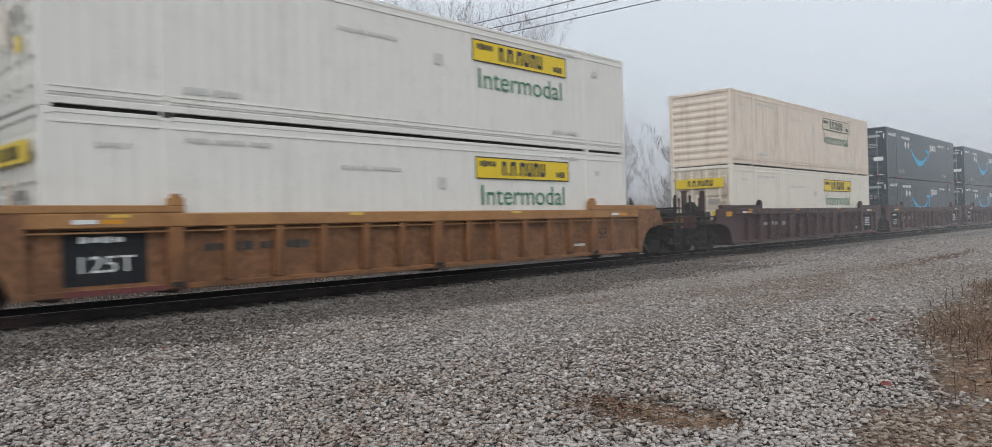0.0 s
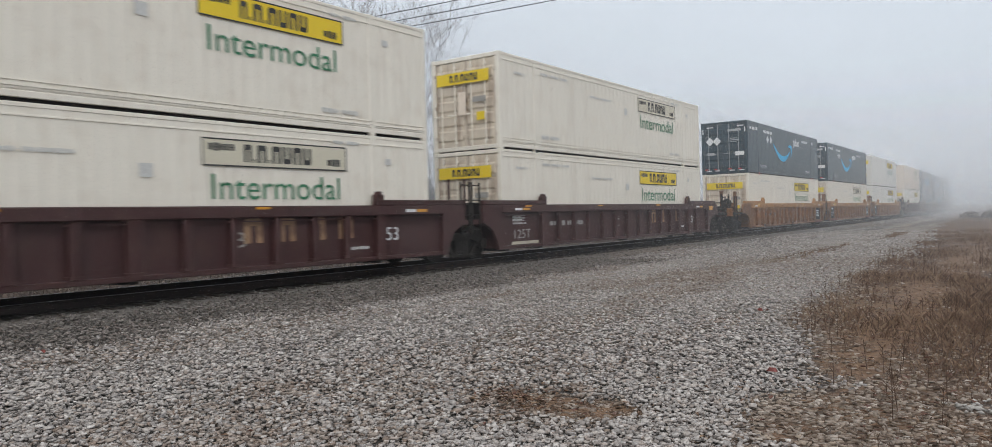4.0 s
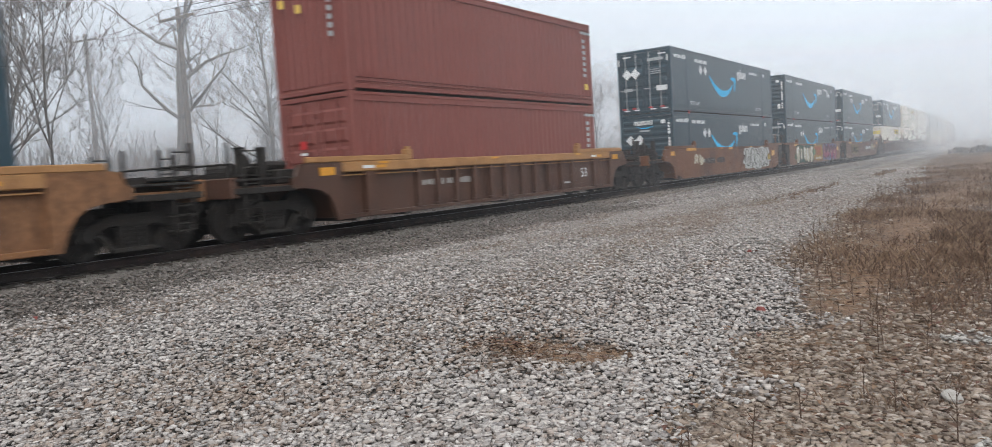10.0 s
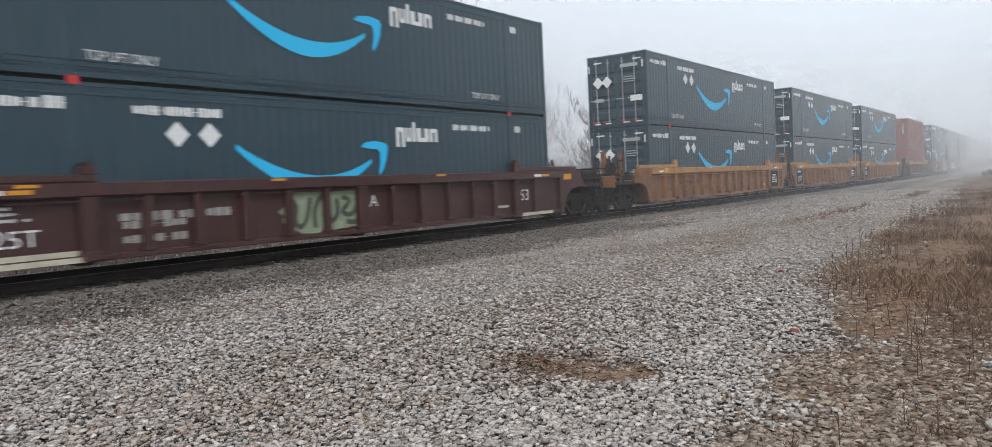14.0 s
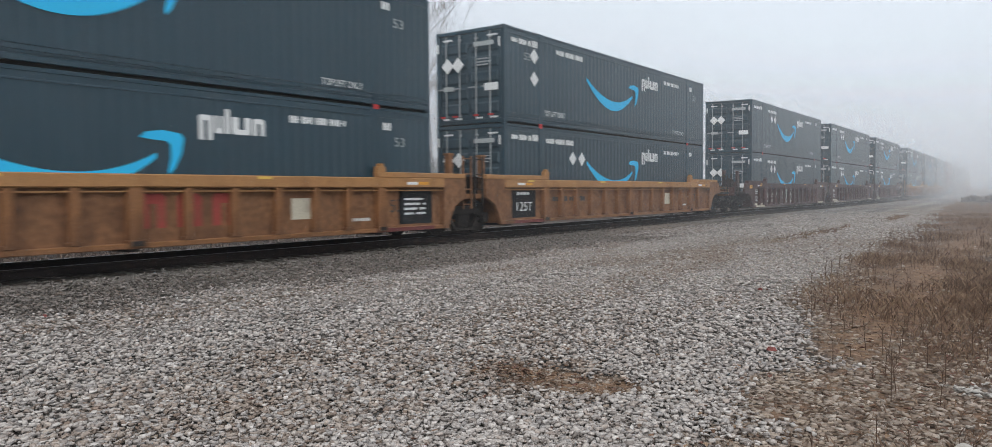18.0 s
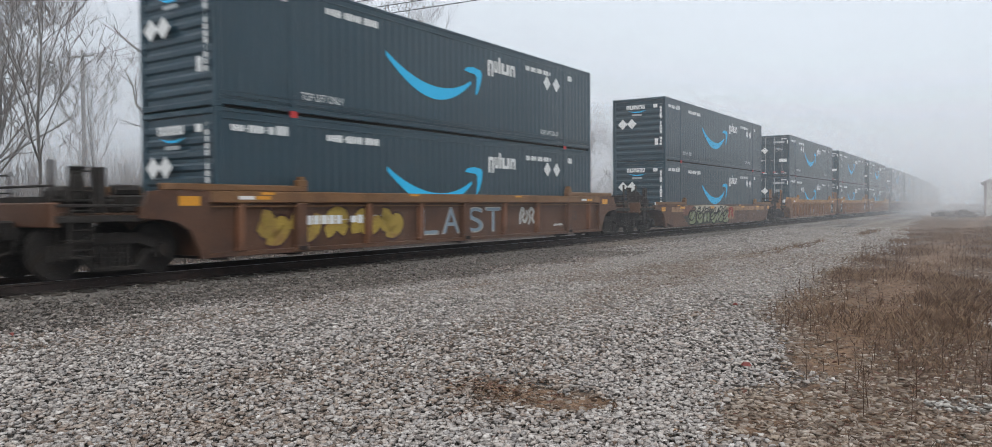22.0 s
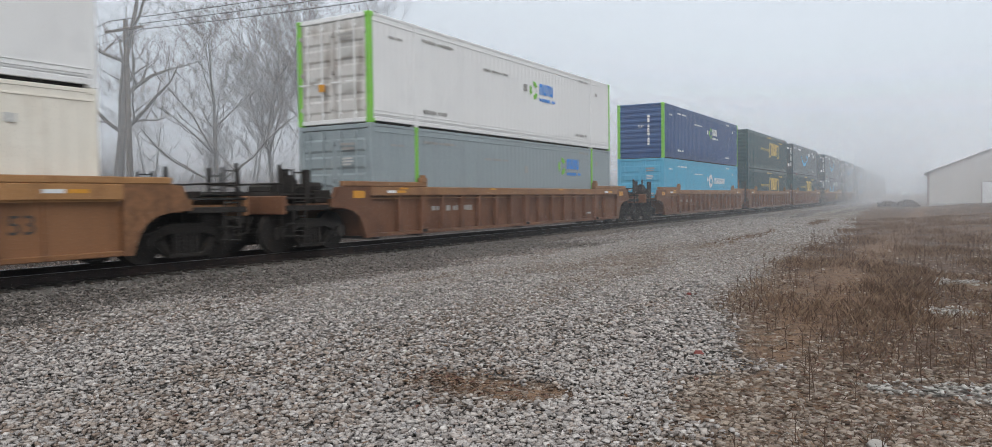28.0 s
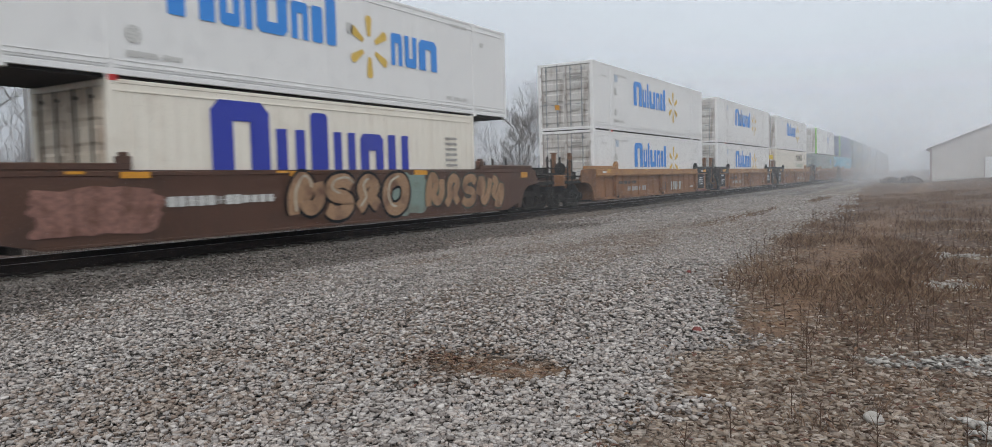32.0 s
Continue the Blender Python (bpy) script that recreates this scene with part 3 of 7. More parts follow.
def rear_marks(c, kind):
    """Marks on the end that faces back."""
    def at(x, z):
        return shift(x, -0.075, z) @ pose(0, 0, 0, 0, 0, -90)
    if kind == "navy_doors":
        for x in (-0.78, -0.38):
            piece("placard", "diamond", diamond_shape, white_mark, c, at(x, 1.82))
        for x, z, w, hh in ((-0.95, 2.58, 0.36, 0.05), (0.75, 2.58, 0.36, 0.05), (-1.2, 2.25, 0.06, 0.28), (1.14, 2.25, 0.06, 0.28)):
            piece("corner_tape", ("tape", w), lambda: Shape().box(0, 0.004, 0, w, 0, hh), white_mark, c, at(x, z))
        piece("stencil", "dst1", lambda: Shape().box(0, 0.004, 0, 0.75, 0, 0.13), faint_mark, c, at(0.22, 2.32))
        for i in range(3):
            piece("stencil", ("dst2", i % 2), lambda: Shape().box(0, 0.004, 0, 0.4 + 0.1 * (i % 2), 0, 0.035), faint_mark, c, at(0.36, 1.92 - 0.09 * i))
        piece("notice", "dno", lambda: Shape().box(0, 0.004, 0, 0.5, 0, 0.22), white_mark, c, at(0.62, 0.98))
        piece("notice", "dno2", lambda: Shape().box(0, 0.004, 0, 0.4, 0, 0.14), faint_mark, c, at(-0.95, 1.05))
        for x in (-0.98, -0.5, 0.3, 0.85):
            piece("reflector", "dre", lambda: Shape().box(0, 0.004, 0, 0.26, 0, 0.05), white_mark, c, at(x, 0.16))
            piece("reflector", "dre2", lambda: Shape().box(0, 0.004, 0, 0.2, 0, 0.05), red_mark, c, at(x - 0.1, 0.24))
    elif kind == "navy_nose":
        mark_blocks(0, 0, 0, ((0.6, 1, 0), (1, 1, 0), (0.6, 1, 0), (0.55, 1, 0), (0.62, 1, 0), (0.6, 1, 0)), 0.19, white_mark, c, m=at(-0.55, 2.38))
        piece("swoosh_mark", "miniswoosh", lambda: Shape().prism([(0, 0.1), (0.25, 0), (0.55, 0), (0.85, 0.1), (0.55, 0.05), (0.25, 0.05)], 0, 0.004), cyan_mark, c, at(-0.45, 2.22))
        for x in (-0.75, -0.3):
            piece("placard", "diamond", diamond_shape, white_mark, c, at(x, 1.72))
        piece("notice", "nno", lambda: Shape().box(0, 0.004, 0, 0.2, 0, 0.16), white_mark, c, at(0.75, 2.4))
        piece("notice", "nno2", lambda: Shape().box(0, 0.004, 0, 0.16, 0, 0.3), white_mark, c, at(0.82, 0.7))
        piece("stencil", "nst", lambda: Shape().box(0, 0.004, 0, 0.5, 0, 0.08), faint_mark, c, at(-0.3, 2.08))
        b = mark_bars(0, 0, 0, 1.9, 0.1, white_mark, c, 14, 8)
        b.matrix_basis = at(1.16, 0.7) @ pose(0, 0, 0, 90, 0, 0)
    elif kind == "sign_doors":
        piece("sign", "jsign", lambda: Shape().box(0, 0.008, 0, 2.0, 0, 0.36), yellow_mark, c, at(-1.02, 2.05))
        mark_blocks(0, 0, 0, HAUL, 0.22, dark_mark, c, m=at(-0.5, 2.12) @ shift(0.009, 0, 0))
        piece("stencil", "jst", lambda: Shape().box(0, 0.004, 0, 0.5, 0, 0.16), grey_mark, c, at(0.35, 1.45))
        piece("notice", "jno", lambda: Shape().box(0, 0.004, 0, 0.3, 0, 0.25), yellow_mark, c, at(0.5, 0.9))
        piece("stain", "jstain", lambda: Shape().box(0, 0.003, 0, 0.3, 0, 0.7), pink, c, at(-0.2, 1.1))
    elif kind == "plain_doors":
        for x, z, w, hh, m in ((0.3, 2.32, 0.5, 0.07, grey_mark), (0.34, 2.2, 0.42, 0.07, grey_mark), (0.36, 1.95, 0.34, 0.05, soft_mark), (0.36, 1.87, 0.38, 0.05, soft_mark), (0.36, 1.79, 0.3, 0.05, soft_mark), (-0.8, 1.2, 0.3, 0.12, soft_mark), (0.42, 1.0, 0.34, 0.06, soft_mark), (0.42, 0.9, 0.3, 0.06, soft_mark)):
            piece("stencil", ("pst", w, hh), lambda: Shape().box(0, 0.004, 0, w, 0, hh), m, c, at(x, z))
        piece("notice", "pno", lambda: Shape().box(0, 0.004, 0, 0.22, 0, 0.2), amber_mark, c, at(-0.45, 0.9))


def haul_sign(c, y0=9.55, faded=False):
    """A framed sign with a word below it."""
    mark_plate("sign", FACE, y0, y0 + 3.72, 2.0, 2.55, cream_mark if faded else yellow_mark, c, 0.004)
    for z in (2.0, 2.52):
        mark_plate("sign_border", FACE + 0.004, y0, y0 + 3.72, z, z + 0.03, dark_mark, c, 0.003)
    for y in (y0, y0 + 3.69):
        mark_plate("sign_border", FACE + 0.004, y, y + 0.03, 2.03, 2.52, dark_mark, c, 0.003)
    mark_blocks(FACE + 0.005, y0 + 0.95, 2.1, HAUL, 0.36, dark_mark, c)
    mark_bars(FACE + 0.005, y0 + 0.15, 2.3, 0.6, 0.16, dark_mark, c, 5, 11)
    mark_bars(FACE + 0.005, y0 + 3.15, 2.1, 0.4, 0.16, dark_mark, c, 3, 12)
    mark_word("Intermodal", FACE, y0 + 0.2, 1.35, 3.3, 0.5, green_mark, c)


def small_stencils(c, seed, mat=None):
    mat = mat or soft_mark
    mark_bars(FACE, 2.3, 2.45, 1.7, 0.09, mat, c, 15, seed)
    mark_bars(FACE, 0.8, 2.3, 0.6, 0.08, mat, c, 7, seed + 1)
    mark_bars(FACE, 5.6, 2.1, 1.6, 0.08, mat, c, 14, seed + 2)
    mark_bars(FACE, 12.9, 2.62, 0.9, 0.08, mat, c, 9, seed + 3)
    mark_plate("stencil", FACE, 14.55, 14.75, 2.2, 2.35, mat, c)
    mark_plate("scuff", FACE, 8.3, 8.55, 1.75, 2.0, mat, c)
    mark_bars(FACE, 2.3, 0.42, 1.2, 0.12, mat, c, 11, seed + 4)
    mark_bars(FACE, 12.6, 0.42, 1.1, 0.1, mat, c, 11, seed + 5)


PAIR, TALL, RIGHT, LOW_PAIR = ((3.76, 2.05), (4.42, 2.05)), ((1.62, 2.15), (1.62, 1.45)), ((12.95, 2.1), (13.58, 2.1)), ((4.0, 1.95), (4.62, 1.95))


def navy_box(z, back="doors", placards=None):
    c = container("navy blue corrugated steel container with a light blue bow mark", navy, z, back == "doors", rib_depth=0.006)
    bow_side(c, placards or (PAIR if back == "doors" else RIGHT))
    if placards is TALL:
        mark_word("53", FACE, 1.05, 1.98, 0.36, 0.22, faint_mark, c)
        mark_word("53", FACE, 14.8, 1.98, 0.36, 0.22, faint_mark, c)
    rear_marks(c, "navy_doors" if back == "doors" else "navy_nose")
    return c


def cream_box(z, faded=False, sign=True, paint=None, doors=True, label="cream white steel container with a yellow sign and green lettering"):
    c = container(label, paint or cream, z, doors, rod=paint or cream, pitch=0.30, rib_depth=0.008)
    if sign:
        haul_sign(c, faded=faded)
    small_stencils(c, 21)
    mark_plate("marker", FACE, 1.9, 2.06, -0.04, 0.06, dark_mark, c)
    if doors:
        rear_marks(c, "sign_doors")
    return c


def store_box(z, dotcom=False):
    c = container("white steel container with blue lettering blocks and a yellow spark", white, z, True, rod=galv, pitch=0.6, rib_depth=0.003)
    if dotcom:
        mark_blocks(FACE, 3.2, 1.35, STORE, 0.86, blue_mark, c)
        piece("spark_mark", "spark", spark_shape, gold_mark, c, shift(FACE, 9.15, 1.5))
        mark_blocks(FACE, 10.05, 1.15, DOTCOM, 0.86, blue_mark, c)
    else:
        mark_blocks(FACE, 4.75, 1.32, STORE, 0.84, blue_mark, c)
        piece("spark_mark", "spark", spark_shape, gold_mark, c, shift(FACE, 10.63, 1.6))
    small_stencils(c, 31)
    mark_plate("scuff", FACE, 2.4, 2.75, 2.2, 2.5, pale_blue_mark, c)
    piece("scuff", "disc", lambda: Shape().prism([(0.17 * math.cos(a), 0.17 * math.sin(a)) for a in [math.pi * i / 6 for i in range(12)]], 0, 0.004), soft_mark, c, shift(FACE, 2.45, 1.75))
    piece("scuff", "disc", None, soft_mark, c, shift(FACE, 2.45, 0.85))
    mark_plate("marker", FACE, 1.9, 2.08, -0.05, 0.06, red_mark, c)
    rear_marks(c, "plain_doors")
    return c


def rail_box(z):
    c = container("dark green steel container with bracketed yellow lettering", green, z, False)
    for y, s in ((8.0, 1), (11.75, -1)):
        mark_plate("bracket_mark", FACE, y, y + 0.2, 1.1, 2.28, gold_mark, c)
        for zz in (1.1, 2.14):
            mark_plate("bracket_mark", FACE, *((y + 0.2, y + 0.5) if s > 0 else (y - 0.3, y)), zz, zz + 0.14, gold_mark, c)
    mark_blocks(FACE, 8.7, 1.28, RAILMARK, 1.02, gold_mark, c)
    mark_word("tomorrow moves", FACE, 4.7, 1.55, 3.0, 0.24, gold_mark, c)
    mark_bars(FACE, 7.1, 2.62, 1.7, 0.1, gold_mark, c, 14, 41)
    mark_bars(FACE, 12.15, 2.4, 1.6, 0.12, gold_mark, c, 12, 42)
    mark_plate("marker", FACE, 14.1, 14.3, 2.7, 2.83, red_mark, c)
    return c


def logi_box(z, paint, post, mark, doors, label, accent=None):
    c = container(label, paint, z, doors, post=paint if paint is grey_box else post, mid_post=post if paint is grey_box else paint, rod=paint if paint is not blue else galv, rib_depth=0.016 if paint is blue else 0.005)
    dy, dz = (2.25, 0.23) if paint is grey_box else (0.0, 0.0)
    mark_blocks(FACE, 9.5 + dy, 1.75 + dz, LOGI, 0.40, mark, c)
    mark_bars(FACE, 9.5 + dy, 1.5 + dz, 1.3, 0.12, mark, c, 9, 51)
    for k in range(3):
        piece("leaf_mark", ("leaf", k), lambda: Shape().prism([(0.32 * math.cos(a), 0.34 * math.sin(a)) for a in (0.5 + 2.1 * k, 1.1 + 2.1 * k, 1.7 + 2.1 * k)] +
              [(0.16 * math.cos(a), 0.17 * math.sin(a)) for a in (1.7 + 2.1 * k, 1.1 + 2.1 * k, 0.5 + 2.1 * k)], 0, 0.004), lime, c, shift(FACE, 9.05 + dy, 1.85 + dz))
    small_stencils(c, 55, grey_mark if paint is not blue else white_mark)
    if doors:
        rear_marks(c, "plain_doors")
    else:
        b = mark_bars(0, 0, 0, 1.6, 0.14, white_mark, c, 12, 56)
        b.matrix_basis = shift(0.55, -0.08, 0.7) @ pose(0, 0, 0, 0, 0, -90) @ pose(0, 0, 0, 90, 0, 0)
        b = mark_word("53'", 0, 0, 0, 0.3, 0.16, white_mark, c)
        b.matrix_basis = shift(-0.1, -0.08, 1.6) @ pose(0, 0, 0, 0, 0, -90)
    return c


def partner_box(z):
    c = container("light blue steel container with white emblem", sky_blue, z, True, rod=sky_blue)
    piece("emblem", "emblem", lambda: Shape().prism([(0.42 * math.cos(a), 0.42 * math.sin(a)) for a in [2 * math.pi * i / 14 for i in range(14)]], 0, 0.004), white_mark, c, shift(FACE, 9.1, 1.78))
    piece("emblem_centre", "emblem2", lambda: Shape().box(0, 0.004, -0.2, 0.2, -0.16, 0.16), sky_blue, c, shift(FACE + 0.005, 9.1, 1.78))
    mark_blocks(FACE, 9.8, 1.62, ((0.5, 1, 0), (0.2, 0.3, 0), (0.55, 1, 0)) + ((0.6, 1, 0),) * 8, 0.36, white_mark, c)
    small_stencils(c, 61, white_mark)
    rear_marks(c, "plain_doors")
    return c


def oxide_box(z, doors):
    c = container("faded oxide red forty foot steel container", redbox, z, doors, length=12.192, rod=redbox, nose="upright", pitch=0.28, rib_depth=0.024)
    b = mark_bars(FACE, 11.45, 2.5, 0.75, 0.1, faint_mark, c, 6, 71)
    for i in range(7):
        mark_plate("stencil", FACE, 11.55, 11.75, 2.2 - 0.2 * i, 2.32 - 0.2 * i, faint_mark, c)
    mark_plate("notice", FACE, 11.6, 11.85, 0.55, 0.75, gold_mark, c)
    if doors:
        piece("notice", "ono", lambda: Shape().box(0, 0.004, 0, 0.24, 0, 0.2), red_mark, c, shift(-0.5, -0.075, 1.6) @ pose(0, 0, 0, 0, 0, -90))
        piece("stencil", "ono2", lambda: Shape().box(0, 0.004, 0, 0.24, 0, 0.06), white_mark, c, shift(-0.5, -0.075, 1.45) @ pose(0, 0, 0, 0, 0, -90))
    else:
        for x, z2 in ((-0.9, 2.2), (-0.3, 2.0)):
            piece("notice", "ono3", lambda: Shape().box(0, 0.004, 0, 0.2, 0, 0.2), gold_mark, c, shift(x, -0.08, z2) @ pose(0, 0, 0, 0, 0, -90))
        for i in range(6):
            piece("stencil", "ono4", lambda: Shape().box(0, 0.004, 0, 0.14, 0, 0.12), faint_mark, c, shift(0.8, -0.08, 2.3 - 0.2 * i) @ pose(0, 0, 0, 0, 0, -90))
    return c


def sea_box(z):
    c = container("cream white forty foot container with large blue lettering blocks", cream, z, True, length=12.192, rod=grime, pitch=0.3, rib_depth=0.01)
    mark_blocks(FACE, 2.2, 0.72, SEA, 1.42, deep_mark, c)
    for i in range(6):
        mark_bars(FACE, 10.6, 2.1 - 0.16 * i, 0.6, 0.08, grey_mark, c, 6, 80 + i)
    return c


# ---- well cars ----
red_sill = material("dull_red_sill", (0.13, 0.03, 0.028), 0.7, spots=(0.08, 0.03, 0.025), spot_amount=0.5)
pale_spray = material("pale_cream_spray", (0.50, 0.46, 0.36), 0.7, spots=(0.25, 0.2, 0.16), spot_amount=0.7, spot_scale=1.6, grain=0.15)
silver_spray = material("silver_spray", (0.42, 0.42, 0.40), 0.6, spots=(0.2, 0.19, 0.18), spot_amount=0.7, spot_scale=1.8, grain=0.15)
magenta_spray = material("magenta_spray", (0.26, 0.04, 0.105), 0.7, spots=(0.24, 0.13, 0.14), spot_amount=0.85, spot_scale=1.4, grain=0.2)
purple_spray = material("purple_spray", (0.15, 0.06, 0.14), 0.7, spots=(0.16, 0.2, 0.3), spot_amount=0.8, spot_scale=2.0, grain=0.2)
yellow_spray = material("yellow_spray", (0.36, 0.25, 0.045), 0.7, spots=(0.2, 0.1, 0.04), spot_amount=0.7, spot_scale=2.5, grain=0.25)
olive_spray = material("olive_green_spray", (0.20, 0.23, 0.13), 0.7, spots=(0.36, 0.36, 0.3), spot_amount=0.8, spot_scale=2.0, grain=0.2)
tan_spray = material("tan_spray", (0.33, 0.20, 0.115), 0.7, spots=(0.12, 0.06, 0.04), spot_amount=0.8, spot_scale=1.8, grain=0.2)
slate_spray = material("slate_blue_spray", (0.22, 0.30, 0.36), 0.7, grain=0.2)
pale_yellow_spray = material("pale_yellow_spray", (0.40, 0.31, 0.14), 0.7, spots=(0.25, 0.15, 0.07), spot_amount=0.6, grain=0.2)
forest_spray = material("forest_green_spray", (0.022, 0.062, 0.05), 0.7, spots=(0.05, 0.10, 0.04), spot_amount=0.6, spot_scale=1.2, grain=0.2)
gold_spray = material("ochre_gold_spray", (0.30, 0.17, 0.045), 0.7, spots=(0.22, 0.09, 0.03), spot_amount=0.6, spot_scale=1.6, grain=0.2)
slate_purple_spray = material("slate_purple_spray", (0.13, 0.14, 0.24), 0.7, spots=(0.17, 0.11, 0.17), spot_amount=0.7, spot_scale=1.4, grain=0.2)
plum_spray = material("plum_spray", (0.075, 0.018, 0.04), 0.7, grain=0.2)
dark_olive_spray = material("dark_olive_spray", (0.05, 0.055, 0.045), 0.7, spots=(0.11, 0.13, 0.09), spot_amount=0.7, spot_scale=1.6, grain=0.2)
pale_green_spray = material("pale_green_spray", (0.24, 0.29, 0.19), 0.7, spots=(0.42, 0.42, 0.36), spot_amount=0.7, spot_scale=2.2, grain=0.2)
pale_teal_spray = material("pale_teal_spray", (0.20, 0.27, 0.24), 0.7, spots=(0.13, 0.08, 0.05), spot_amount=0.6, spot_scale=1.6, grain=0.2)
red_rust_car = material("rust_red_paint", (0.119, 0.0488, 0.0224), 0.5, spec=0.4, spots=(0.0561, 0.0238, 0.0178), spot_amount=0.8, spot_scale=0.9, streak=0.4, streak_color=(0.0594, 0.0264, 0.0198), grain=0.18)
red_spray = material("faded_red_spray", (0.30, 0.048, 0.038), 0.7, spots=(0.2, 0.065, 0.035), spot_amount=0.45, spot_scale=2.0, grain=0.2)
pink_spray = material("dusty_pink_spray", (0.24, 0.12, 0.095), 0.7, spots=(0.13, 0.06, 0.04), spot_amount=0.95, spot_scale=3.2, streak=0.4, grain=0.3, grain_scale=12)

PANEL, SKIN = 1.365, 1.50          # planes of the side between the ribs, and of the ribs


def side_frame_shape():
    """The cast side of a truck, seen along x: two boxes over the axles, an arched top and a spring well."""
    s = Shape()
    s.prism([(-1.12, 0.34), (-1.12, 0.60), (-0.78, 0.66), (-0.40, 0.80), (0.40, 0.80), (0.78, 0.66), (1.12, 0.60), (1.12, 0.34), (0.78, 0.32),
             (0.66, 0.52), (0.42, 0.60), (-0.42, 0.60), (-0.66, 0.52), (-0.78, 0.32)], -0.06, 0.06)
    s.prism([(-0.70, 0.44), (-0.58, 0.50), (-0.34, 0.20), (-0.42, 0.14)], -0.05, 0.05)
    s.prism([(0.70, 0.44), (0.58, 0.50), (0.34, 0.20), (0.42, 0.14)], -0.05, 0.05)
    s.box(-0.07, 0.07, -0.46, 0.46, 0.12, 0.20, 0.01)
    for y in (-0.89, 0.89):
        s.tube((0.05, y, 0.47), (0.12, y, 0.47), 0.13, n=10)
    return s


def spring_shape():
    s = Shape()
    for y in (-0.24, -0.08, 0.08, 0.24):
        s.tube((0, y, 0.20), (0, y, 0.60), 0.07, n=7)
        for z in (0.26, 0.34, 0.42, 0.50):
            s.tube((0, y, z), (0, y, z + 0.03), 0.085, n=7)
    return s


def wheelset_shape():
    s = Shape().tube((-0.95, 0, 0), (0.95, 0, 0), 0.085, n=8)
    for side in (-1, 1):
        a = 0.72 * side
        s.tube((a - 0.04 * side, 0, 0), (a, 0, 0), 0.51, n=20)
        s.tube((a, 0, 0), (a + 0.10 * side, 0, 0), 0.485, 0.475, n=20)
        s.tube((a + 0.10 * side, 0, 0), (a + 0.105 * side, 0, 0), 0.40, n=20)
        s.tube((a + 0.10 * side, 0, 0), (a + 0.16 * side, 0, 0), 0.16, 0.14, n=10)
        for k in range(3):
            q = 2.094 * k
            s.box(a + (0.105 if side > 0 else -0.12), a + (0.12 if side > 0 else -0.105), 0.27 * math.cos(q) - 0.04, 0.27 * math.cos(q) + 0.04, 0.27 * math.sin(q) - 0.04, 0.27 * math.sin(q) + 0.04)
    return s


WHEELS = []                       # wheelset, y of its axle on the car, car


def truck(car, y):
    t = piece("truck", "bolster", lambda: Shape().box(-1.05, 1.05, -0.22, 0.22, 0.55, 0.80, 0.03).tube((0, 0, 0.8), (0, 0, 0.9), 0.3, n=12), grime, car, shift(0, y, 0))
    for side in (-1, 1):
        piece("side_frame", "sideframe", side_frame_shape, grime, t, shift(1.02 * side, 0, 0) if side > 0 else pose(-1.02, 0, 0, 0, 0, 180))
        piece("spring_nest", "springs", spring_shape, grime, t, shift(1.0 * side, 0, 0))
    for a in (-0.89, 0.89):
        w = piece("wheelset", "wheelset", wheelset_shape, grime, t, shift(0, a, 0.485))
        WHEELS.append((w, y + a, car))


def ladder(car, x, y, z0, z1, mat):
    def make():
        s = Shape()
        for a in (-0.18, 0.18):
            s.box(-0.02, 0.02, a - 0.025, a + 0.025, 0, z1 - z0, 0.005)
        n = max(2, int((z1 - z0) / 0.3))
        for i in range(n):
            z = 0.12 + i * (z1 - z0 - 0.2) / max(1, n - 1)
            s.tube((0, -0.18, z), (0, 0.18, z), 0.016, n=5)
        return s
    piece("ladder", ("ladder", round(z1 - z0, 2)), make, mat, car, shift(x, y, z0))


def scrawl(car, x, y0, y1, z0, z1, fill, edge, n, seed, slant=0.1):
    """Spray-painted block letters: one slanted, uneven slab and its rim for each."""
    rnd = random.Random(seed)
    step = (y1 - y0) / n
    for i in range(n):
        a, b = y0 + i * step, y0 + (i + 0.93) * step
        k = slant * (z1 - z0)
        u = [rnd.uniform(-0.12, 0.12) * step for _ in range(8)]
        hgt = z1 - z0

        def ring(g):
            return [(a + g + u[0], z0 + g), (a + 0.4 * step + u[1], z0 + g + 0.06 * hgt * rnd.random()), (b - g + u[2], z0 + g + 0.08 * hgt * abs(u[3]) / step), (b - g + k * 0.5 + u[4], z0 + 0.5 * hgt),
                    (b - g + k + u[3], z1 - g), (a + 0.5 * step + k + u[5], z1 - g - 0.12 * hgt * abs(u[6]) / step), (a + g + k + u[7], z1 - g), (a + g + k * 0.5 + u[6] * 0.6, z0 + 0.45 * hgt)]
        if edge:
            piece("graffiti_rim", ("rim", seed, i, car.name), Shape().prism(ring(0.0), 0, 0.003), edge, car, shift(x, 0, 0))
        g = piece("graffiti", ("fill", seed, i, car.name), Shape().prism(ring(0.05), 0, 0.003), fill, car, shift(x + 0.004, 0, 0))
        if edge:
            zz = z0 + hgt * rnd.uniform(0.35, 0.6)
            piece("graffiti_stroke", ("stroke", seed, i, car.name), Shape().prism([(a + 0.3 * step, zz), (a + 0.62 * step, zz + 0.03), (a + 0.62 * step + 0.03, zz + 0.16 * hgt), (a + 0.34 * step, zz + 0.12 * hgt)], 0, 0.003), edge, car, shift(x + 0.008, 0, 0))


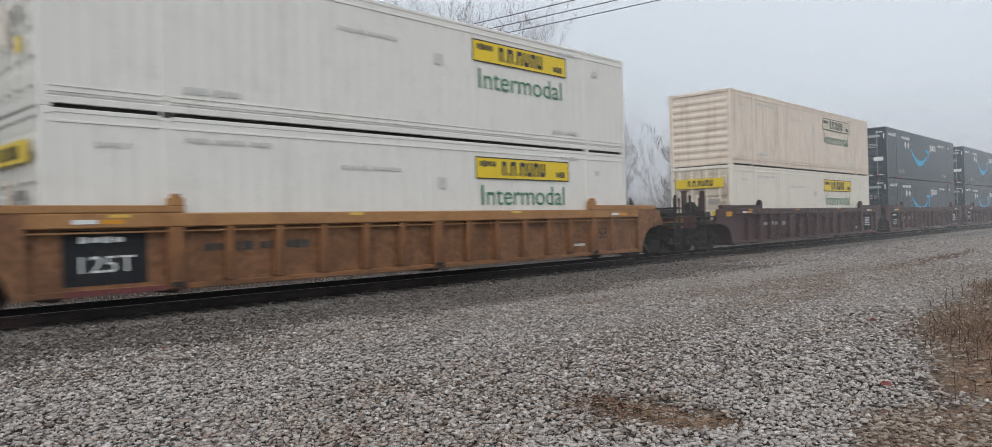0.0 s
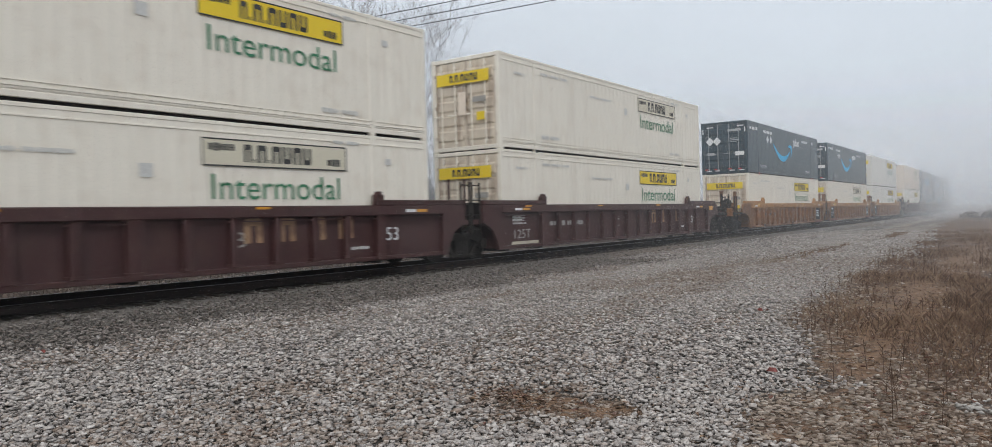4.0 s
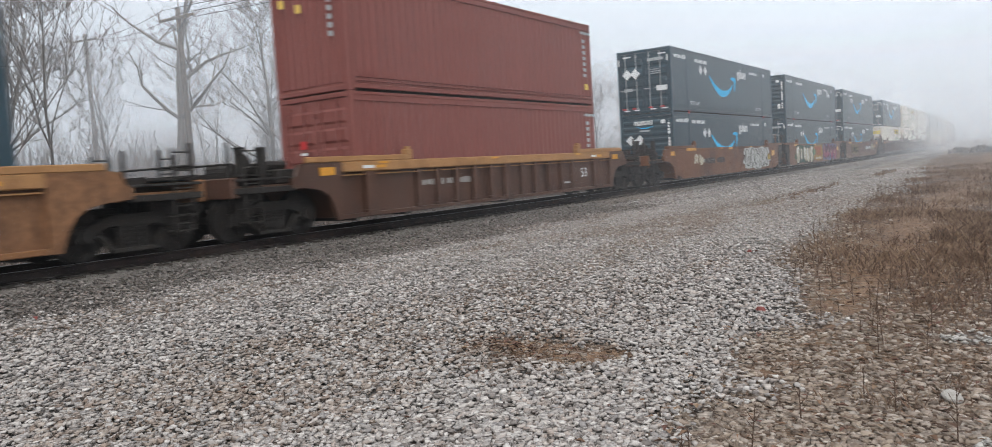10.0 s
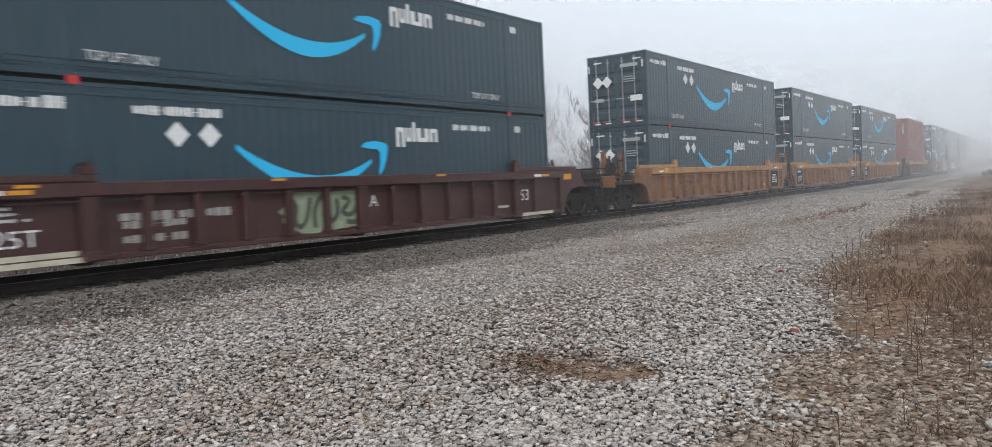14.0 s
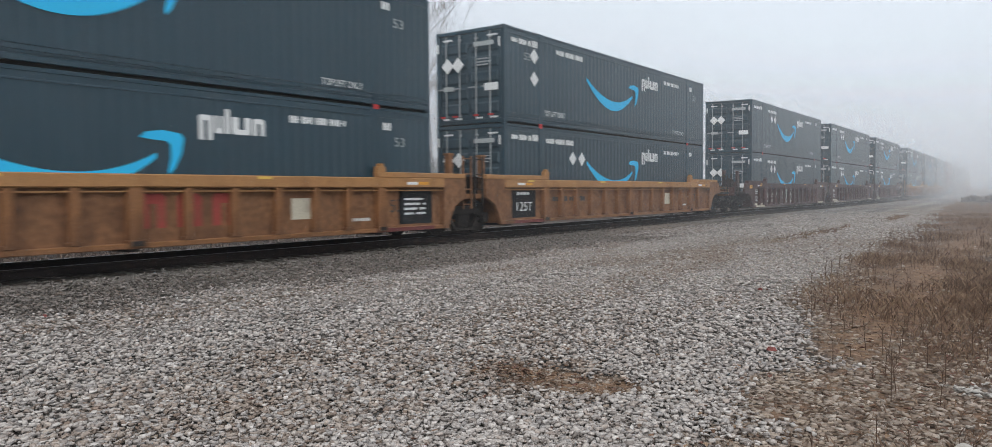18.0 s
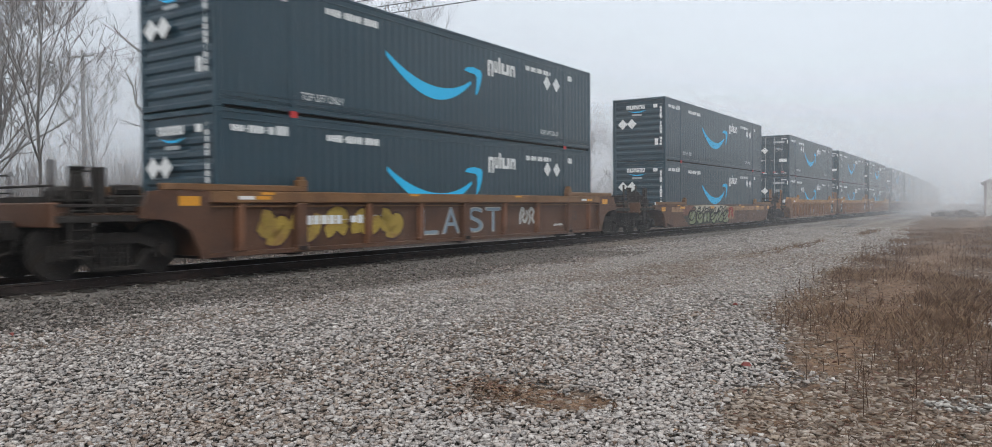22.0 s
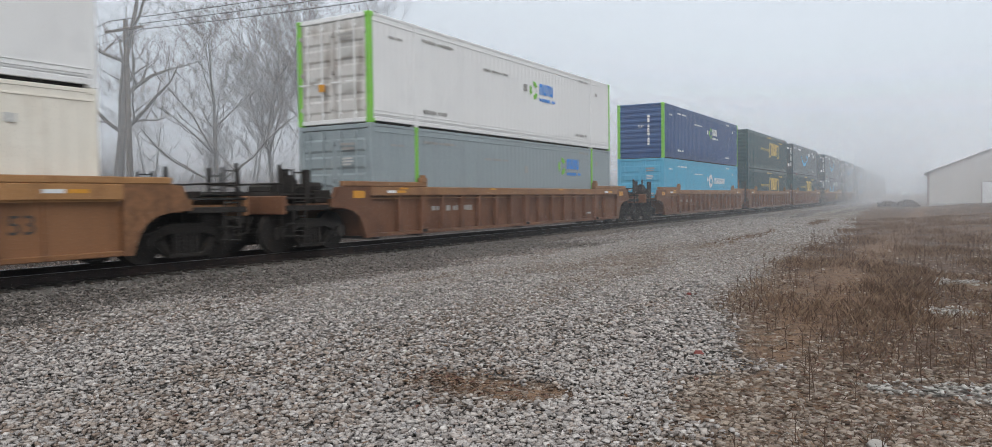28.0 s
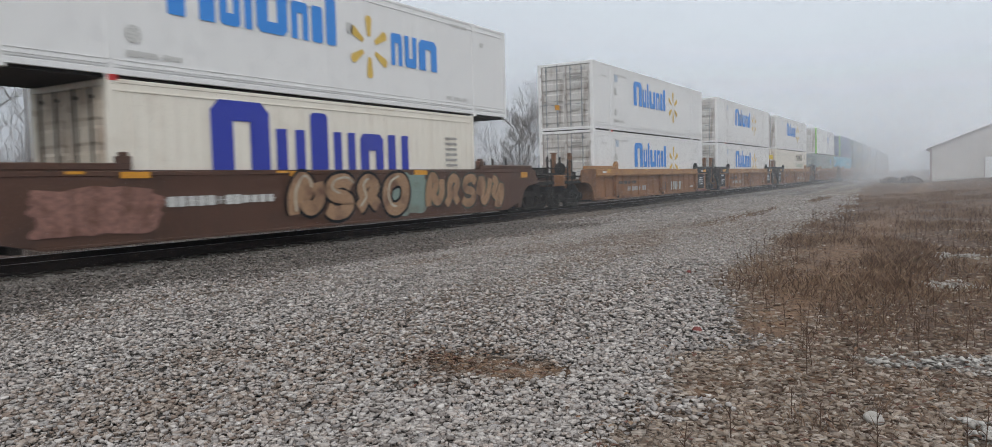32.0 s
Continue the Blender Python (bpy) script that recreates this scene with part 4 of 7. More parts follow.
GLYPHS = {
    "S": [[(0.95, 0.82), (0.62, 1), (0.2, 0.93), (0.08, 0.7), (0.3, 0.54), (0.72, 0.46), (0.92, 0.27), (0.75, 0.04), (0.35, 0), (0.04, 0.16)]],
    "I": [[(0.5, 0), (0.46, 0.5), (0.5, 1)]],
    "N": [[(0.06, 0), (0.1, 0.5), (0.12, 1), (0.5, 0.48), (0.86, 0.02), (0.9, 0.5), (0.95, 1)]],
    "U": [[(0.08, 1), (0.06, 0.45), (0.16, 0.12), (0.5, 0), (0.84, 0.12), (0.94, 0.45), (0.92, 1)]],
    "E": [[(0.95, 0.97), (0.4, 1), (0.1, 0.8), (0.06, 0.5), (0.1, 0.2), (0.4, 0), (0.98, 0.05)], [(0.1, 0.5), (0.75, 0.54)]],
    "5": [[(0.96, 0.8), (0.6, 1), (0.2, 0.88), (0.04, 0.5), (0.2, 0.12), (0.6, 0), (0.98, 0.18)]],
    "6": [[(0.5, 1), (0.12, 0.82), (0.04, 0.45), (0.2, 0.08), (0.55, 0), (0.9, 0.2), (0.95, 0.6), (0.8, 0.92), (0.45, 0.99)]],
    "1": [[(0.0, 0.3), (0.18, 0.9), (0.42, 0.7), (0.38, 0.25), (0.6, 0.02), (0.85, 0.3), (1.0, 0.95)]],
    "2": [[(0.05, 0.05), (0.3, 0.35), (0.15, 0.75), (0.45, 1), (0.8, 0.8), (0.6, 0.45), (0.95, 0.1)]],
    "3": [[(0.0, 0.95), (0.35, 0.8), (0.1, 0.4), (0.5, 0.3), (0.75, 0.65), (0.95, 0.4), (0.7, 0.0), (0.3, 0.05)]],
    "4": [[(0.1, 0.0), (0.05, 0.55), (0.3, 1), (0.6, 0.75), (0.4, 0.4), (0.7, 0.15), (1.0, 0.4), (0.95, 0.9)]],
}


def ribbon(shape, pts, w, x, thick=0.003):
    """A flat sprayed stroke of width w along pts, which are (y, z)."""
    n = len(pts)
    left, right = [], []
    for i, (py, pz) in enumerate(pts):
        a, b = pts[max(0, i - 1)], pts[min(n - 1, i + 1)]
        dy, dz = b[0] - a[0], b[1] - a[1]
        d = math.hypot(dy, dz) or 1
        ny, nz = -dz / d, dy / d
        k = w / 2 * (0.9 if i in (0, n - 1) else 1.05)
        left.append((py + ny * k, pz + nz * k))
        right.append((py - ny * k, pz - nz * k))
    v = [(x, *p) for p in left] + [(x, *p) for p in right] + [(x + thick, *p) for p in left] + [(x + thick, *p) for p in right]
    f = [(2 * n + i, 3 * n + i, 3 * n + i + 1, 2 * n + i + 1) for i in range(n - 1)]
    for i in range(n - 1):
        f += [(i, 2 * n + i, 2 * n + i + 1, i + 1), (n + i, n + i + 1, 3 * n + i + 1, 3 * n + i)]
    f += [(0, n, 3 * n, 2 * n), (n - 1, 3 * n - 1, 4 * n - 1, 2 * n - 1)]
    return shape.add(v, f)


def rounded(pts, k=4):
    """A smooth curve through the points."""
    out = []
    for i in range(len(pts) - 1):
        a, b, c, d = pts[max(0, i - 1)], pts[i], pts[i + 1], pts[min(len(pts) - 1, i + 2)]
        for j in range(k):
            t = j / k
            out.append(tuple(0.5 * (2 * q + (r - p) * t + (2 * p - 5 * q + 4 * r - u) * t * t + (3 * q - p - 3 * r + u) * t ** 3) for p, q, r, u in zip(a, b, c, d)))
    return out + [pts[-1]]


def blob(car, x, y0, y1, z0, z1, mat, seed):
    """A cloud of spray behind the letters."""
    rnd = random.Random(seed)
    cy, cz, ry, rz = (y0 + y1) / 2, (z0 + z1) / 2, (y1 - y0) / 2, (z1 - z0) / 2
    pts, ph = [], [rnd.uniform(0, 6.28) for _ in range(4)]
    for k in range(64):
        a = 6.283 * k / 64
        q = 0.94 + 0.05 * math.sin(5 * a + ph[0]) + 0.04 * math.sin(9 * a + ph[1]) + 0.025 * math.sin(17 * a + ph[2])
        c, s = math.cos(a), math.sin(a)
        m = max(abs(c), abs(s)) ** -0.75
        pts.append((cy + ry * c * q * m, min(z1, max(z0, cz + rz * s * q * m))))
    piece("spray_cloud", ("blob", seed, car.name), Shape().prism(pts, 0, 0.002), mat, car, shift(x, 0, 0))


def tag(car, x, y0, y1, z0, z1, word, fill, rim, seed, fat=0.30, slant=0.12, shine=None):
    """Fat sprayed letters with a dark rim; each one is bent and leans in its own way."""
    rnd = random.Random(seed)
    step = (y1 - y0) / len(word)
    for i, ch in enumerate(word):
        dz0, dz1 = rnd.uniform(0, 0.08) * (z1 - z0), rnd.uniform(0, 0.08) * (z1 - z0)
        lean = slant + rnd.uniform(-0.08, 0.08)
        w = fat * step
        body, rims, lights = Shape(), Shape(), Shape()
        for j, path in enumerate(GLYPHS[ch]):
            pts = []
            for u, v in path:
                z = z0 + dz0 + w * 0.5 + v * (z1 - z0 - dz0 - dz1 - w)
                pts.append((y0 + i * step + w * 0.5 + u * (step - 0.75 * w) + lean * (z - z0) + rnd.uniform(-0.02, 0.02) * step, z))
            pts = rounded(pts)
            ribbon(rims, pts, w * 1.42, x + 0.0006 * j + 0.0012 * (i % 2))
            ribbon(body, pts, w, x + 0.0045 + 0.0006 * j + 0.0012 * (i % 2))
            if shine:
                ribbon(lights, [(p + w * 0.22, q + 0.06 * (z1 - z0)) for p, q in pts[:max(2, len(pts) // 2)]], w * 0.16, x + 0.0085)
        g = piece("graffiti", ("tag", seed, i, car.name), body, fill, car)
        if rim:
            piece("rim", ("tagrim", seed, i, car.name), rims, rim, g)
        if shine:
            piece("highlight", ("tagshine", seed, i, car.name), lights, shine, g)


def end_panel_shape(deep):
    """The side of the car over a truck: full depth by the well, arched over the wheels."""
    far = -1.75 if deep else -1.22
    poly = [(-0.30, 0.26), (-0.30, 1.57), (-1.3 if deep else far, 1.57)]
    if deep:
        poly += [(-1.55, 1.54), (-1.65, 1.30), (far, 1.26)]
    poly += [(far, 1.06)] + ([(-1.35, 1.04)] if deep else []) + [(-1.0, 0.97), (-0.74, 0.82), (-0.56, 0.5), (-0.48, 0.26)]
    return Shape().prism(poly, -0.07, 0.05)


def well_car(label, paint, chord, style="rib", back="art", front="art", length=LONG, panels=True):
    """One unit of a well car; its container stands from y = 0 to y = length. Returns the Empty."""
    c = thing("well_car", label, "well car", "train of well cars")
    n = length
    plate = ochre_bright if "black end" in label else ochre_plate if paint is ochre else paint
    flush = "black end" in label
    top = 1.24 if "low-sided" in label else 1.57
    rib_at = [n * k / 16.154 for k in (0.95, 3, 4, 5, 6.05, 7.05, 9.1, 10.1, 11.15, 12.15, 13.1, 15.1)]
    if paint is rust_car:
        rib_at = [0.45, 4.15, 6.1, 10.1, 12.05, 15.7]
    post_at = [2.0, n / 2, n - 2.0] if n > 13 else [0.6, n / 2, n - 0.6]
    for side in (1, -1):
        turn = Matrix.Identity(4) if side > 0 else pose(0, n, 0, 0, 0, 180)
        if style == "rib":
            piece("side_plate", ("splate", n), lambda: Shape().box(PANEL - 0.03, PANEL, -0.30, n + 0.30, 0.30, 1.40).box(PANEL - 0.01, PANEL + 0.005, -0.28, n + 0.28, 0.50, 0.513), plate, c, turn)
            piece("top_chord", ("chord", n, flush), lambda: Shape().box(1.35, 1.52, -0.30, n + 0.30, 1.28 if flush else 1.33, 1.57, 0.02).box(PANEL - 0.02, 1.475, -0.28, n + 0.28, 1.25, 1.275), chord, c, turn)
            piece("bottom_chord", ("bchord", n), lambda: Shape().box(1.31, 1.485, -0.30, n + 0.30, 0.26, 0.36, 0.015), paint, c, turn)
            for y in (r for r in (rib_at if side > 0 else rib_at[1::4]) if not ((panels or paint is maroon) and (r < 1.5 and back == "art" or r > n - 1.5 and front == "art"))):
                piece("rib", ("rib", flush), lambda: Shape().box(PANEL - 0.01, PANEL + 0.04, -0.025, 0.025, 0.36, 1.28, 0.008) if flush else Shape().box(PANEL - 0.01, 1.505, -0.08, 0.08, 0.36, 1.33, 0.015).box(PANEL, 1.49, -0.12, 0.12, 0.36, 0.43, 0.01), plate if flush else rust_side if paint is rust_car else paint, c, turn @ shift(0, y, 0))
            for y in post_at:
                piece("post", "post", lambda: Shape().box(PANEL - 0.01, 1.525, -0.14, 0.14, 0.28, 1.33, 0.015).box(PANEL, 1.535, -0.17, 0.17, 0.28, 0.42, 0.012), paint, c, turn @ shift(0, y, 0))
                if side > 0 and paint in (ochre, rust_side, rust_car):
                    piece("post_foot", "pfoot", lambda: Shape().box(1.50, 1.539, -0.12, 0.12, 0.30, 0.40, 0.01), grime, c, shift(0, y, 0))
        else:
            def hull():
                s = Shape()
                s.prism([(-0.30, 0.42), (0.5, 0.22), (n - 0.5, 0.22), (n + 0.30, 0.42), (n + 0.30, top), (-0.30, top)], 1.36, SKIN)
                s.box(SKIN - 0.02, SKIN + 0.02, -0.28, n + 0.28, top - 0.11, top - 0.02, 0.01)
                s.box(SKIN - 0.02, SKIN + 0.015, 0.5, n - 0.5, 0.22, 0.28, 0.01)
                return s
            piece("side_plate", ("hull", n, top), hull, paint, c, turn)
        for e, y, kind in ((0, 0.0, back), (1, n, front)):
            m = shift(0, 0, 0) if e == 0 else shift(0, n, 0) @ Matrix.Diagonal((1, -1, 1, 1))
            key = ("endp", kind == "cpl", e, top)
            deep = kind == "cpl"

            def make(deep=deep, e=e):
                s = end_panel_shape(deep)
                s.v = [(x, -yy if e else yy, min(z, top)) for x, yy, z in s.v]
                return s
            piece("end_plate", key, make, grime if style == "smooth" and kind == "art" or "black end" in label and kind == "art" else ochre_plate if paint is ochre else paint, c, shift(1.45 * side, y, 0) if side > 0 else shift(-1.43, y, 0))
            sg = 1 if e == 0 else -1
            over = 1.3 if deep else 1.2
            reach = (-over, 2.15) if e == 0 else (-2.15, over)
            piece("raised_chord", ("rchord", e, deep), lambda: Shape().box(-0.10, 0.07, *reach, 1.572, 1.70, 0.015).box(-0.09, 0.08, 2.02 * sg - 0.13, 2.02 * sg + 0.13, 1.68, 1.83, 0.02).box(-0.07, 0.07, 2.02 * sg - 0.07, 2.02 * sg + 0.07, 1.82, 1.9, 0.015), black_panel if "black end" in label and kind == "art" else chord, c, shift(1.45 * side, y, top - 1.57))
    for y in (0.12, 2.0, n / 2, n - 2.0, n - 0.12):
        piece("floor_beam", "fbeam", lambda: Shape().box(-1.36, 1.36, -0.11, 0.11, 0.20, LOWER, 0.01), grime, c, shift(0, y, 0))
    for y, sg, kind, e in ((0, -1, back, 0), (n, 1, front, 1)):
        piece("bulkhead", "bulk", lambda: Shape().box(-1.37, 1.37, -0.06, 0.06, 0.30, 1.15, 0.01), paint, c, shift(0, y + 0.34 * sg, 0))
        piece("end_deck", ("deck", kind == "cpl"), lambda: Shape().box(-1.36, 1.36, *( (-1.35, 1.35) if kind == "cpl" else (-0.6, 0.6)), 1.02, 1.16, 0.015), paint, c, shift(0, y + (1.78 if kind == "cpl" else 0.98) * sg, 0))
        if kind == "cpl":
            piece("end_sill", "esill", lambda: Shape().box(-1.42, 1.42, -0.08, 0.08, 0.92, 1.34, 0.02), paint, c, shift(0, y + 3.15 * sg, 0))
            piece("coupler", "coupler", lambda: Shape().box(-0.13, 0.13, -0.3, 0.3, 0.74, 0.98, 0.03).box(-0.2, 0.2, -0.02, 0.28, 0.68, 1.04, 0.04) if sg > 0 else Shape().box(-0.13, 0.13, -0.3, 0.3, 0.74, 0.98, 0.03).box(-0.2, 0.2, -0.28, 0.02, 0.68, 1.04, 0.04), grime, c, shift(0, y + 3.42 * sg, 0))
            piece("grating", "grate", lambda: Shape().box(-1.3, 1.3, -0.5, 0.5, 1.36, 1.40).box(-1.3, 1.3, -0.55, -0.5, 1.30, 1.44).box(-1.3, 1.3, 0.5, 0.55, 1.30, 1.44), grime, c, shift(0, y + 2.65 * sg, 0))
            ladder(c, -1.45, y + 2.75 * sg, 0.42, 1.95, grime)
            for x in (1.45,):
                ladder(c, x, y + 2.75 * sg, 0.42, 1.95, grime)
                piece("side_sill", "ssill", lambda: Shape().box(-0.05, 0.05, -0.75, 0.75, 1.0, 1.12, 0.01).box(-0.05, 0.05, -0.75, 0.75, 1.26, 1.31, 0.01), grime, c, shift(x * 0.97, y + 2.4 * sg, 0))
                for zz in (0.40, 0.68):
                    piece("step", "step", lambda: Shape().box(-0.16, 0.16, -0.2, 0.2, 0, 0.03), grime, c, shift(x * 0.93, y + 2.75 * sg, zz))
            piece("slack_block", "slack", lambda: Shape().box(-0.5, 0.5, -0.35, 0.35, 0.72, 1.05, 0.02).box(-0.9, -0.55, -0.2, 0.25, 0.6, 1.0, 0.03).box(0.62, 1.0, -0.3, 0.3, 0.55, 1.0, 0.03), grime, c, shift(0, y + 2.6 * sg, 0))
            piece("air_hose", ("hose", sg), lambda: Shape().tube((0.35, 0, 0.85), (0.42, 0.2 * sg, 0.5), 0.03, n=6).tube((0.42, 0.2 * sg, 0.5), (0.3, 0.42 * sg, 0.42), 0.03, n=6), grime, c, shift(0, y + 3.2 * sg, 0))
            piece("valve_box", "valve", lambda: Shape().box(-0.25, 0.25, -0.3, 0.3, 1.16, 1.48, 0.03).tube((-0.1, -0.25, 1.58), (-0.1, 0.25, 1.58), 0.1, n=8), grime, c, shift(0.75, y + 1.5 * sg, 0))
            piece("handrail", "hrail", lambda: Shape().tube((-1.3, 0, 1.62), (1.3, 0, 1.62), 0.022, n=5), grime, c, shift(0, y + 3.1 * sg, 0))
            for x in (-1.2, 1.2):
                piece("handrail_post", "hpost", lambda: Shape().tube((0, 0, 1.3), (0, 0, 2.05), 0.045, n=6), grime, c, shift(x, y + 3.1 * sg, 0))
            if e == 0:
                tall = paint in (ochre, maroon)
                h = piece("brake_housing", ("bstand", tall), lambda: Shape().box(-0.42, -0.29, -0.1, 0.1, 1.16, 2.2 if tall else 1.95, 0.015).box(0.29, 0.42, -0.1, 0.1, 1.16, 2.2 if tall else 1.95, 0.015)
                          .box(-0.29, 0.29, -0.1, 0.06, 1.16, 1.62, 0.02).box(-0.45, -0.26, -0.12, 0.12, 2.2 if tall else 1.95, 2.24 if tall else 1.99, 0.01), ochre_plate if paint is ochre else paint if tall else grime, c, shift(0.92, y + 2.35 * sg, 0))
                piece("brake_wheel", "bwheel", lambda: Shape().tube((0, -0.16, 1.6), (0, -0.2, 1.6), 0.24, n=14), grime, h)
                piece("brake_cylinder", "bcyl", lambda: Shape().tube((-0.5, 0, 1.5), (0.3, 0, 1.5), 0.16, n=10), grime, c, shift(-0.2, y + 2.2 * sg, 0))
            if paint is not ochre:
                piece("amber_panel", "amber", lambda: Shape().box(0, 0.006, -0.22, 0.22, 0, 0.18), amber_mark, c, shift(1.503, y + 0.75 * sg, top - 0.29))
        else:
            piece("articulated_joint", "joint", lambda: Shape().box(-0.3, 0.3, -0.9, 0.9, 0.92, 1.12, 0.03).tube((0, 0, 0.9), (0, 0, 1.5), 0.26, n=12), grime, c, shift(0, y + 1.68 * sg - 0.0, 0))
            ladder(c, 1.38, y + 1.42 * sg, 0.75, 2.2, ochre_plate if e and paint is ochre else grime)
            piece("walkway", "walk", lambda: Shape().box(-1.3, 1.3, -0.32, 0.32, 1.6, 1.64, 0.005).box(-1.3, 1.3, -0.02, 0.02, 1.16, 1.6), grime, c, shift(0, y + 1.0 * sg, 0))
            if style == "smooth":
                for x in (-1.47, 1.47):
                    piece("end_box", "ebox", lambda: Shape().box(-0.06, 0.06, -0.32, 0.32, 0.62, 1.30, 0.01), grime, c, shift(x, y + 0.64 * sg, 0))
            if paint is ochre:
                broad = 0.14 if "black end" in label else 0.085
                for x in (-1.12, 1.12):
                    piece("end_post", ("epost", broad), lambda: Shape().box(-0.09, 0.09, -broad, broad, 1.05, 2.22, 0.02).box(-0.11, 0.11, -broad - 0.02, broad + 0.02, 2.2, 2.26, 0.01), ochre_plate if paint is ochre else paint, c, shift(x, y + 0.95 * sg, 0))
            else:
                piece("grab_post", "gpost", lambda: Shape().tube((0, 0, 1.1), (0, 0, 2.3), 0.035, n=6), chord, c, shift(0.9, y + 1.3 * sg, 0))
            if "black end" in label:
                mark_plate("black_panel", 1.522, *((-0.32, 1.85) if e == 0 else (n - 1.85, n + 0.32)), 1.30, 1.575, black_panel, c)
                mark_plate("amber_panel", 1.527, *((0.3, 0.75) if e == 0 else (n - 0.6, n - 0.15)), 1.38, 1.52, amber_mark, c)
        if panels and kind == "art":
            mark_plate("black_panel", PANEL + 0.002 if style == "rib" else SKIN + 0.002, *((0.25, 1.55) if e == 0 else (n - 1.3, n - 0.05)), 0.42 if style == "rib" else 0.6, 1.30, black_panel, c)
            if e == 0:
                mark_word("125T", PANEL + 0.012 if style == "rib" else SKIN + 0.012, 0.5, 0.62, 0.85, 0.27, white_mark, c)
                mark_bars(PANEL + 0.012 if style == "rib" else SKIN + 0.012, 0.5, 1.1, 0.7, 0.1, white_mark, c, 4, 91)
            else:
                for i in range(4):
                    mark_bars(PANEL + 0.012 if style == "rib" else SKIN + 0.012, n - 1.1, 0.65 + 0.12 * i, 0.8, 0.06, white_mark, c, 7, 92 + i)
            mark_plate("red_sill_panel", 1.487, *((0.2, 2.2) if e == 0 else (n - 2.2, n - 0.1)), 0.265, 0.355, red_sill, c)
    x53 = PANEL + 0.004 if style == "rib" else SKIN + 0.004
    mark_word("53", x53, n - 1.62 if panels else n - 1.7, 0.72, 0.42, 0.32, dark_mark if paint in (ochre, orange_car, rust_car, rust_side) else white_mark, c)
    mark_bars(x53, 2.55, 0.88, 1.0, 0.16, dark_mark if paint is ochre else grey_mark, c, 4, 95)
    mark_bars(x53, 3.65, 0.88, 1.1, 0.16, dark_mark if paint is ochre else grey_mark, c, 6, 96)
    if style == "rib":
        for a in (0.35, n - 1.15):
            mark_plate("reflector", 1.523, a, a + 0.38, 1.40, 1.47, white_mark, c)
            mark_plate("reflector", 1.523, a + 0.42, a + 0.8, 1.40, 1.47, amber_mark, c)
        mark_bars(x53, n - 2.9, 0.55, 0.62, 0.07, soft_mark, c, 6, 97)
    if paint is maroon and not panels:
        for k, z in enumerate((0.98, 1.08, 1.17)):
            mark_bars(PANEL + 0.004, 0.42, z, 0.75 - 0.15 * k, 0.055, soft_mark, c, 7, 98 + k)
        mark_plate("pale_sill", PANEL + 0.004, 0.35, 1.85, 0.37, 0.46, pale_spray, c)
    truck(c, -1.675 if back == "art" else -1.95)
    if front == "cpl":
        truck(c, n + 1.95)
    for y in (0.9, 5.6, 10.6):
        mark_plate("reflector", 1.523 if style == "rib" else SKIN + 0.022, y, y + 0.34, top - 0.07, top - 0.02, amber_mark if paint is not ochre else gold_mark, c)
    return c


CONSIST = []                      # thing, y of its origin at the start of the clip, height


def unit(front_y, car, low, high, length=LONG, low_off=0.0, high_off=0.0):
    """Puts a car and its two containers into the train; front_y: where the upper container's front stands at the start."""
    y = front_y - length
    for ob, z, off in ((car, 0.0, 0.0), (low, LOWER, low_off), (high, UPPER, high_off)):
        if ob is not None:
            CONSIST.append((ob, y + off, z))


def ends(i, n):
    """Couplers at the outer ends of a set of n units, articulated joints between; unit 0 leads."""
    return dict(front="cpl" if i == 0 else "art", back="cpl" if i == n - 1 else "art")


YELLOW = "ochre yellow ribbed steel well car, weathered and rust-stained"
MAROON = "dark maroon ribbed steel well car with faded white stencils"
ORANGE = "faded orange smooth-sided well car covered in graffiti"
RUSTY = "rusty brown ribbed steel well car"

# lead of the train, already far ahead
for i, y in enumerate((101.85, 82.35, 62.85)):
    unit(y, well_car(MAROON, maroon, maroon, **ends(i, 4)), navy_box(LOWER), navy_box(UPPER))
unit(43.35, well_car(MAROON, maroon, maroon, **ends(3, 4)), cream_box(LOWER), cream_box(UPPER, paint=pink, doors=False, faded=True, label="stained cream container with a louvred nose and a yellow sign"))
# three yellow units
for i, (y, hi) in enumerate(((19.99, "c"), (0.52, "n"), (-18.92, "n"))):
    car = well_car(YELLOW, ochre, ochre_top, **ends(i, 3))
    unit(y, car, cream_box(LOWER, faded=(i == 1), paint=cool_white if i == 0 else None), cream_box(UPPER, paint=cool_white) if hi == "c" else navy_box(UPPER))
    if i == 1:
        scrawl(car, PANEL + 0.004, 9.0, 10.3, 0.45, 1.15, red_sill, None, 2, 101)
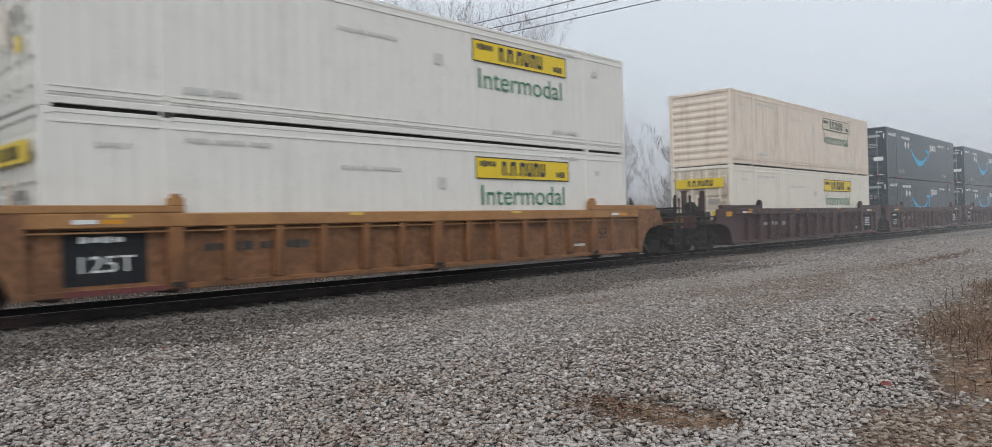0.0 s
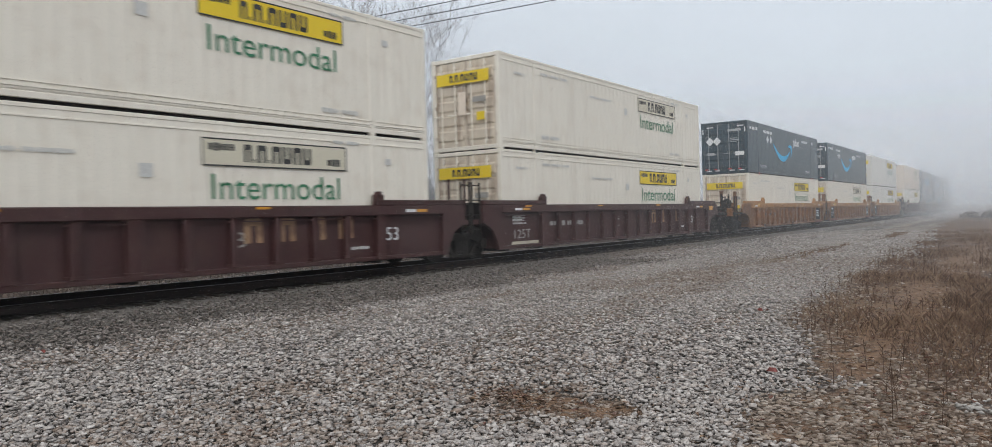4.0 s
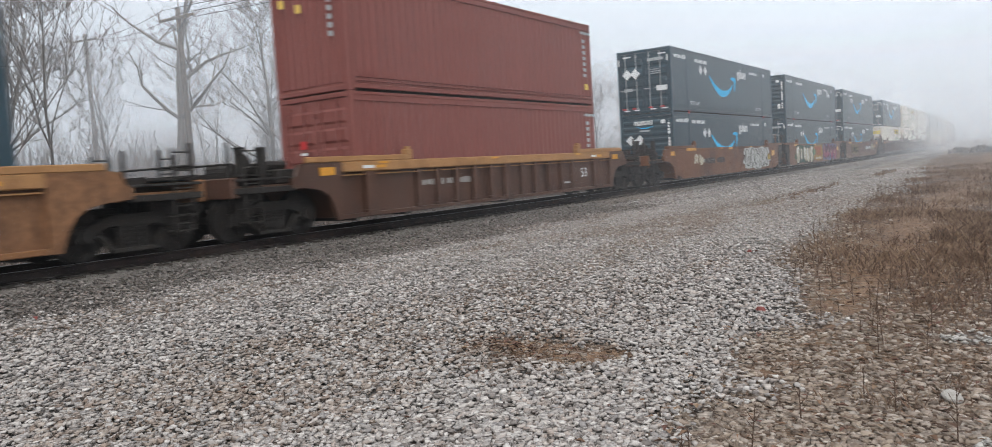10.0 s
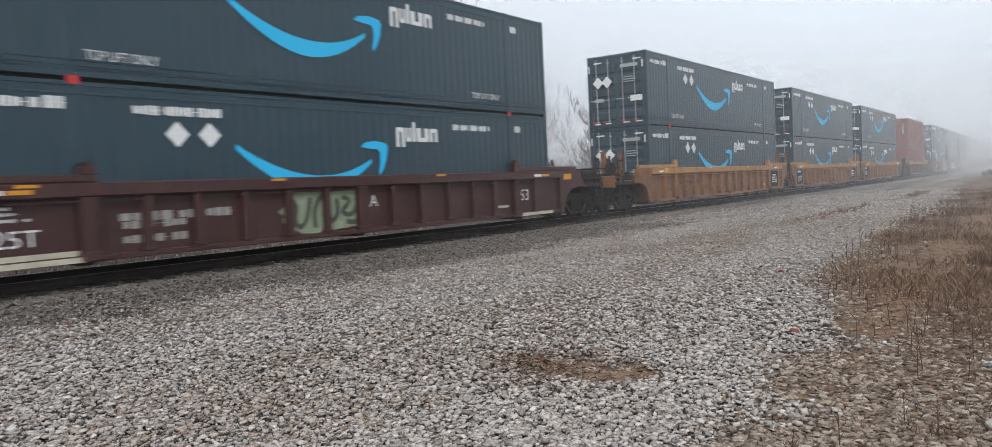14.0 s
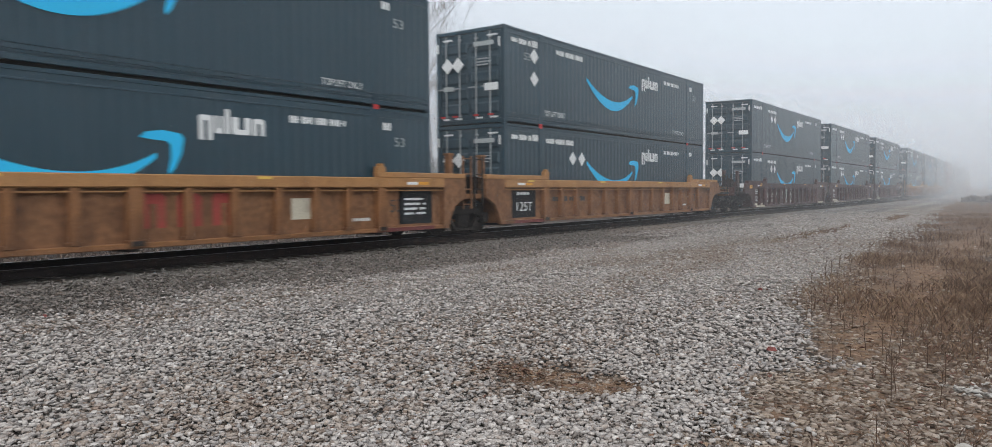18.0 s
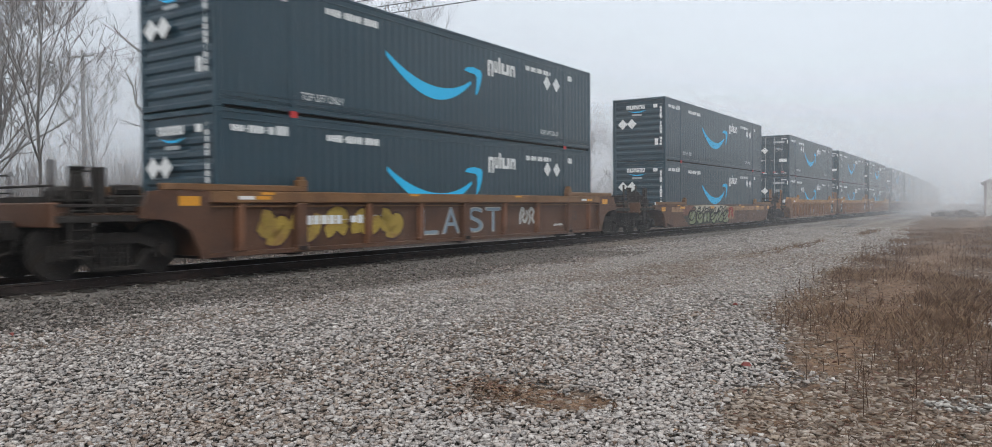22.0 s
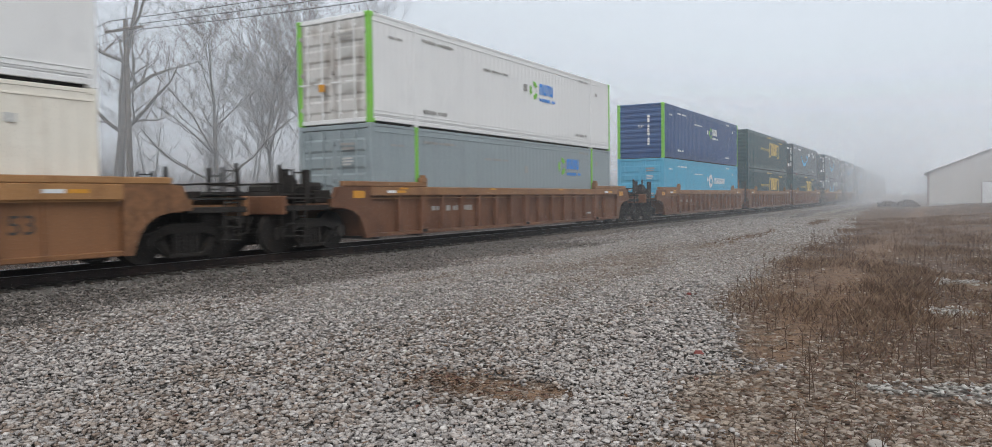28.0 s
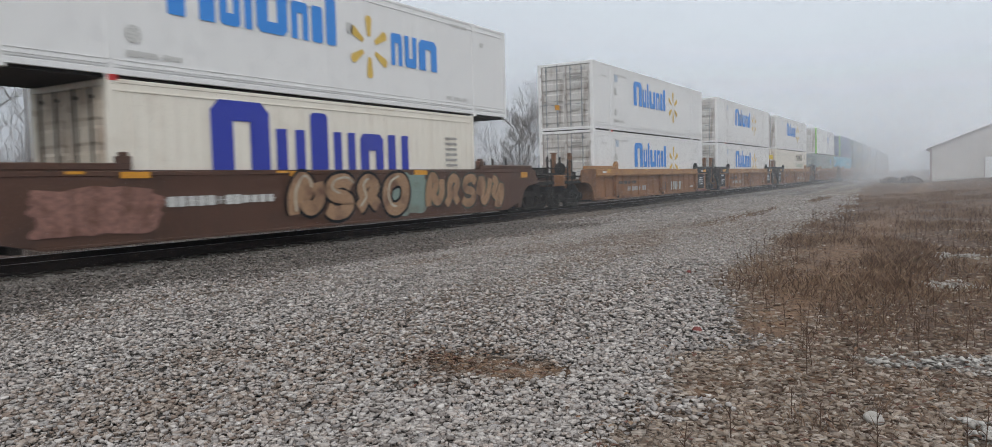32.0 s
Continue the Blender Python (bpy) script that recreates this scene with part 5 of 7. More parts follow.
# three maroon units
for i, y in enumerate((-42.37, -61.83, -81.27)):
    car = well_car(MAROON, maroon, maroon, panels=False, **ends(i, 3))
    unit(y, car, cream_box(LOWER, faded=(i == 1)), navy_box(UPPER) if i == 2 else cream_box(UPPER, faded=(i == 0)))
    mark_word("125T", PANEL + 0.004, 0.5, 0.55, 0.9, 0.27, grey_mark, car)
    mark_word("ABC"[2 - i], PANEL + 0.004, 7.3 if i != 1 else 10.2, 0.75, 0.24, 0.3, grey_mark, car)
    mark_blocks(PANEL + 0.004, 10.4, 0.82, ((0.9, 1, 0), (0.5, 0, 0), (0.9, 1, 0), (0.5, 0, 0), (0.9, 1, 0), (0.5, 0, 0), (0.9, 1, 0)), 0.5, tan_spray, car)
    for k in range(4):
        mark_bars(PANEL + 0.004, 0.45 + 0.02 * k, 0.98 + 0.08 * k, 0.6, 0.05, grey_mark, car, 5, 111 + k)
    if i:
        scrawl(car, PANEL + 0.004, 2.2, 3.0, 0.75, 1.2, olive_spray, None, 2, 118 + i)
# three smooth orange units, painted over by sprayers
for i, y in enumerate((-104.78, -124.2, -143.7)):
    paint = red_rust_car if i == 0 else orange_car
    car = well_car(ORANGE, paint, paint, "smooth", panels=False, **ends(i, 3))
    unit(y, car, navy_box(LOWER, "nose" if i == 2 else "doors", LOW_PAIR), navy_box(UPPER, "nose" if i == 1 else "doors"))
    mark_plate("amber_panel", SKIN + 0.022, 0.9, 2.1, 1.46, 1.58, amber_mark, car)
    mark_plate("amber_panel", SKIN + 0.004, 15.0, 15.55, 0.95, 1.25, amber_mark, car)
    mark_plate("amber_panel", SKIN + 0.022, 6.9, 7.5, 1.44, 1.56, amber_mark, car)
    xs = SKIN + 0.024
    if i == 0:
        tag(car, xs, 1.95, 5.6, 0.45, 1.44, "24131", black_panel, pale_yellow_spray, 121, 0.30, 0.05, pale_yellow_spray)
        blob(car, xs, 7.3, 9.0, 0.5, 1.4, pink_spray, 122)
        tag(car, xs + 0.004, 7.5, 8.7, 0.6, 1.3, "6", rust_car, None, 126, 0.2)
        mark_bars(xs, 9.75, 0.86, 2.9, 0.24, white_mark, car, 10, 123)
        tag(car, xs, 12.9, 14.6, 0.75, 1.4, "341", pale_spray, None, 124, 0.2)
        tag(car, xs, 9.3, 12.4, 1.2, 1.5, "1324", pink_spray, None, 125, 0.3)
    elif i == 1:
        blob(car, xs, 1.0, 6.9, 0.26, 1.54, forest_spray, 130)
        tag(car, xs + 0.003, 1.35, 6.3, 0.28, 1.52, "SINUS", pale_spray, black_panel, 131, 0.44, 0.1, white_mark)
        blob(car, xs + 0.001, 6.5, 9.7, 0.3, 1.5, gold_spray, 132)
        mark_blocks(xs + 0.004, 7.0, 0.72, ((0.8, 1, 0), (0.08, 0, 0), (0.8, 1, 0), (0.08, 0, 0), (0.8, 1, 0)), 0.62, red_spray, car)
        mark_bars(xs + 0.004, 7.2, 0.42, 1.9, 0.18, pale_spray, car, 5, 134)
        tag(car, xs + 0.004, 6.5, 7.0, 0.7, 1.2, "6", green_mark, None, 135, 0.3)
        blob(car, xs, 9.4, 14.9, 0.24, 1.56, slate_purple_spray, 136)
        tag(car, xs + 0.003, 9.7, 14.5, 0.28, 1.52, "4213", magenta_spray, black_panel, 133, 0.30, 0.22, pale_spray)
        tag(car, xs + 0.016, 10.1, 14.3, 0.85, 1.5, "3142", plum_spray, None, 137, 0.2, 0.1)
    else:
        tag(car, xs, 1.7, 3.0, 0.75, 1.3, "23", pale_spray, None, 141, 0.22)
        mark_bars(xs, 3.26, 0.8, 2.9, 0.28, dark_mark, car, 10, 142)
        blob(car, xs, 9.2, 14.6, 0.26, 1.52, silver_spray, 144)
        tag(car, xs + 0.003, 9.5, 14.0, 0.32, 1.45, "42314", silver_spray, black_panel, 143, 0.28, 0.1)
        tag(car, xs + 0.012, 13.9, 14.5, 0.7, 1.1, "6", yellow_spray, None, 145, 0.4)
# a single car with two forty foot containers
car = well_car("yellow and brown ribbed well car with short containers", brown_car, ochre_top, length=12.9, back="cpl", front="cpl", panels=False)
unit(-167.41, car, oxide_box(LOWER, True), oxide_box(UPPER, False), length=12.192)
CONSIST[-3] = (car, CONSIST[-3][1] - 0.35, 0.0)
# three yellow units
for i, y in enumerate((-186.98, -206.47, -226.07)):
    car = well_car(YELLOW, ochre, ochre_top, **ends(i, 3))
    high = navy_box(UPPER)
    unit(y, car, navy_box(LOWER), high)
    if i == 2:
        for a, w, z0, z1 in ((3.74, 0.05, 1.75, 1.84), (4.40, 0.06, 1.15, 1.84), (7.6, 0.07, 0.55, 1.0)):
            mark_plate("rust_run", FACE - 0.001, a, a + w, z0, z1, rust_mark, high)
    if i == 1:
        for a in (8.24, 9.19):
            mark_plate("repainted_patch", PANEL + 0.001, a, a + 0.82, 0.52, 1.24, ochre_top, car, 0.003)
        loop = [(6.14, 1.25), (6.22, 1.08), (6.40, 0.90), (6.55, 0.84), (6.70, 0.90), (6.90, 1.08), (6.98, 1.25)]
        piece("hanging_chain", "chain", ribbon(Shape(), rounded(loop), 0.06, PANEL + 0.006, 0.03), grime, car)
        mark_plate("repainted_patch", PANEL + 0.001, 6.32, 6.78, 0.72, 0.98, ochre_top, car, 0.003)
        mark_blocks(PANEL + 0.006, 8.4, 0.86, ((0.7, 1, 0), (0.7, 1, 0), (0.7, 1, 0)), 0.4, red_spray, car)
    if i == 0:
        scrawl(car, PANEL + 0.004, 4.6, 6.2, 0.6, 1.15, tan_spray, None, 2, 151)
# three maroon units
for i, y in enumerate((-249.44, -269.02, -288.47)):
    car = well_car(MAROON, maroon, maroon, panels=False, **ends(i, 3))
    unit(y, car, navy_box(LOWER), navy_box(UPPER))
    blob(car, PANEL + 0.005, 5.86, 8.15, 0.36, 1.3, pale_green_spray if i == 0 else silver_spray, 158 + i)
    tag(car, PANEL + 0.009, 5.9, 8.1, 0.42, 1.25, "324" if i else "143", dark_olive_spray if i == 0 else black_panel, None, 161 + i, 0.14)
    mark_word("A", PANEL + 0.004, 8.39, 0.85, 0.25, 0.26, white_mark, car)
    mark_word("125T", PANEL + 0.004, 0.42, 0.58, 0.85, 0.27, white_mark, car)
    mark_bars(PANEL + 0.004, 2.6, 0.75, 1.2, 0.14, grey_mark, car, 8, 165)
    mark_bars(PANEL + 0.004, 2.6, 0.5, 1.2, 0.14, grey_mark, car, 8, 166)
    mark_plate("pale_sill", 1.487, 0.2, 1.9, 0.265, 0.355, pale_spray, car)
    mark_plate("pale_sill", 1.487, 14.2, 16.0, 0.265, 0.355, pale_spray, car)
# three yellow units
for i, y in enumerate((-311.94, -331.45, -350.94)):
    car = well_car(YELLOW, ochre, ochre_top, **ends(i, 3))
    unit(y, car, navy_box(LOWER, placards=TALL if i == 1 else LOW_PAIR), navy_box(UPPER, placards=PAIR if i == 2 else TALL))
    mark_plate("notice", PANEL + 0.003, 11.55, 12.1, 0.65, 1.1, pale_spray, car)
    if i == 1:
        mark_blocks(PANEL + 0.006, 8.2, 0.6, ((0.8, 1, 0), (0.1, 0, 0), (0.8, 1, 0), (0.1, 0, 0), (0.8, 1, 0)), 0.62, red_spray, car)
    if i == 2:
        scrawl(car, PANEL + 0.004, 6.6, 8.0, 0.45, 0.9, silver_spray, None, 3, 171)
        scrawl(car, PANEL + 0.004, 9.3, 9.9, 0.75, 1.1, magenta_spray, None, 1, 172)
# single cars
car = well_car("smooth low-sided yellow and brown well car with graffiti", rust_car, worn_chord, "smooth", "cpl", "cpl", panels=False)
unit(-374.53, car, navy_box(LOWER, "nose"), navy_box(UPPER, "nose"))
mark_plate("yellow_band", SKIN + 0.022, 0.2, 15.95, 0.90, 1.13, tan_spray, car)
blob(car, SKIN + 0.028, 1.6, 9.0, 0.80, 1.22, pale_spray, 180)
blob(car, SKIN + 0.029, 1.7, 8.8, 0.24, 0.86, dark_olive_spray, 179)
blob(car, SKIN + 0.031, 1.5, 3.3, 0.76, 1.2, pink_spray, 178)
blob(car, SKIN + 0.031, 8.2, 9.7, 0.4, 1.16, tan_spray, 177)
tag(car, SKIN + 0.034, 2.2, 8.5, 0.28, 0.92, "S3214S", olive_spray, black_panel, 181, 0.26, 0.45, None)
tag(car, SKIN + 0.044, 2.6, 8.4, 0.74, 1.18, "2413124", dark_olive_spray, None, 183, 0.10, 0.35, None)
tag(car, SKIN + 0.050, 2.0, 8.2, 0.4, 1.1, "142313", black_panel, None, 187, 0.05, 0.6, None)
tag(car, SKIN + 0.040, 8.3, 9.5, 0.45, 1.12, "2", red_spray, None, 182, 0.14, 0.1)
for y in (1.2, 5.5, 10.9, 14.0):
    mark_plate("amber_panel", SKIN + 0.056, y, y + 0.6, 1.04, 1.15, amber_mark, car)
car = well_car("rust orange ribbed well car with sprayed letters", rust_car, worn_chord, back="cpl", front="cpl", panels=False)
unit(-398.09, car, navy_box(LOWER, "nose"), navy_box(UPPER, "nose"))
mark_bars(PANEL + 0.012, 1.97, 0.85, 2.1, 0.2, white_mark, car, 9, 183)
tag(car, PANEL + 0.004, 0.75, 5.4, 0.42, 1.25, "31243", yellow_spray, maroon, 184, 0.3, 0.1)
for ch, at in zip("LAST", (6.14, 7.12, 8.27, 9.2)):
    mark_word(ch, PANEL + 0.004, at - 0.03, 0.47, 0.83, 0.74, silver_spray, car, "graffiti")
    mark_word(ch, PANEL + 0.009, at + 0.03, 0.5, 0.71, 0.68, slate_spray, car, "graffiti")
tag(car, PANEL + 0.006, 11.0, 12.0, 0.55, 1.25, "42", silver_spray, None, 185, 0.2)
car = well_car("rust orange ribbed well car with a yellow panel", rust_car, ochre_top, back="cpl", front="cpl", panels=False)
unit(-421.61, car, navy_box(LOWER, "nose"), navy_box(UPPER, "nose"))
mark_plate("yellow_panel", PANEL + 0.006, 10.2, 12.0, 0.6, 1.12, yellow_mark, car)
mark_blocks(PANEL + 0.012, 10.62, 0.74, ((0.9, 1, 0), (0.9, 1, 0), (0.9, 1, 0)), 0.3, dark_mark, car)
mark_bars(PANEL + 0.012, 2.2, 0.85, 1.5, 0.18, silver_spray, car, 9, 186)
# three rusty units
unit(-445.03, well_car(RUSTY, rust_side, rust_chord, panels=False, **ends(0, 3)), rail_box(LOWER), navy_box(UPPER, "nose"))
unit(-464.54, well_car(RUSTY, rust_side, rust_chord, panels=False, **ends(1, 3)), rail_box(LOWER), rail_box(UPPER))
unit(-484.04, well_car(RUSTY, rust_side, rust_chord, panels=False, **ends(2, 3)), partner_box(LOWER),
     logi_box(UPPER, blue, lime, white_mark, False, "deep blue steel container with lime green corner posts"))
# a single brown car
car = well_car("orange brown rust-stained ribbed well car", rust_side, rust_chord, back="cpl", front="cpl", panels=False)
unit(-507.59, car, logi_box(LOWER, grey_box, lime, blue_mark, True, "grey steel container with lime green posts"),
     logi_box(UPPER, white, lime, blue_mark, True, "white steel container with lime green corner posts"))
# three ochre units
for i, (y, low) in enumerate(((-531.15, "c"), (-550.63, "s"), (-570.27, "s"))):
    car = well_car("ochre ribbed well car with black end panels", ochre, ochre_top, **ends(i, 3))
    unit(y, car, cream_box(LOWER, faded=True) if low == "c" else store_box(LOWER), store_box(UPPER))
    mark_word("53", PANEL + 0.005, 8.4, 0.5, 0.7, 0.4, dark_mark, car)
    mark_bars(PANEL + 0.005, 9.8 if i == 0 else 3.6, 0.55, 2.5, 0.24, grey_mark, car, 9, 191)
    if i == 2:
        scrawl(car, PANEL + 0.006, 9.8, 11.6, 0.4, 0.95, silver_spray, None, 3, 192)
# last car in sight: a short container below a long one
car = well_car("dark brown smooth-sided well car with tan graffiti", brown_car, brown_car, "smooth", "cpl", "cpl", panels=False)
unit(-593.67, car, sea_box(LOWER), store_box(UPPER, dotcom=True), low_off=1.88)
mark_bars(SKIN + 0.024, 2.84, 0.86, 2.7, 0.2, soft_mark, car, 12, 194)
blob(car, SKIN + 0.024, 0.2, 2.8, 0.4, 1.3, pink_spray, 190)
blob(car, SKIN + 0.024, 9.4, 11.2, 0.3, 1.5, pale_teal_spray, 191)
tag(car, SKIN + 0.028, 5.8, 10.2, 0.3, 1.53, "4S26", tan_spray, black_panel, 194, 0.3, 0.15, pale_spray)
tag(car, SKIN + 0.028, 11.0, 15.4, 0.34, 1.5, "42S13", tan_spray, dark_olive_spray, 195, 0.28, 0.15)
for y in (1.9, 6.0, 10.6):
    mark_plate("amber_panel", SKIN + 0.026, y, y + 0.6, 1.42, 1.54, amber_mark, car)


# ---- ground ----
def edge_x(y):
    """Where the gravel gives way to earth and dead grass."""
    return -0.75 - 2.75 * smooth(3.5, 14, y) - 0.065 * max(0, y - 14)


def bare_patch(x, y):
    """A spot of bare tan earth in the gravel."""
    d = math.hypot((x + 3.35) * 1.05, (y - 5.55) * 1.9) + 0.5 * noise.noise((x * 2.2, y * 2.2, 4)) + 0.3 * noise.noise((x * 7, y * 7, 24))
    e = math.hypot((x + 1.75) * 1.5, (y - 5.7) * 1.9) + 0.5 * noise.noise((x * 2.4, y * 2.4, 14))
    return max(smooth(0.9, 0.2, d), 0.7 * smooth(0.7, 0.2, e))


def on_path(x, y):
    """A worn strip of reddish tan earth through the grass."""
    return smooth(0.75, 0.05, abs(x + 1.6 + 0.02 * max(0, y - 9)) + 0.75 * noise.noise((x * 0.7, y * 0.3, 6)) + 0.5 * noise.noise((x * 2.6, y * 1.4, 16))) * smooth(6.2, 8.2, y)


def median(x, y):
    """Thin weeds between the wheel tracks of the service road."""
    patch = noise.noise((x * 0.9, y * 0.12, 41)) + 0.5 * noise.noise((x * 2.1, y * 0.5, 42))
    return smooth(0.75, 0.15, abs(x + 6.95 + 0.012 * max(0, y - 45))) * smooth(21, 26, y) * smooth(-0.25, 0.35, patch)


def dirt(x, y):
    """Brown dust and fines on the gravel, drawn out along the track."""
    d = smooth(0.0, 0.5, noise.noise((x * 0.6, y * 0.09, 31)) + 0.45 * noise.noise((x * 1.9, y * 0.7, 32)))
    d = max(d * (0.45 + 0.5 * smooth(8, 20, y)), 0.6 * smooth(14, 30, y) * smooth(-10, -7.5, x))
    for px, py, r in ((-6.05, 4.78, 0.5), (-4.9, 3.5, 0.45), (-3.7, 5.5, 0.8)):
        d = max(d, smooth(1.3, 0.3, math.hypot(x - px, y - py) / r + 0.6 * noise.noise((x * 3, y * 3, 33))))
    return d


def soil(x, y):
    """0 on gravel, 1 on brown earth and grass."""
    off = x - track_x(y)
    if off < -4:
        return 1.0
    s = smooth(-0.55, 1.35, x - edge_x(y) + 1.1 * noise.noise((x * 0.5, y * 0.28, 3)))
    s *= 0.45 + 0.55 * smooth(5.6, 8.2, y + 0.9 * noise.noise((x * 0.8, y * 0.8, 5)))
    s = max(s, 0.85 * smooth(-2.3, -0.9, x + 0.5 * noise.noise((x * 0.7, y * 0.7, 8))) * smooth(2, 3.5, y))
    return max(s, bare_patch(x, y), 0.75 * median(x, y))


def pale(x, y):
    """Spots of washed-out white stone."""
    wob = 0.7 * noise.noise((x * 2.2, y * 2.2, 51)) + 0.4 * noise.noise((x * 6, y * 6, 52))
    best = 0.0
    for px, py, rx, ry, slope in ((0.6, 7.45, 1.25, 0.42, 0.35), (-0.2, 16.0, 0.75, 0.5, 0), (-0.1, 12.1, 0.5, 0.4, 0), (0.5, 5.4, 0.55, 0.4, 0.2), (0.35, 4.3, 0.6, 0.5, 0)):
        best = max(best, smooth(1.1, 0.5, math.hypot((x - px) / rx, (y - py - slope * (x - px)) / ry) + wob))
    return best


def spaced(stops):
    out = []
    for a, b, step in stops:
        out += list(np.arange(a, b - 1e-6, step))
    return out + [stops[-1][1]]


def stone_gap_shade(x, y):
    """How thickly loose stones lie, so how much gap shade is painted: thinning out with the distance."""
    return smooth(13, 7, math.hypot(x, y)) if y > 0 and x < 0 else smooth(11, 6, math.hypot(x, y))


gx = spaced(((-1500, -300, 200), (-300, -60, 20), (-60, -24, 3), (-24, 8, 0.4), (8, 40, 4), (40, 300, 20), (300, 1500, 200)))
gy = spaced(((-1500, -300, 200), (-300, -40, 20), (-40, -4, 3), (-4, 26, 0.4), (26, 70, 1.0), (70, 200, 6), (200, 400, 20), (400, 1600, 200)))
gv = [(x, y, ground_z(x, y)) for y in gy for x in gx]
nx = len(gx)
gf = [(j * nx + i, j * nx + i + 1, (j + 1) * nx + i + 1, (j + 1) * nx + i) for j in range(len(gy) - 1) for i in range(nx - 1)]
gme = bpy.data.meshes.new("ground")
gme.from_pydata(gv, [], gf)
for zone, fn in (("soil", soil), ("pale", pale), ("bed", lambda x, y: smooth(4.2, 2.4, abs(x - track_x(y)))), ("path", lambda x, y: max(bare_patch(x, y), on_path(x, y))), ("gap_shade", stone_gap_shade), ("dirt", dirt)):
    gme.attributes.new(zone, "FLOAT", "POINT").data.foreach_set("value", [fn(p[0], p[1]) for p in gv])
for p in gme.polygons:
    p.use_smooth = True


def ground_material():
    m = bpy.data.materials.new("gravel_and_dead_grass")
    m.use_nodes = True
    n, l = m.node_tree.nodes, m.node_tree.links
    b = n["Principled BSDF"]
    b.inputs["Roughness"].default_value = 0.88
    co = n.new("ShaderNodeTexCoord").outputs["Object"]

    def node(kind, **vals):
        x = n.new(kind)
        for k, v in vals.items():
            x.inputs[k].default_value = v
        return x

    def mix(fac, a, c, kind="MIX"):
        x = n.new("ShaderNodeMixRGB")
        x.blend_type = kind
        for slot, val in zip(x.inputs, (fac, a, c)):
            if isinstance(val, float):
                slot.default_value = val
            elif isinstance(val, tuple):
                slot.default_value = (*val, 1)
            else:
                l.new(val, slot)
        return x.outputs[0]

    def ranged(src, lo, hi, top=1.0):
        r = node("ShaderNodeMapRange")
        for i, v in ((1, lo), (2, hi), (4, top)):
            r.inputs[i].default_value = v
        l.new(src, r.inputs[0])
        return r.outputs[0]

    def zone(name):
        a = n.new("ShaderNodeAttribute")
        a.attribute_name = name
        return a.outputs["Fac"]

    vor = node("ShaderNodeTexVoronoi", Scale=24.0)
    l.new(co, vor.inputs["Vector"])
    ns = node("ShaderNodeTexNoise", Scale=0.6, Detail=6.0)
    l.new(co, ns.inputs["Vector"])
    fine = node("ShaderNodeTexNoise", Scale=9.0, Detail=8.0)
    l.new(co, fine.inputs["Vector"])
    sep = n.new("ShaderNodeSeparateColor")
    l.new(vor.outputs["Color"], sep.inputs[0])
    stone = mix(sep.outputs[0], (0.20, 0.19, 0.182), (0.50, 0.48, 0.46))
    stone = mix(ranged(vor.outputs["Distance"], 0.03, 0.055), stone, (0.06, 0.056, 0.052))
    stone = mix(ranged(ns.outputs[0], 0.4, 0.7, 0.35), stone, (0.28, 0.25, 0.225))
    # the stone tone gets darker towards the track
    stone = mix(zone("bed"), stone, mix(sep.outputs[1], (0.05, 0.045, 0.042), (0.20, 0.185, 0.17)))
    earth = mix(ranged(fine.outputs[0], 0.3, 0.7), (0.046, 0.028, 0.019), (0.138, 0.083, 0.053))
    earth = mix(ranged(ns.outputs[0], 0.48, 0.62, 0.45), earth, (0.20, 0.122, 0.068))
    earth = mix(zone("path"), earth, mix(ranged(fine.outputs[0], 0.3, 0.7), (0.09, 0.053, 0.034), (0.25, 0.152, 0.09)))
    lane = node("ShaderNodeTexNoise", Scale=1.0, Detail=4.0)
    along = node("ShaderNodeMapping")
    along.inputs["Scale"].default_value = (0.9, 0.035, 1.0)
    l.new(co, along.inputs[0])
    l.new(along.outputs[0], lane.inputs["Vector"])
    stone = mix(ranged(lane.outputs[0], 0.42, 0.66, 0.5), stone, (0.40, 0.355, 0.315))
    stone = mix(ranged(lane.outputs[0], 0.50, 0.34, 0.4), stone, (0.16, 0.135, 0.115))
    stone = mix(zone("dirt"), stone, mix(ranged(fine.outputs[0], 0.3, 0.7), (0.14, 0.108, 0.085), (0.26, 0.21, 0.17)))
    # shade in the gaps between loose stones, put into the ground colour
    stone = mix(zone("gap_shade"), stone, mix(sep.outputs[0], (0.025, 0.022, 0.02), (0.075, 0.068, 0.062)))
    jitter = node("ShaderNodeMath")
    jitter.operation = "MULTIPLY_ADD"
    l.new(fine.outputs[0], jitter.inputs[0])
    jitter.inputs[1].default_value = 0.7
    sub = node("ShaderNodeMath")
    sub.operation = "SUBTRACT"
    l.new(zone("soil"), sub.inputs[0])
    sub.inputs[1].default_value = 0.35
    l.new(sub.outputs[0], jitter.inputs[2])
    col = mix(ranged(jitter.outputs[0], 0.15, 0.55), stone, earth)
    col = mix(zone("pale"), col, mix(sep.outputs[2], (0.10, 0.08, 0.065), (0.30, 0.28, 0.26)))
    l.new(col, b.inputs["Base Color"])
    bp = node("ShaderNodeBump", Strength=0.9, Distance=0.03)
    l.new(vor.outputs["Distance"], bp.inputs["Height"])
    bp.invert = True
    l.new(bp.outputs[0], b.inputs["Normal"])
    return m


ground = tagged(new("ground", gme), "grey gravel yard with brown earth and dead grass", "ground", kind="structure")
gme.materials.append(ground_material())


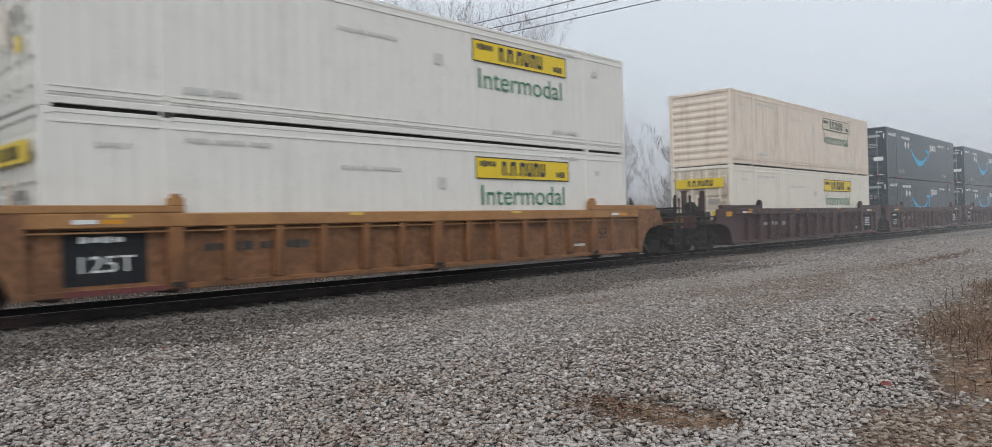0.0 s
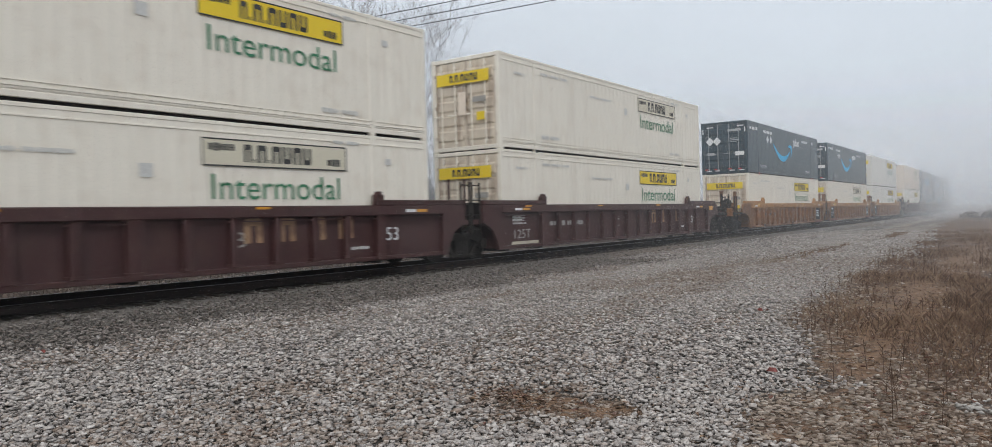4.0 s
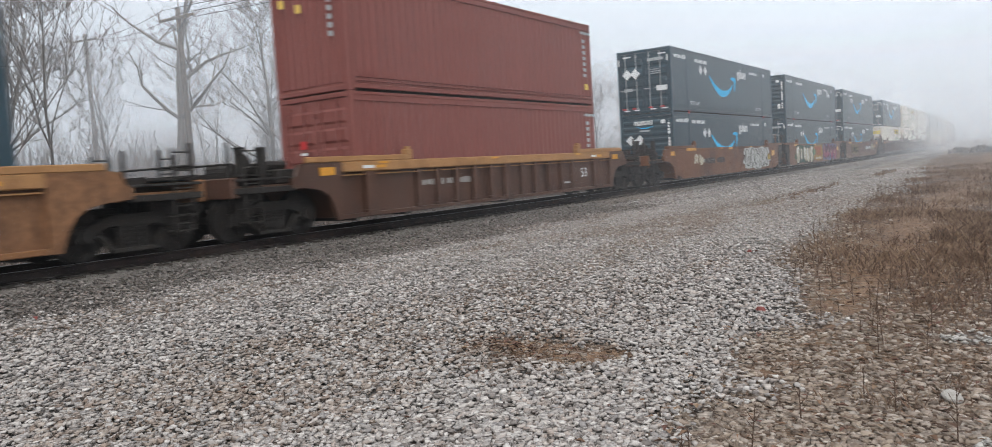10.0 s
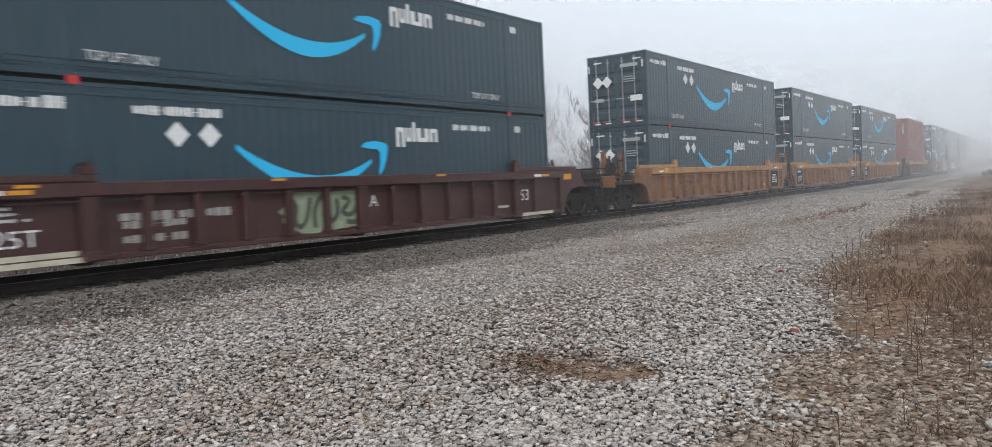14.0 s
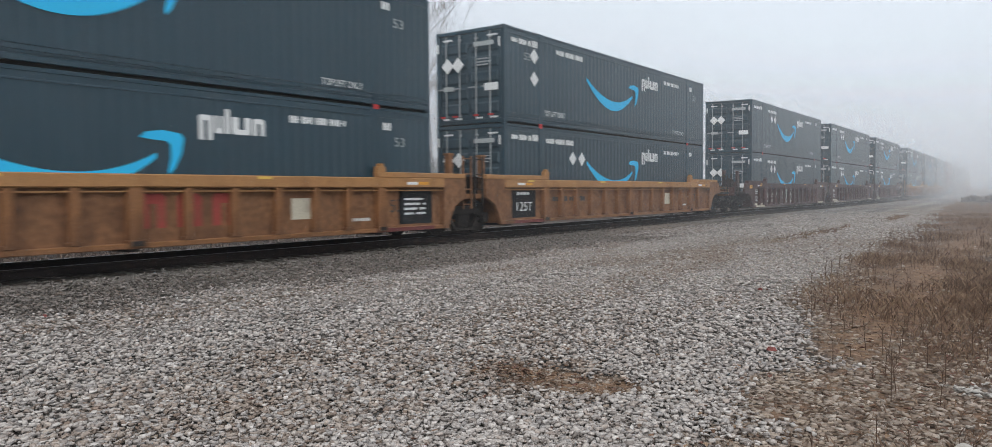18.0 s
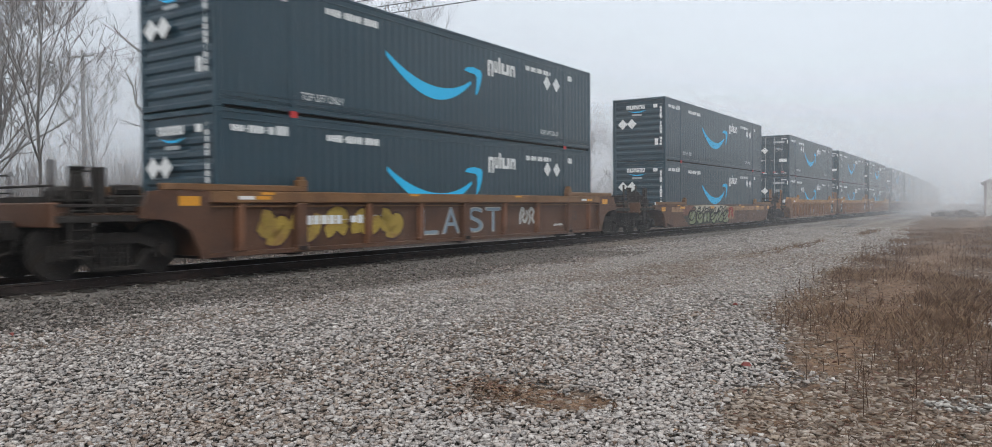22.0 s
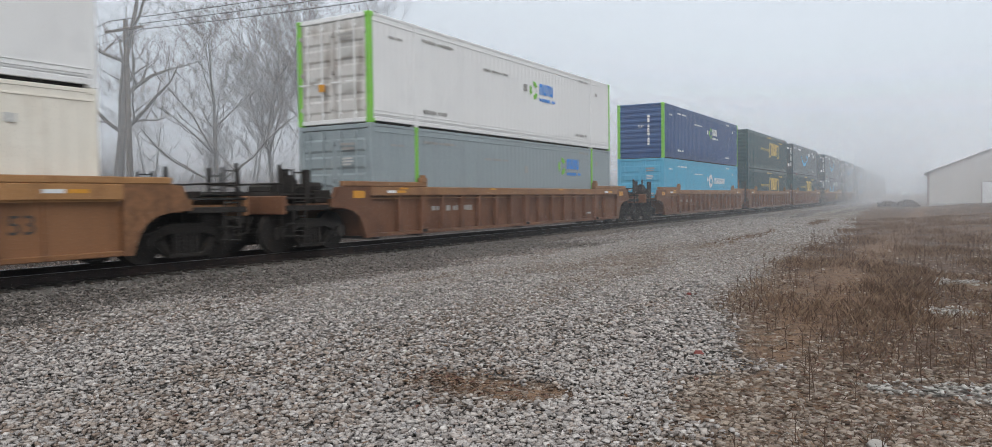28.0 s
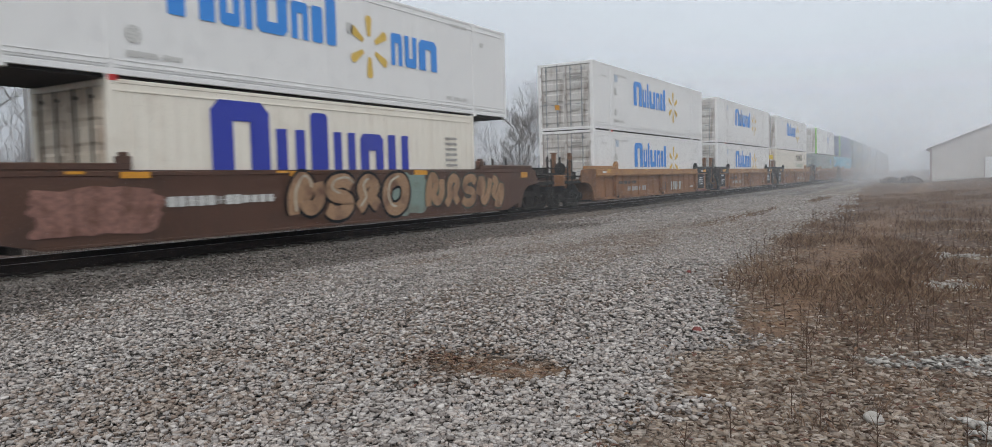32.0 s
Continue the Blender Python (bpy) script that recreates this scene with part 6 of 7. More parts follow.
def island_material(name, colors, rough=0.85, bump=0.3):
    """Loose pieces whose colour changes from piece to piece."""
    m = bpy.data.materials.new(name)
    m.use_nodes = True
    n, l = m.node_tree.nodes, m.node_tree.links
    b = n["Principled BSDF"]
    b.inputs["Roughness"].default_value = rough
    g = n.new("ShaderNodeNewGeometry")
    r = n.new("ShaderNodeValToRGB")
    els = r.color_ramp.elements
    while len(els) < len(colors):
        els.new(0.5)
    for i, c in enumerate(colors):
        els[i].position, els[i].color = i / (len(colors) - 1), (*c, 1)
    l.new(g.outputs["Random Per Island"], r.inputs[0])
    t = n.new("ShaderNodeTexNoise")
    t.inputs["Scale"].default_value = 45.0
    x = n.new("ShaderNodeMixRGB")
    x.blend_type = "OVERLAY"
    x.inputs[0].default_value = 0.5
    l.new(r.outputs[0], x.inputs[1])
    l.new(t.outputs[0], x.inputs[2])
    l.new(x.outputs[0], b.inputs["Base Color"])
    if bump:
        bp = n.new("ShaderNodeBump")
        bp.inputs["Strength"].default_value, bp.inputs["Distance"].default_value = bump, 0.01
        l.new(t.outputs[0], bp.inputs["Height"])
        l.new(bp.outputs[0], b.inputs["Normal"])
    return m


def hull_faces(v):
    bm = bmesh.new()
    for p in v:
        bm.verts.new(p)
    bmesh.ops.convex_hull(bm, input=bm.verts)
    bm.verts.index_update()
    f = np.array([[w.index for w in q.verts] for q in bm.faces])
    order = np.array([tuple(w.co) for w in bm.verts])
    bm.free()
    return order, f


OCT_V = np.array([(1, 0, 0), (-1, 0, 0), (0, 1, 0), (0, -1, 0), (0, 0, 1), (0, 0, -1)], dtype=float)
OCT_F = np.array([(0, 2, 4), (2, 1, 4), (1, 3, 4), (3, 0, 4), (2, 0, 5), (1, 2, 5), (3, 1, 5), (0, 3, 5)])


CUBE_V = np.array([(x, y, z) for x in (-1, 1) for y in (-1, 1) for z in (-1, 1)]) * 0.66
CUBE_V, CUBE_F = hull_faces(CUBE_V)


def stones(name, spots, size, mat, label, rng, sink=0.5, coarse=False, flat=0.5):
    """Many loose stones as one mesh: spots are (x, y, z) of their feet."""
    base, tri = (OCT_V, OCT_F) if coarse else (CUBE_V, CUBE_F)
    n, c = len(spots), len(base)
    s = rng.uniform(size[0], size[1], (n, 1, 1)) * rng.uniform(0.7, 1.3, (n, 1, 3)) * np.array([1.25, 0.95, flat])
    v = base[None] * s * rng.uniform(0.72, 1.2, (n, c, 1))
    v += rng.normal(0, 0.25 if coarse else 0.17, (n, c, 3)) * s
    a = rng.uniform(0, 2 * np.pi, n)
    b = rng.normal(0, 0.35, n)
    ca, sa, cb, sb = np.cos(a), np.sin(a), np.cos(b), np.sin(b)
    y, z = v[..., 1] * cb[:, None] - v[..., 2] * sb[:, None], v[..., 1] * sb[:, None] + v[..., 2] * cb[:, None]
    x = v[..., 0]
    w = np.stack((x * ca[:, None] - y * sa[:, None], x * sa[:, None] + y * ca[:, None], z), -1) + np.asarray(spots)[:, None, :]
    w[..., 2] += size[1] * sink * rng.uniform(-0.6, 2.4, (n, 1))
    f = (tri[None] + c * np.arange(n)[:, None, None]).reshape(-1)
    me = bpy.data.meshes.new(name)
    me.vertices.add(c * n)
    me.vertices.foreach_set("co", w.reshape(-1))
    me.loops.add(len(f))
    me.loops.foreach_set("vertex_index", f.astype(np.int32))
    k = len(f) // 3
    me.polygons.add(k)
    me.polygons.foreach_set("loop_start", np.arange(0, 3 * k, 3, dtype=np.int32))
    me.update(calc_edges=True)
    me.materials.append(mat)
    return tagged(new(name, me), label, name.replace("_", " "), kind="stuff")


rng = np.random.default_rng(7)
grey_stone = island_material("limestone_gravel", [(0.15, 0.129, 0.117), (0.45, 0.408, 0.379), (0.25, 0.233, 0.226), (0.50, 0.461, 0.433), (0.38, 0.319, 0.281), (0.22, 0.195, 0.18), (0.58, 0.542, 0.512), (0.34, 0.315, 0.299), (0.46, 0.412, 0.375)], rough=0.68)
dusty_stone = island_material("dusty_gravel", [(0.13, 0.10, 0.082), (0.35, 0.295, 0.254), (0.21, 0.166, 0.138), (0.42, 0.362, 0.315), (0.25, 0.188, 0.15), (0.17, 0.133, 0.108)], rough=0.8)
dark_stone = island_material("dark_ballast", [(0.045, 0.038, 0.034), (0.20, 0.176, 0.158), (0.10, 0.085, 0.076), (0.29, 0.259, 0.235), (0.15, 0.117, 0.098)], rough=0.7)
pale_stone = island_material("white_limestone", [(0.28, 0.26, 0.235), (0.46, 0.44, 0.412), (0.36, 0.34, 0.312), (0.54, 0.523, 0.495)])
flat_stone = island_material("pebbles_in_earth", [(0.12, 0.083, 0.06), (0.33, 0.268, 0.21), (0.18, 0.13, 0.095), (0.46, 0.405, 0.352), (0.11, 0.076, 0.056), (0.37, 0.31, 0.26), (0.24, 0.183, 0.142), (0.09, 0.061, 0.044)])
near_g, near_s, far_g, spot_b, spot_p, dusty_near, dusty_far, fine_g = [], [], [], [], [], [], [], []
for az, r, u in zip(rng.uniform(-9, 84, 225000), 3.3 + 26.0 * rng.uniform(0, 1, 225000) ** 1.45, rng.uniform(0, 1, 225000)):
    x, y = -r * math.sin(radians(az)), r * math.cos(radians(az))
    off = x - track_x(y)
    if off < 1.6:
        continue
    s = soil(x, y)
    if rng.random() < max(0.62 * bare_patch(x, y), 0.8 * on_path(x, y)):
        continue
    near_bed = smooth(8.6, 7.2, y + 0.8 * noise.noise((x, y, 61)))
    d = dirt(x, y)
    if u < pale(x, y) * 0.75:
        spot_p.append((x, y, ground_z(x, y)))
    elif u < (1.0 - 0.92 * s) * (1 - 0.45 * d * smooth(14, 24, y)) + (0.1 + 0.32 * near_bed) * s:
        q = (x, y, ground_z(x, y))
        if rng.random() > smooth(2.7, 4.4, off + 0.9 * noise.noise((x * 0.5, y * 0.5, 9))):
            spot_b.append(q)
        elif rng.random() < smooth(0.05, 0.55, s + 0.25 * noise.noise((x * 1.3, y * 1.3, 62))):
            near_s.append(q)
        elif rng.random() < 0.8 * d:
            (dusty_far if r > 8 else dusty_near).append(q)
        elif r > 8:
            (fine_g if r > 15 else far_g).append(q)
        else:
            near_g.append(q)
for a, r, u in zip(rng.uniform(84, 351, 30000), 11.5 * rng.uniform(0, 1, 30000) ** 0.55, rng.uniform(0, 1, 30000)):
    x, y = -r * math.sin(radians(a)), r * math.cos(radians(a))
    if x - track_x(y) > 1.6 and u > 0.85 * soil(x, y):
        far_g.append((x, y, ground_z(x, y)))
for a, r, u in zip(rng.uniform(-9, 84, 6000), 3.4 * rng.uniform(0, 1, 6000) ** 0.5, rng.uniform(0, 1, 6000)):
    x, y = -r * math.sin(radians(a)), r * math.cos(radians(a))
    if u > 0.85 * soil(x, y):
        far_g.append((x, y, ground_z(x, y)))
far_b = []
for az, r, u in zip(rng.uniform(6, 36, 34000), 27 + 30 * rng.uniform(0, 1, 34000), rng.uniform(0, 1, 34000)):
    x, y = -r * math.sin(radians(az)), r * math.cos(radians(az))
    if x - track_x(y) > 2.0 and u > soil(x, y):
        far_b.append((x, y, ground_z(x, y)))
for x, y in zip(rng.uniform(TRACK - 7.5, TRACK + 2.0, 40000), rng.uniform(-3, 44, 40000)):
    spot_b.append((x, y, ground_z(x, y) - 0.02))
stones("loose_gravel", near_g, (0.012, 0.030), grey_stone, "loose grey limestone gravel of mixed sizes", rng)
stones("loose_gravel", far_g, (0.017, 0.038), grey_stone, "loose grey limestone gravel of mixed sizes", rng, coarse=True)
stones("loose_gravel", fine_g, (0.015, 0.034), grey_stone, "loose grey limestone gravel of mixed sizes", rng, coarse=True, sink=0.3)
stones("loose_gravel", far_b, (0.024, 0.046), grey_stone, "loose grey limestone gravel of mixed sizes", rng, coarse=True)
stones("dusty_gravel", dusty_near, (0.012, 0.030), dusty_stone, "loose gravel stained by brown dust", rng)
stones("dusty_gravel", dusty_far, (0.016, 0.035), dusty_stone, "loose gravel stained by brown dust", rng, coarse=True)
stones("embedded_pebbles", near_s, (0.012, 0.034), flat_stone, "flat pale pebbles bedded in brown earth", rng, sink=0.1, flat=0.36)
stones("track_ballast", spot_b, (0.020, 0.042), dark_stone, "dark track ballast", rng, coarse=True)
stones("white_gravel", spot_p, (0.014, 0.036), pale_stone, "washed-out white stones in brown earth", rng, coarse=True)

# ---- dead grass, weeds and leaves ----
blade_mat = island_material("dead_grass", [(0.10, 0.061, 0.043), (0.24, 0.161, 0.109), (0.14, 0.086, 0.06), (0.31, 0.218, 0.148), (0.075, 0.047, 0.035), (0.19, 0.125, 0.085)], bump=0)
leaf_mat = island_material("dead_leaves", [(0.12, 0.05, 0.036), (0.10, 0.06, 0.042), (0.20, 0.12, 0.075), (0.07, 0.045, 0.035), (0.24, 0.16, 0.10)], bump=0)
stalk_mat = material("dry_weed_stalk", (0.085, 0.052, 0.036), 0.9)


def blades():
    v, f = [], []
    rnd = random.Random(5)
    count = 0
    while count < 90000:
        y = 5.0 + 50 * rnd.random() ** 1.7
        x = rnd.uniform(edge_x(y) - 0.6 if y < 21 else -8.5, 9)
        s = soil(x, y)
        clump = noise.noise((x * 0.55, y * 0.4, 11)) + 0.5 * noise.noise((x * 1.9, y * 1.6, 12))
        if rnd.random() > s * s * (0.22 + 1.05 * clump) * (1 - 0.5 * on_path(x, y)) or pale(x, y) > 0.3 or y < 7.0 and rnd.random() > 0.12:
            continue
        h = rnd.uniform(0.025, 0.11) * (1 + 1.9 * max(0, clump)) * (0.4 + 0.6 * smooth(6.5, 12, y))
        w = rnd.uniform(0.0014, 0.003) * (1 + y * 0.055)
        a, lean = rnd.uniform(0, 6.283), rnd.uniform(0.1, 0.9) * h
        z = ground_z(x, y) - 0.01
        dx, dy = math.cos(a), math.sin(a)
        k = len(v)
        v += [(x - dy * w, y + dx * w, z), (x + dy * w, y - dx * w, z), (x + dx * lean * 0.4 + dy * w * 0.7, y + dy * lean * 0.4 - dx * w * 0.7, z + h * 0.65),
              (x + dx * lean, y + dy * lean, z + h)]
        f += [(k, k + 1, k + 2), (k, k + 2, k + 3)]
        count += 1
    me = bpy.data.meshes.new("dead_grass")
    me.from_pydata(v, [], f)
    me.materials.append(blade_mat)
    tagged(new("dead_grass", me), "matted dead brown grass and weeds", "grass", kind="stuff")


blades()


def leaves():
    v, f = [], []
    rnd = random.Random(6)
    for _ in range(9500):
        if rnd.random() < 0.025:
            x, y = rnd.gauss(-3.85, 0.28), rnd.gauss(5.5, 0.18)
        else:
            y = 3.4 + 14 * rnd.random() ** 1.3
            x = rnd.uniform(-5.5, 4.5)
            if rnd.random() > 0.08 + soil(x, y):
                continue
        z, a, t = ground_z(x, y) + rnd.uniform(0.02, 0.05), rnd.uniform(0, 6.283), rnd.uniform(-0.5, 0.5)
        s = rnd.uniform(0.015, 0.04)
        dx, dy = math.cos(a) * s, math.sin(a) * s
        k = len(v)
        v += [(x - dx, y - dy, z), (x + dy * 0.5, y - dx * 0.5, z + s * 0.3), (x + dx, y + dy, z + s * t), (x - dy * 0.5, y + dx * 0.5, z + s * 0.3)]
        f.append((k, k + 1, k + 2, k + 3))
    me = bpy.data.meshes.new("dead_leaves")
    me.from_pydata(v, [], f)
    me.materials.append(leaf_mat)
    tagged(new("dead_leaves", me), "scattered reddish brown dead leaves", "leaves", kind="stuff")


leaves()


def weed(s, x, y, h, rnd):
    z = ground_z(x, y) - 0.02
    lean = (rnd.uniform(-0.12, 0.12) * h, rnd.uniform(-0.12, 0.12) * h)
    s.tube((x, y, z), (x + lean[0], y + lean[1], z + h), 0.005, 0.0025, 4)
    for _ in range(rnd.randint(3, 7)):
        q = rnd.uniform(0.35, 0.95)
        a = rnd.uniform(0, 6.283)
        p = (x + lean[0] * q, y + lean[1] * q, z + h * q)
        s.tube(p, (p[0] + math.cos(a) * 0.16 * h, p[1] + math.sin(a) * 0.16 * h, p[2] + 0.2 * h), 0.0028, 0.0015, 4)


wr, made, weeds = random.Random(17), 0, Shape()
while made < 1000:
    y = 3.8 + 30 * wr.random() ** 1.3
    x = wr.uniform(edge_x(y) - 1.0, 6.5)
    if soil(x, y) > 0.3 and (y > 7 or wr.random() < 0.35):
        weed(weeds, x, y, wr.uniform(0.12, 0.42), wr)
        made += 1
wme = bpy.data.meshes.new("dry_weeds")
wme.from_pydata(weeds.v, [], weeds.f)
wme.materials.append(stalk_mat)
tagged(new("dry_weeds", wme), "dry brown weed stalks standing in the grass", "weeds", kind="stuff")

red_litter = material("red_plastic_scrap", (0.19, 0.05, 0.042), 0.6)
for i, (x, y) in enumerate(((-2.25, 7.68), (-3.73, 12.2), (-10.6, 4.57))):
    r = random.Random(i)
    pts = [(math.cos(k * 1.05) * r.uniform(0.03, 0.06), math.sin(k * 1.05) * r.uniform(0.02, 0.05)) for k in range(6)]
    s = Shape().add([(p, q, 0) for p, q in pts] + [(p * 0.6, q * 0.6, 0.035) for p, q in pts], [tuple(range(5, -1, -1)), tuple(range(6, 12))] + [(k, (k + 1) % 6, 6 + (k + 1) % 6, 6 + k) for k in range(6)])
    tagged(piece("litter", ("litter", i), s, red_litter, None, shift(x, y, ground_z(x, y) + 0.03)), "scrap of faded red plastic lying on gravel", "litter", "red scraps")
for i, (x, y, k) in enumerate(((-0.42, 5.32, 0.062), (0.15, 3.95, 0.04))):
    bm = bmesh.new()
    bmesh.ops.create_icosphere(bm, subdivisions=3, radius=k)
    for v in bm.verts:
        v.co *= 1 + 0.3 * noise.noise(v.co * 9 / k * 0.12 + Vector((i, 0, 0)))
        v.co.y, v.co.z = v.co.y * 0.8, v.co.z * 0.7
    me = bpy.data.meshes.new("white_rock")
    bm.to_mesh(me)
    bm.free()
    me.materials.append(pale_stone)
    ob = new("white_rock", me)
    ob.location = (x, y, ground_z(x, y) + k * 0.5)
    tagged(ob, "large white limestone rock among pebbles", "rock", "white rocks")

# ---- track ----
track = thing("railway_track", "rusty steel rails on dark wooden ties", "railway track", kind="structure")


def rail_shape(off, part_of):
    s = Shape()
    prof = [(-0.07, -0.18), (0.07, -0.18), (0.07, -0.165), (0.012, -0.145), (0.012, -0.045), (0.036, -0.035), (0.036, -0.008), (0.028, -0.0), (-0.028, 0.0), (-0.036, -0.008), (-0.036, -0.035), (-0.012, -0.045), (-0.012, -0.145), (-0.07, -0.165)]
    if part_of == "head":
        prof = [(-0.026, 0.0005), (0.026, 0.0005), (0.026, 0.003), (-0.026, 0.003)]
    ys = list(range(-150, 421, 6))
    k = len(prof)
    v = [(track_x(y) + off + p, y, z) for y in ys for p, z in prof]
    f = [(j * k + i, j * k + (i + 1) % k, (j + 1) * k + (i + 1) % k, (j + 1) * k + i) for j in range(len(ys) - 1) for i in range(k)]
    return s.add(v, f)


for off in (-0.755, 0.755):
    r = piece("rail", ("rail", off), rail_shape(off, "rail"), rail_steel, track)
    piece("rail_head", ("head", off), rail_shape(off, "head"), rail_top, r)
for i in range(115):
    y = -6 + i * 0.54
    piece("tie", "tie", lambda: Shape().box(-1.22, 1.22, -0.115, 0.115, -0.36, -0.182, 0.015), tie_wood, track, shift(track_x(y), y, -0.0))
s = Shape()
for i in range(455):
    y = 56.1 + i * 0.54
    s.box(track_x(y) - 1.3, track_x(y) + 1.3, y - 0.115, y + 0.115, -0.36, -0.182)
for i in range(120):
    y = -6.54 - i * 0.54
    s.box(TRACK - 1.3, TRACK + 1.3, y - 0.115, y + 0.115, -0.36, -0.182)
piece("far_ties", "fties", s, tie_wood, track)["kind"] = "stuff"

# ---- trees behind the track ----
bark = material("grey_bark", (0.12, 0.106, 0.095), 0.9, spots=(0.17, 0.155, 0.14), spot_amount=0.5, spot_scale=3, bump=0.6, bump_scale=14)
twig_mat = material("brown_twigs", (0.125, 0.102, 0.09), 0.9, bump=0)
brush_mat = island_material("tangled_brush", [(0.075, 0.055, 0.046), (0.15, 0.11, 0.09), (0.10, 0.066, 0.052), (0.13, 0.11, 0.095)], bump=0)
needle = island_material("evergreen_needles", [(0.028, 0.038, 0.028), (0.055, 0.068, 0.05), (0.04, 0.05, 0.036)], bump=0)


def polar(az, d):
    return -d * math.sin(radians(az)), d * math.cos(radians(az))


def bare_tree(x, y, h, seed, spread=0.5, stems=1, fine=1.0, low=0.3, thick=0.013, gnarled=False):
    """A leafless tree: a tapered, crooked trunk, limbs, and a crown of many thin twigs."""
    rnd = random.Random(seed)
    t = tagged(new("bare_tree"), "leafless grey tree with crooked limbs and fine twigs", "tree", "trees behind the track")
    trunk, limbs, twigs = Shape(), Shape(), Shape()

    def grow(p, d, length, r, depth, into):
        n = (7, 5, 4, 3, 2)[depth]
        q, dd = Vector(p), Vector(d)
        kids = []
        for i in range(n):
            bend = (0.10, 0.22, 0.26, 0.3, 0.3)[depth] * (1.9 if gnarled and depth in (1, 2) else 1)
            dd = (dd + Vector((rnd.uniform(-1, 1), rnd.uniform(-1, 1), rnd.uniform(-0.35, 0.65))) * bend).normalized()
            nq = q + dd * (length / n)
            taper = 0.8 if depth else 0.72
            r1, r2 = r * (1 - taper * i / n), r * (1 - taper * (i + 1) / n)
            if depth >= 3:
                o = dd.orthogonal().normalized() * max(r1, 0.0065)
                into.add([q - o, q + o, nq + o * 0.7, nq - o * 0.7], [(0, 1, 2, 3)])
            else:
                into.tube(q, nq, r1, max(r2, 0.006), (8, 6, 4)[depth], cap=False)
            kids.append((nq.copy(), r2, dd.copy()))
            q = nq
        if depth >= 4:
            return
        count = (14, 9, 6, 4)[depth] if fine >= 1 else (12, 8, 5, 4)[depth]
        if gnarled:
            count = (11, 5, 4, 2)[depth]
        elif stems > 1:
            count = max(3, int(count * 0.75))
        for c in range(count):
            if depth == 0:
                a = low + (1 - low) * (c + rnd.random()) / count
                pos, rr, dirn = kids[min(n - 1, int(n * a))]
                size = length * rnd.uniform(0.34, 0.60) * (1.25 - 0.6 * a)
            else:
                pos, rr, dirn = kids[rnd.randrange(n)]
                size = length * rnd.uniform(0.36, 0.62)
            side = Vector((rnd.uniform(-1, 1), rnd.uniform(-1, 1), rnd.uniform(-0.25, 0.5))).normalized()
            nd = (dirn * (1 - spread) + side * spread * 1.25 + Vector((0, 0, 0.16))).normalized()
            grow(pos, nd, size, max(rr * rnd.uniform(0.45, 0.75), 0.008), depth + 1, limbs if depth == 0 else twigs)

    z = ground_z(x, y) - 0.1
    for k in range(stems):
        a = rnd.uniform(0, 6.28)
        o = 0.0 if stems == 1 else 0.9
        d = Vector((math.cos(a) * (0.05 if stems == 1 else 0.2), math.sin(a) * (0.05 if stems == 1 else 0.2), 1)).normalized()
        grow((x + math.cos(a) * o, y + math.sin(a) * o, z), d, h * (0.82 if stems == 1 else rnd.uniform(0.66, 0.85)), h * (thick if stems == 1 else thick * 0.62), 0, trunk)
    for name, sh, m in (("trunk", trunk, bark), ("limbs", limbs, bark), ("crown", twigs, twig_mat)):
        me = bpy.data.meshes.new(name)
        me.from_pydata(sh.v, [], sh.f)
        me.materials.append(m)
        ob = new(name, me)
        ob.parent = t
    return t


def evergreen(x, y, h, seed, wide=0.36):
    rnd = random.Random(seed)
    t = tagged(new("evergreen_tree"), "dark green conifer with ragged boughs", "tree", "evergreens")
    z = ground_z(x, y) - 0.1
    piece("trunk", ("etrunk", seed), Shape().tube((x, y, z), (x, y, z + h), h * 0.02, 0.02, 7), bark, t)
    v, f = [], []
    for _ in range(6500):
        q, a = rnd.random() ** 0.9, rnd.uniform(0, 6.283)
        r = h * wide * (1 - q) ** 0.7 * (0.3 + 0.7 * rnd.random()) * (0.86 + 0.2 * math.sin(q * 34 + a) + 0.14 * math.sin(3 * a + seed)) + 0.05
        p = (x + r * math.cos(a), y + r * math.sin(a), z + 0.4 + q * (h - 0.3) - 0.15 * r)
        s = rnd.uniform(0.10, 0.26)
        b, c = rnd.uniform(0, 6.283), rnd.uniform(-0.5, 0.2)
        k = len(v)
        v += [p, (p[0] + s * math.cos(a + 0.3), p[1] + s * math.sin(a + 0.3), p[2] + s * c), (p[0] + s * 0.8 * math.cos(a - 0.4), p[1] + s * 0.8 * math.sin(a - 0.4), p[2] + s * (c - 0.3))]
        f.append((k, k + 1, k + 2))
    me = bpy.data.meshes.new("crown")
    me.from_pydata(v, [], f)
    me.materials.append(needle)
    new("crown", me).parent = t


TREES = ((65.0, 28, 9.6, 3, 2, 0.45), (57.6, 42, 15.5, 1, 11, 0.6), (51.3, 44, 12.5, 1, 13, 0.6), (47.2, 48, 13.0, 1, 24, 0.5), (44.8, 50, 15.0, 2, 25, 0.4), (42.2, 54, 14.0, 1, 26, 0.5),
         (36.2, 60, 9.5, 2, 7, 0.5), (33.2, 66, 9.5, 1, 28, 0.5), (30.6, 72, 9.5, 2, 9, 0.45), (27.2, 80, 10.5, 1, 30, 0.5), (23.8, 90, 11.0, 1, 31, 0.5), (73.5, 38, 12.0, 2, 32, 0.5),
         (68.0, 31, 10.0, 1, 33, 0.5), (61.2, 56, 12.0, 2, 34, 0.45), (54.3, 62, 12.0, 2, 35, 0.45), (49.4, 66, 15.0, 2, 36, 0.5), (39.5, 68, 11.5, 2, 37, 0.5), (78.5, 36, 12.0, 1, 38, 0.5))
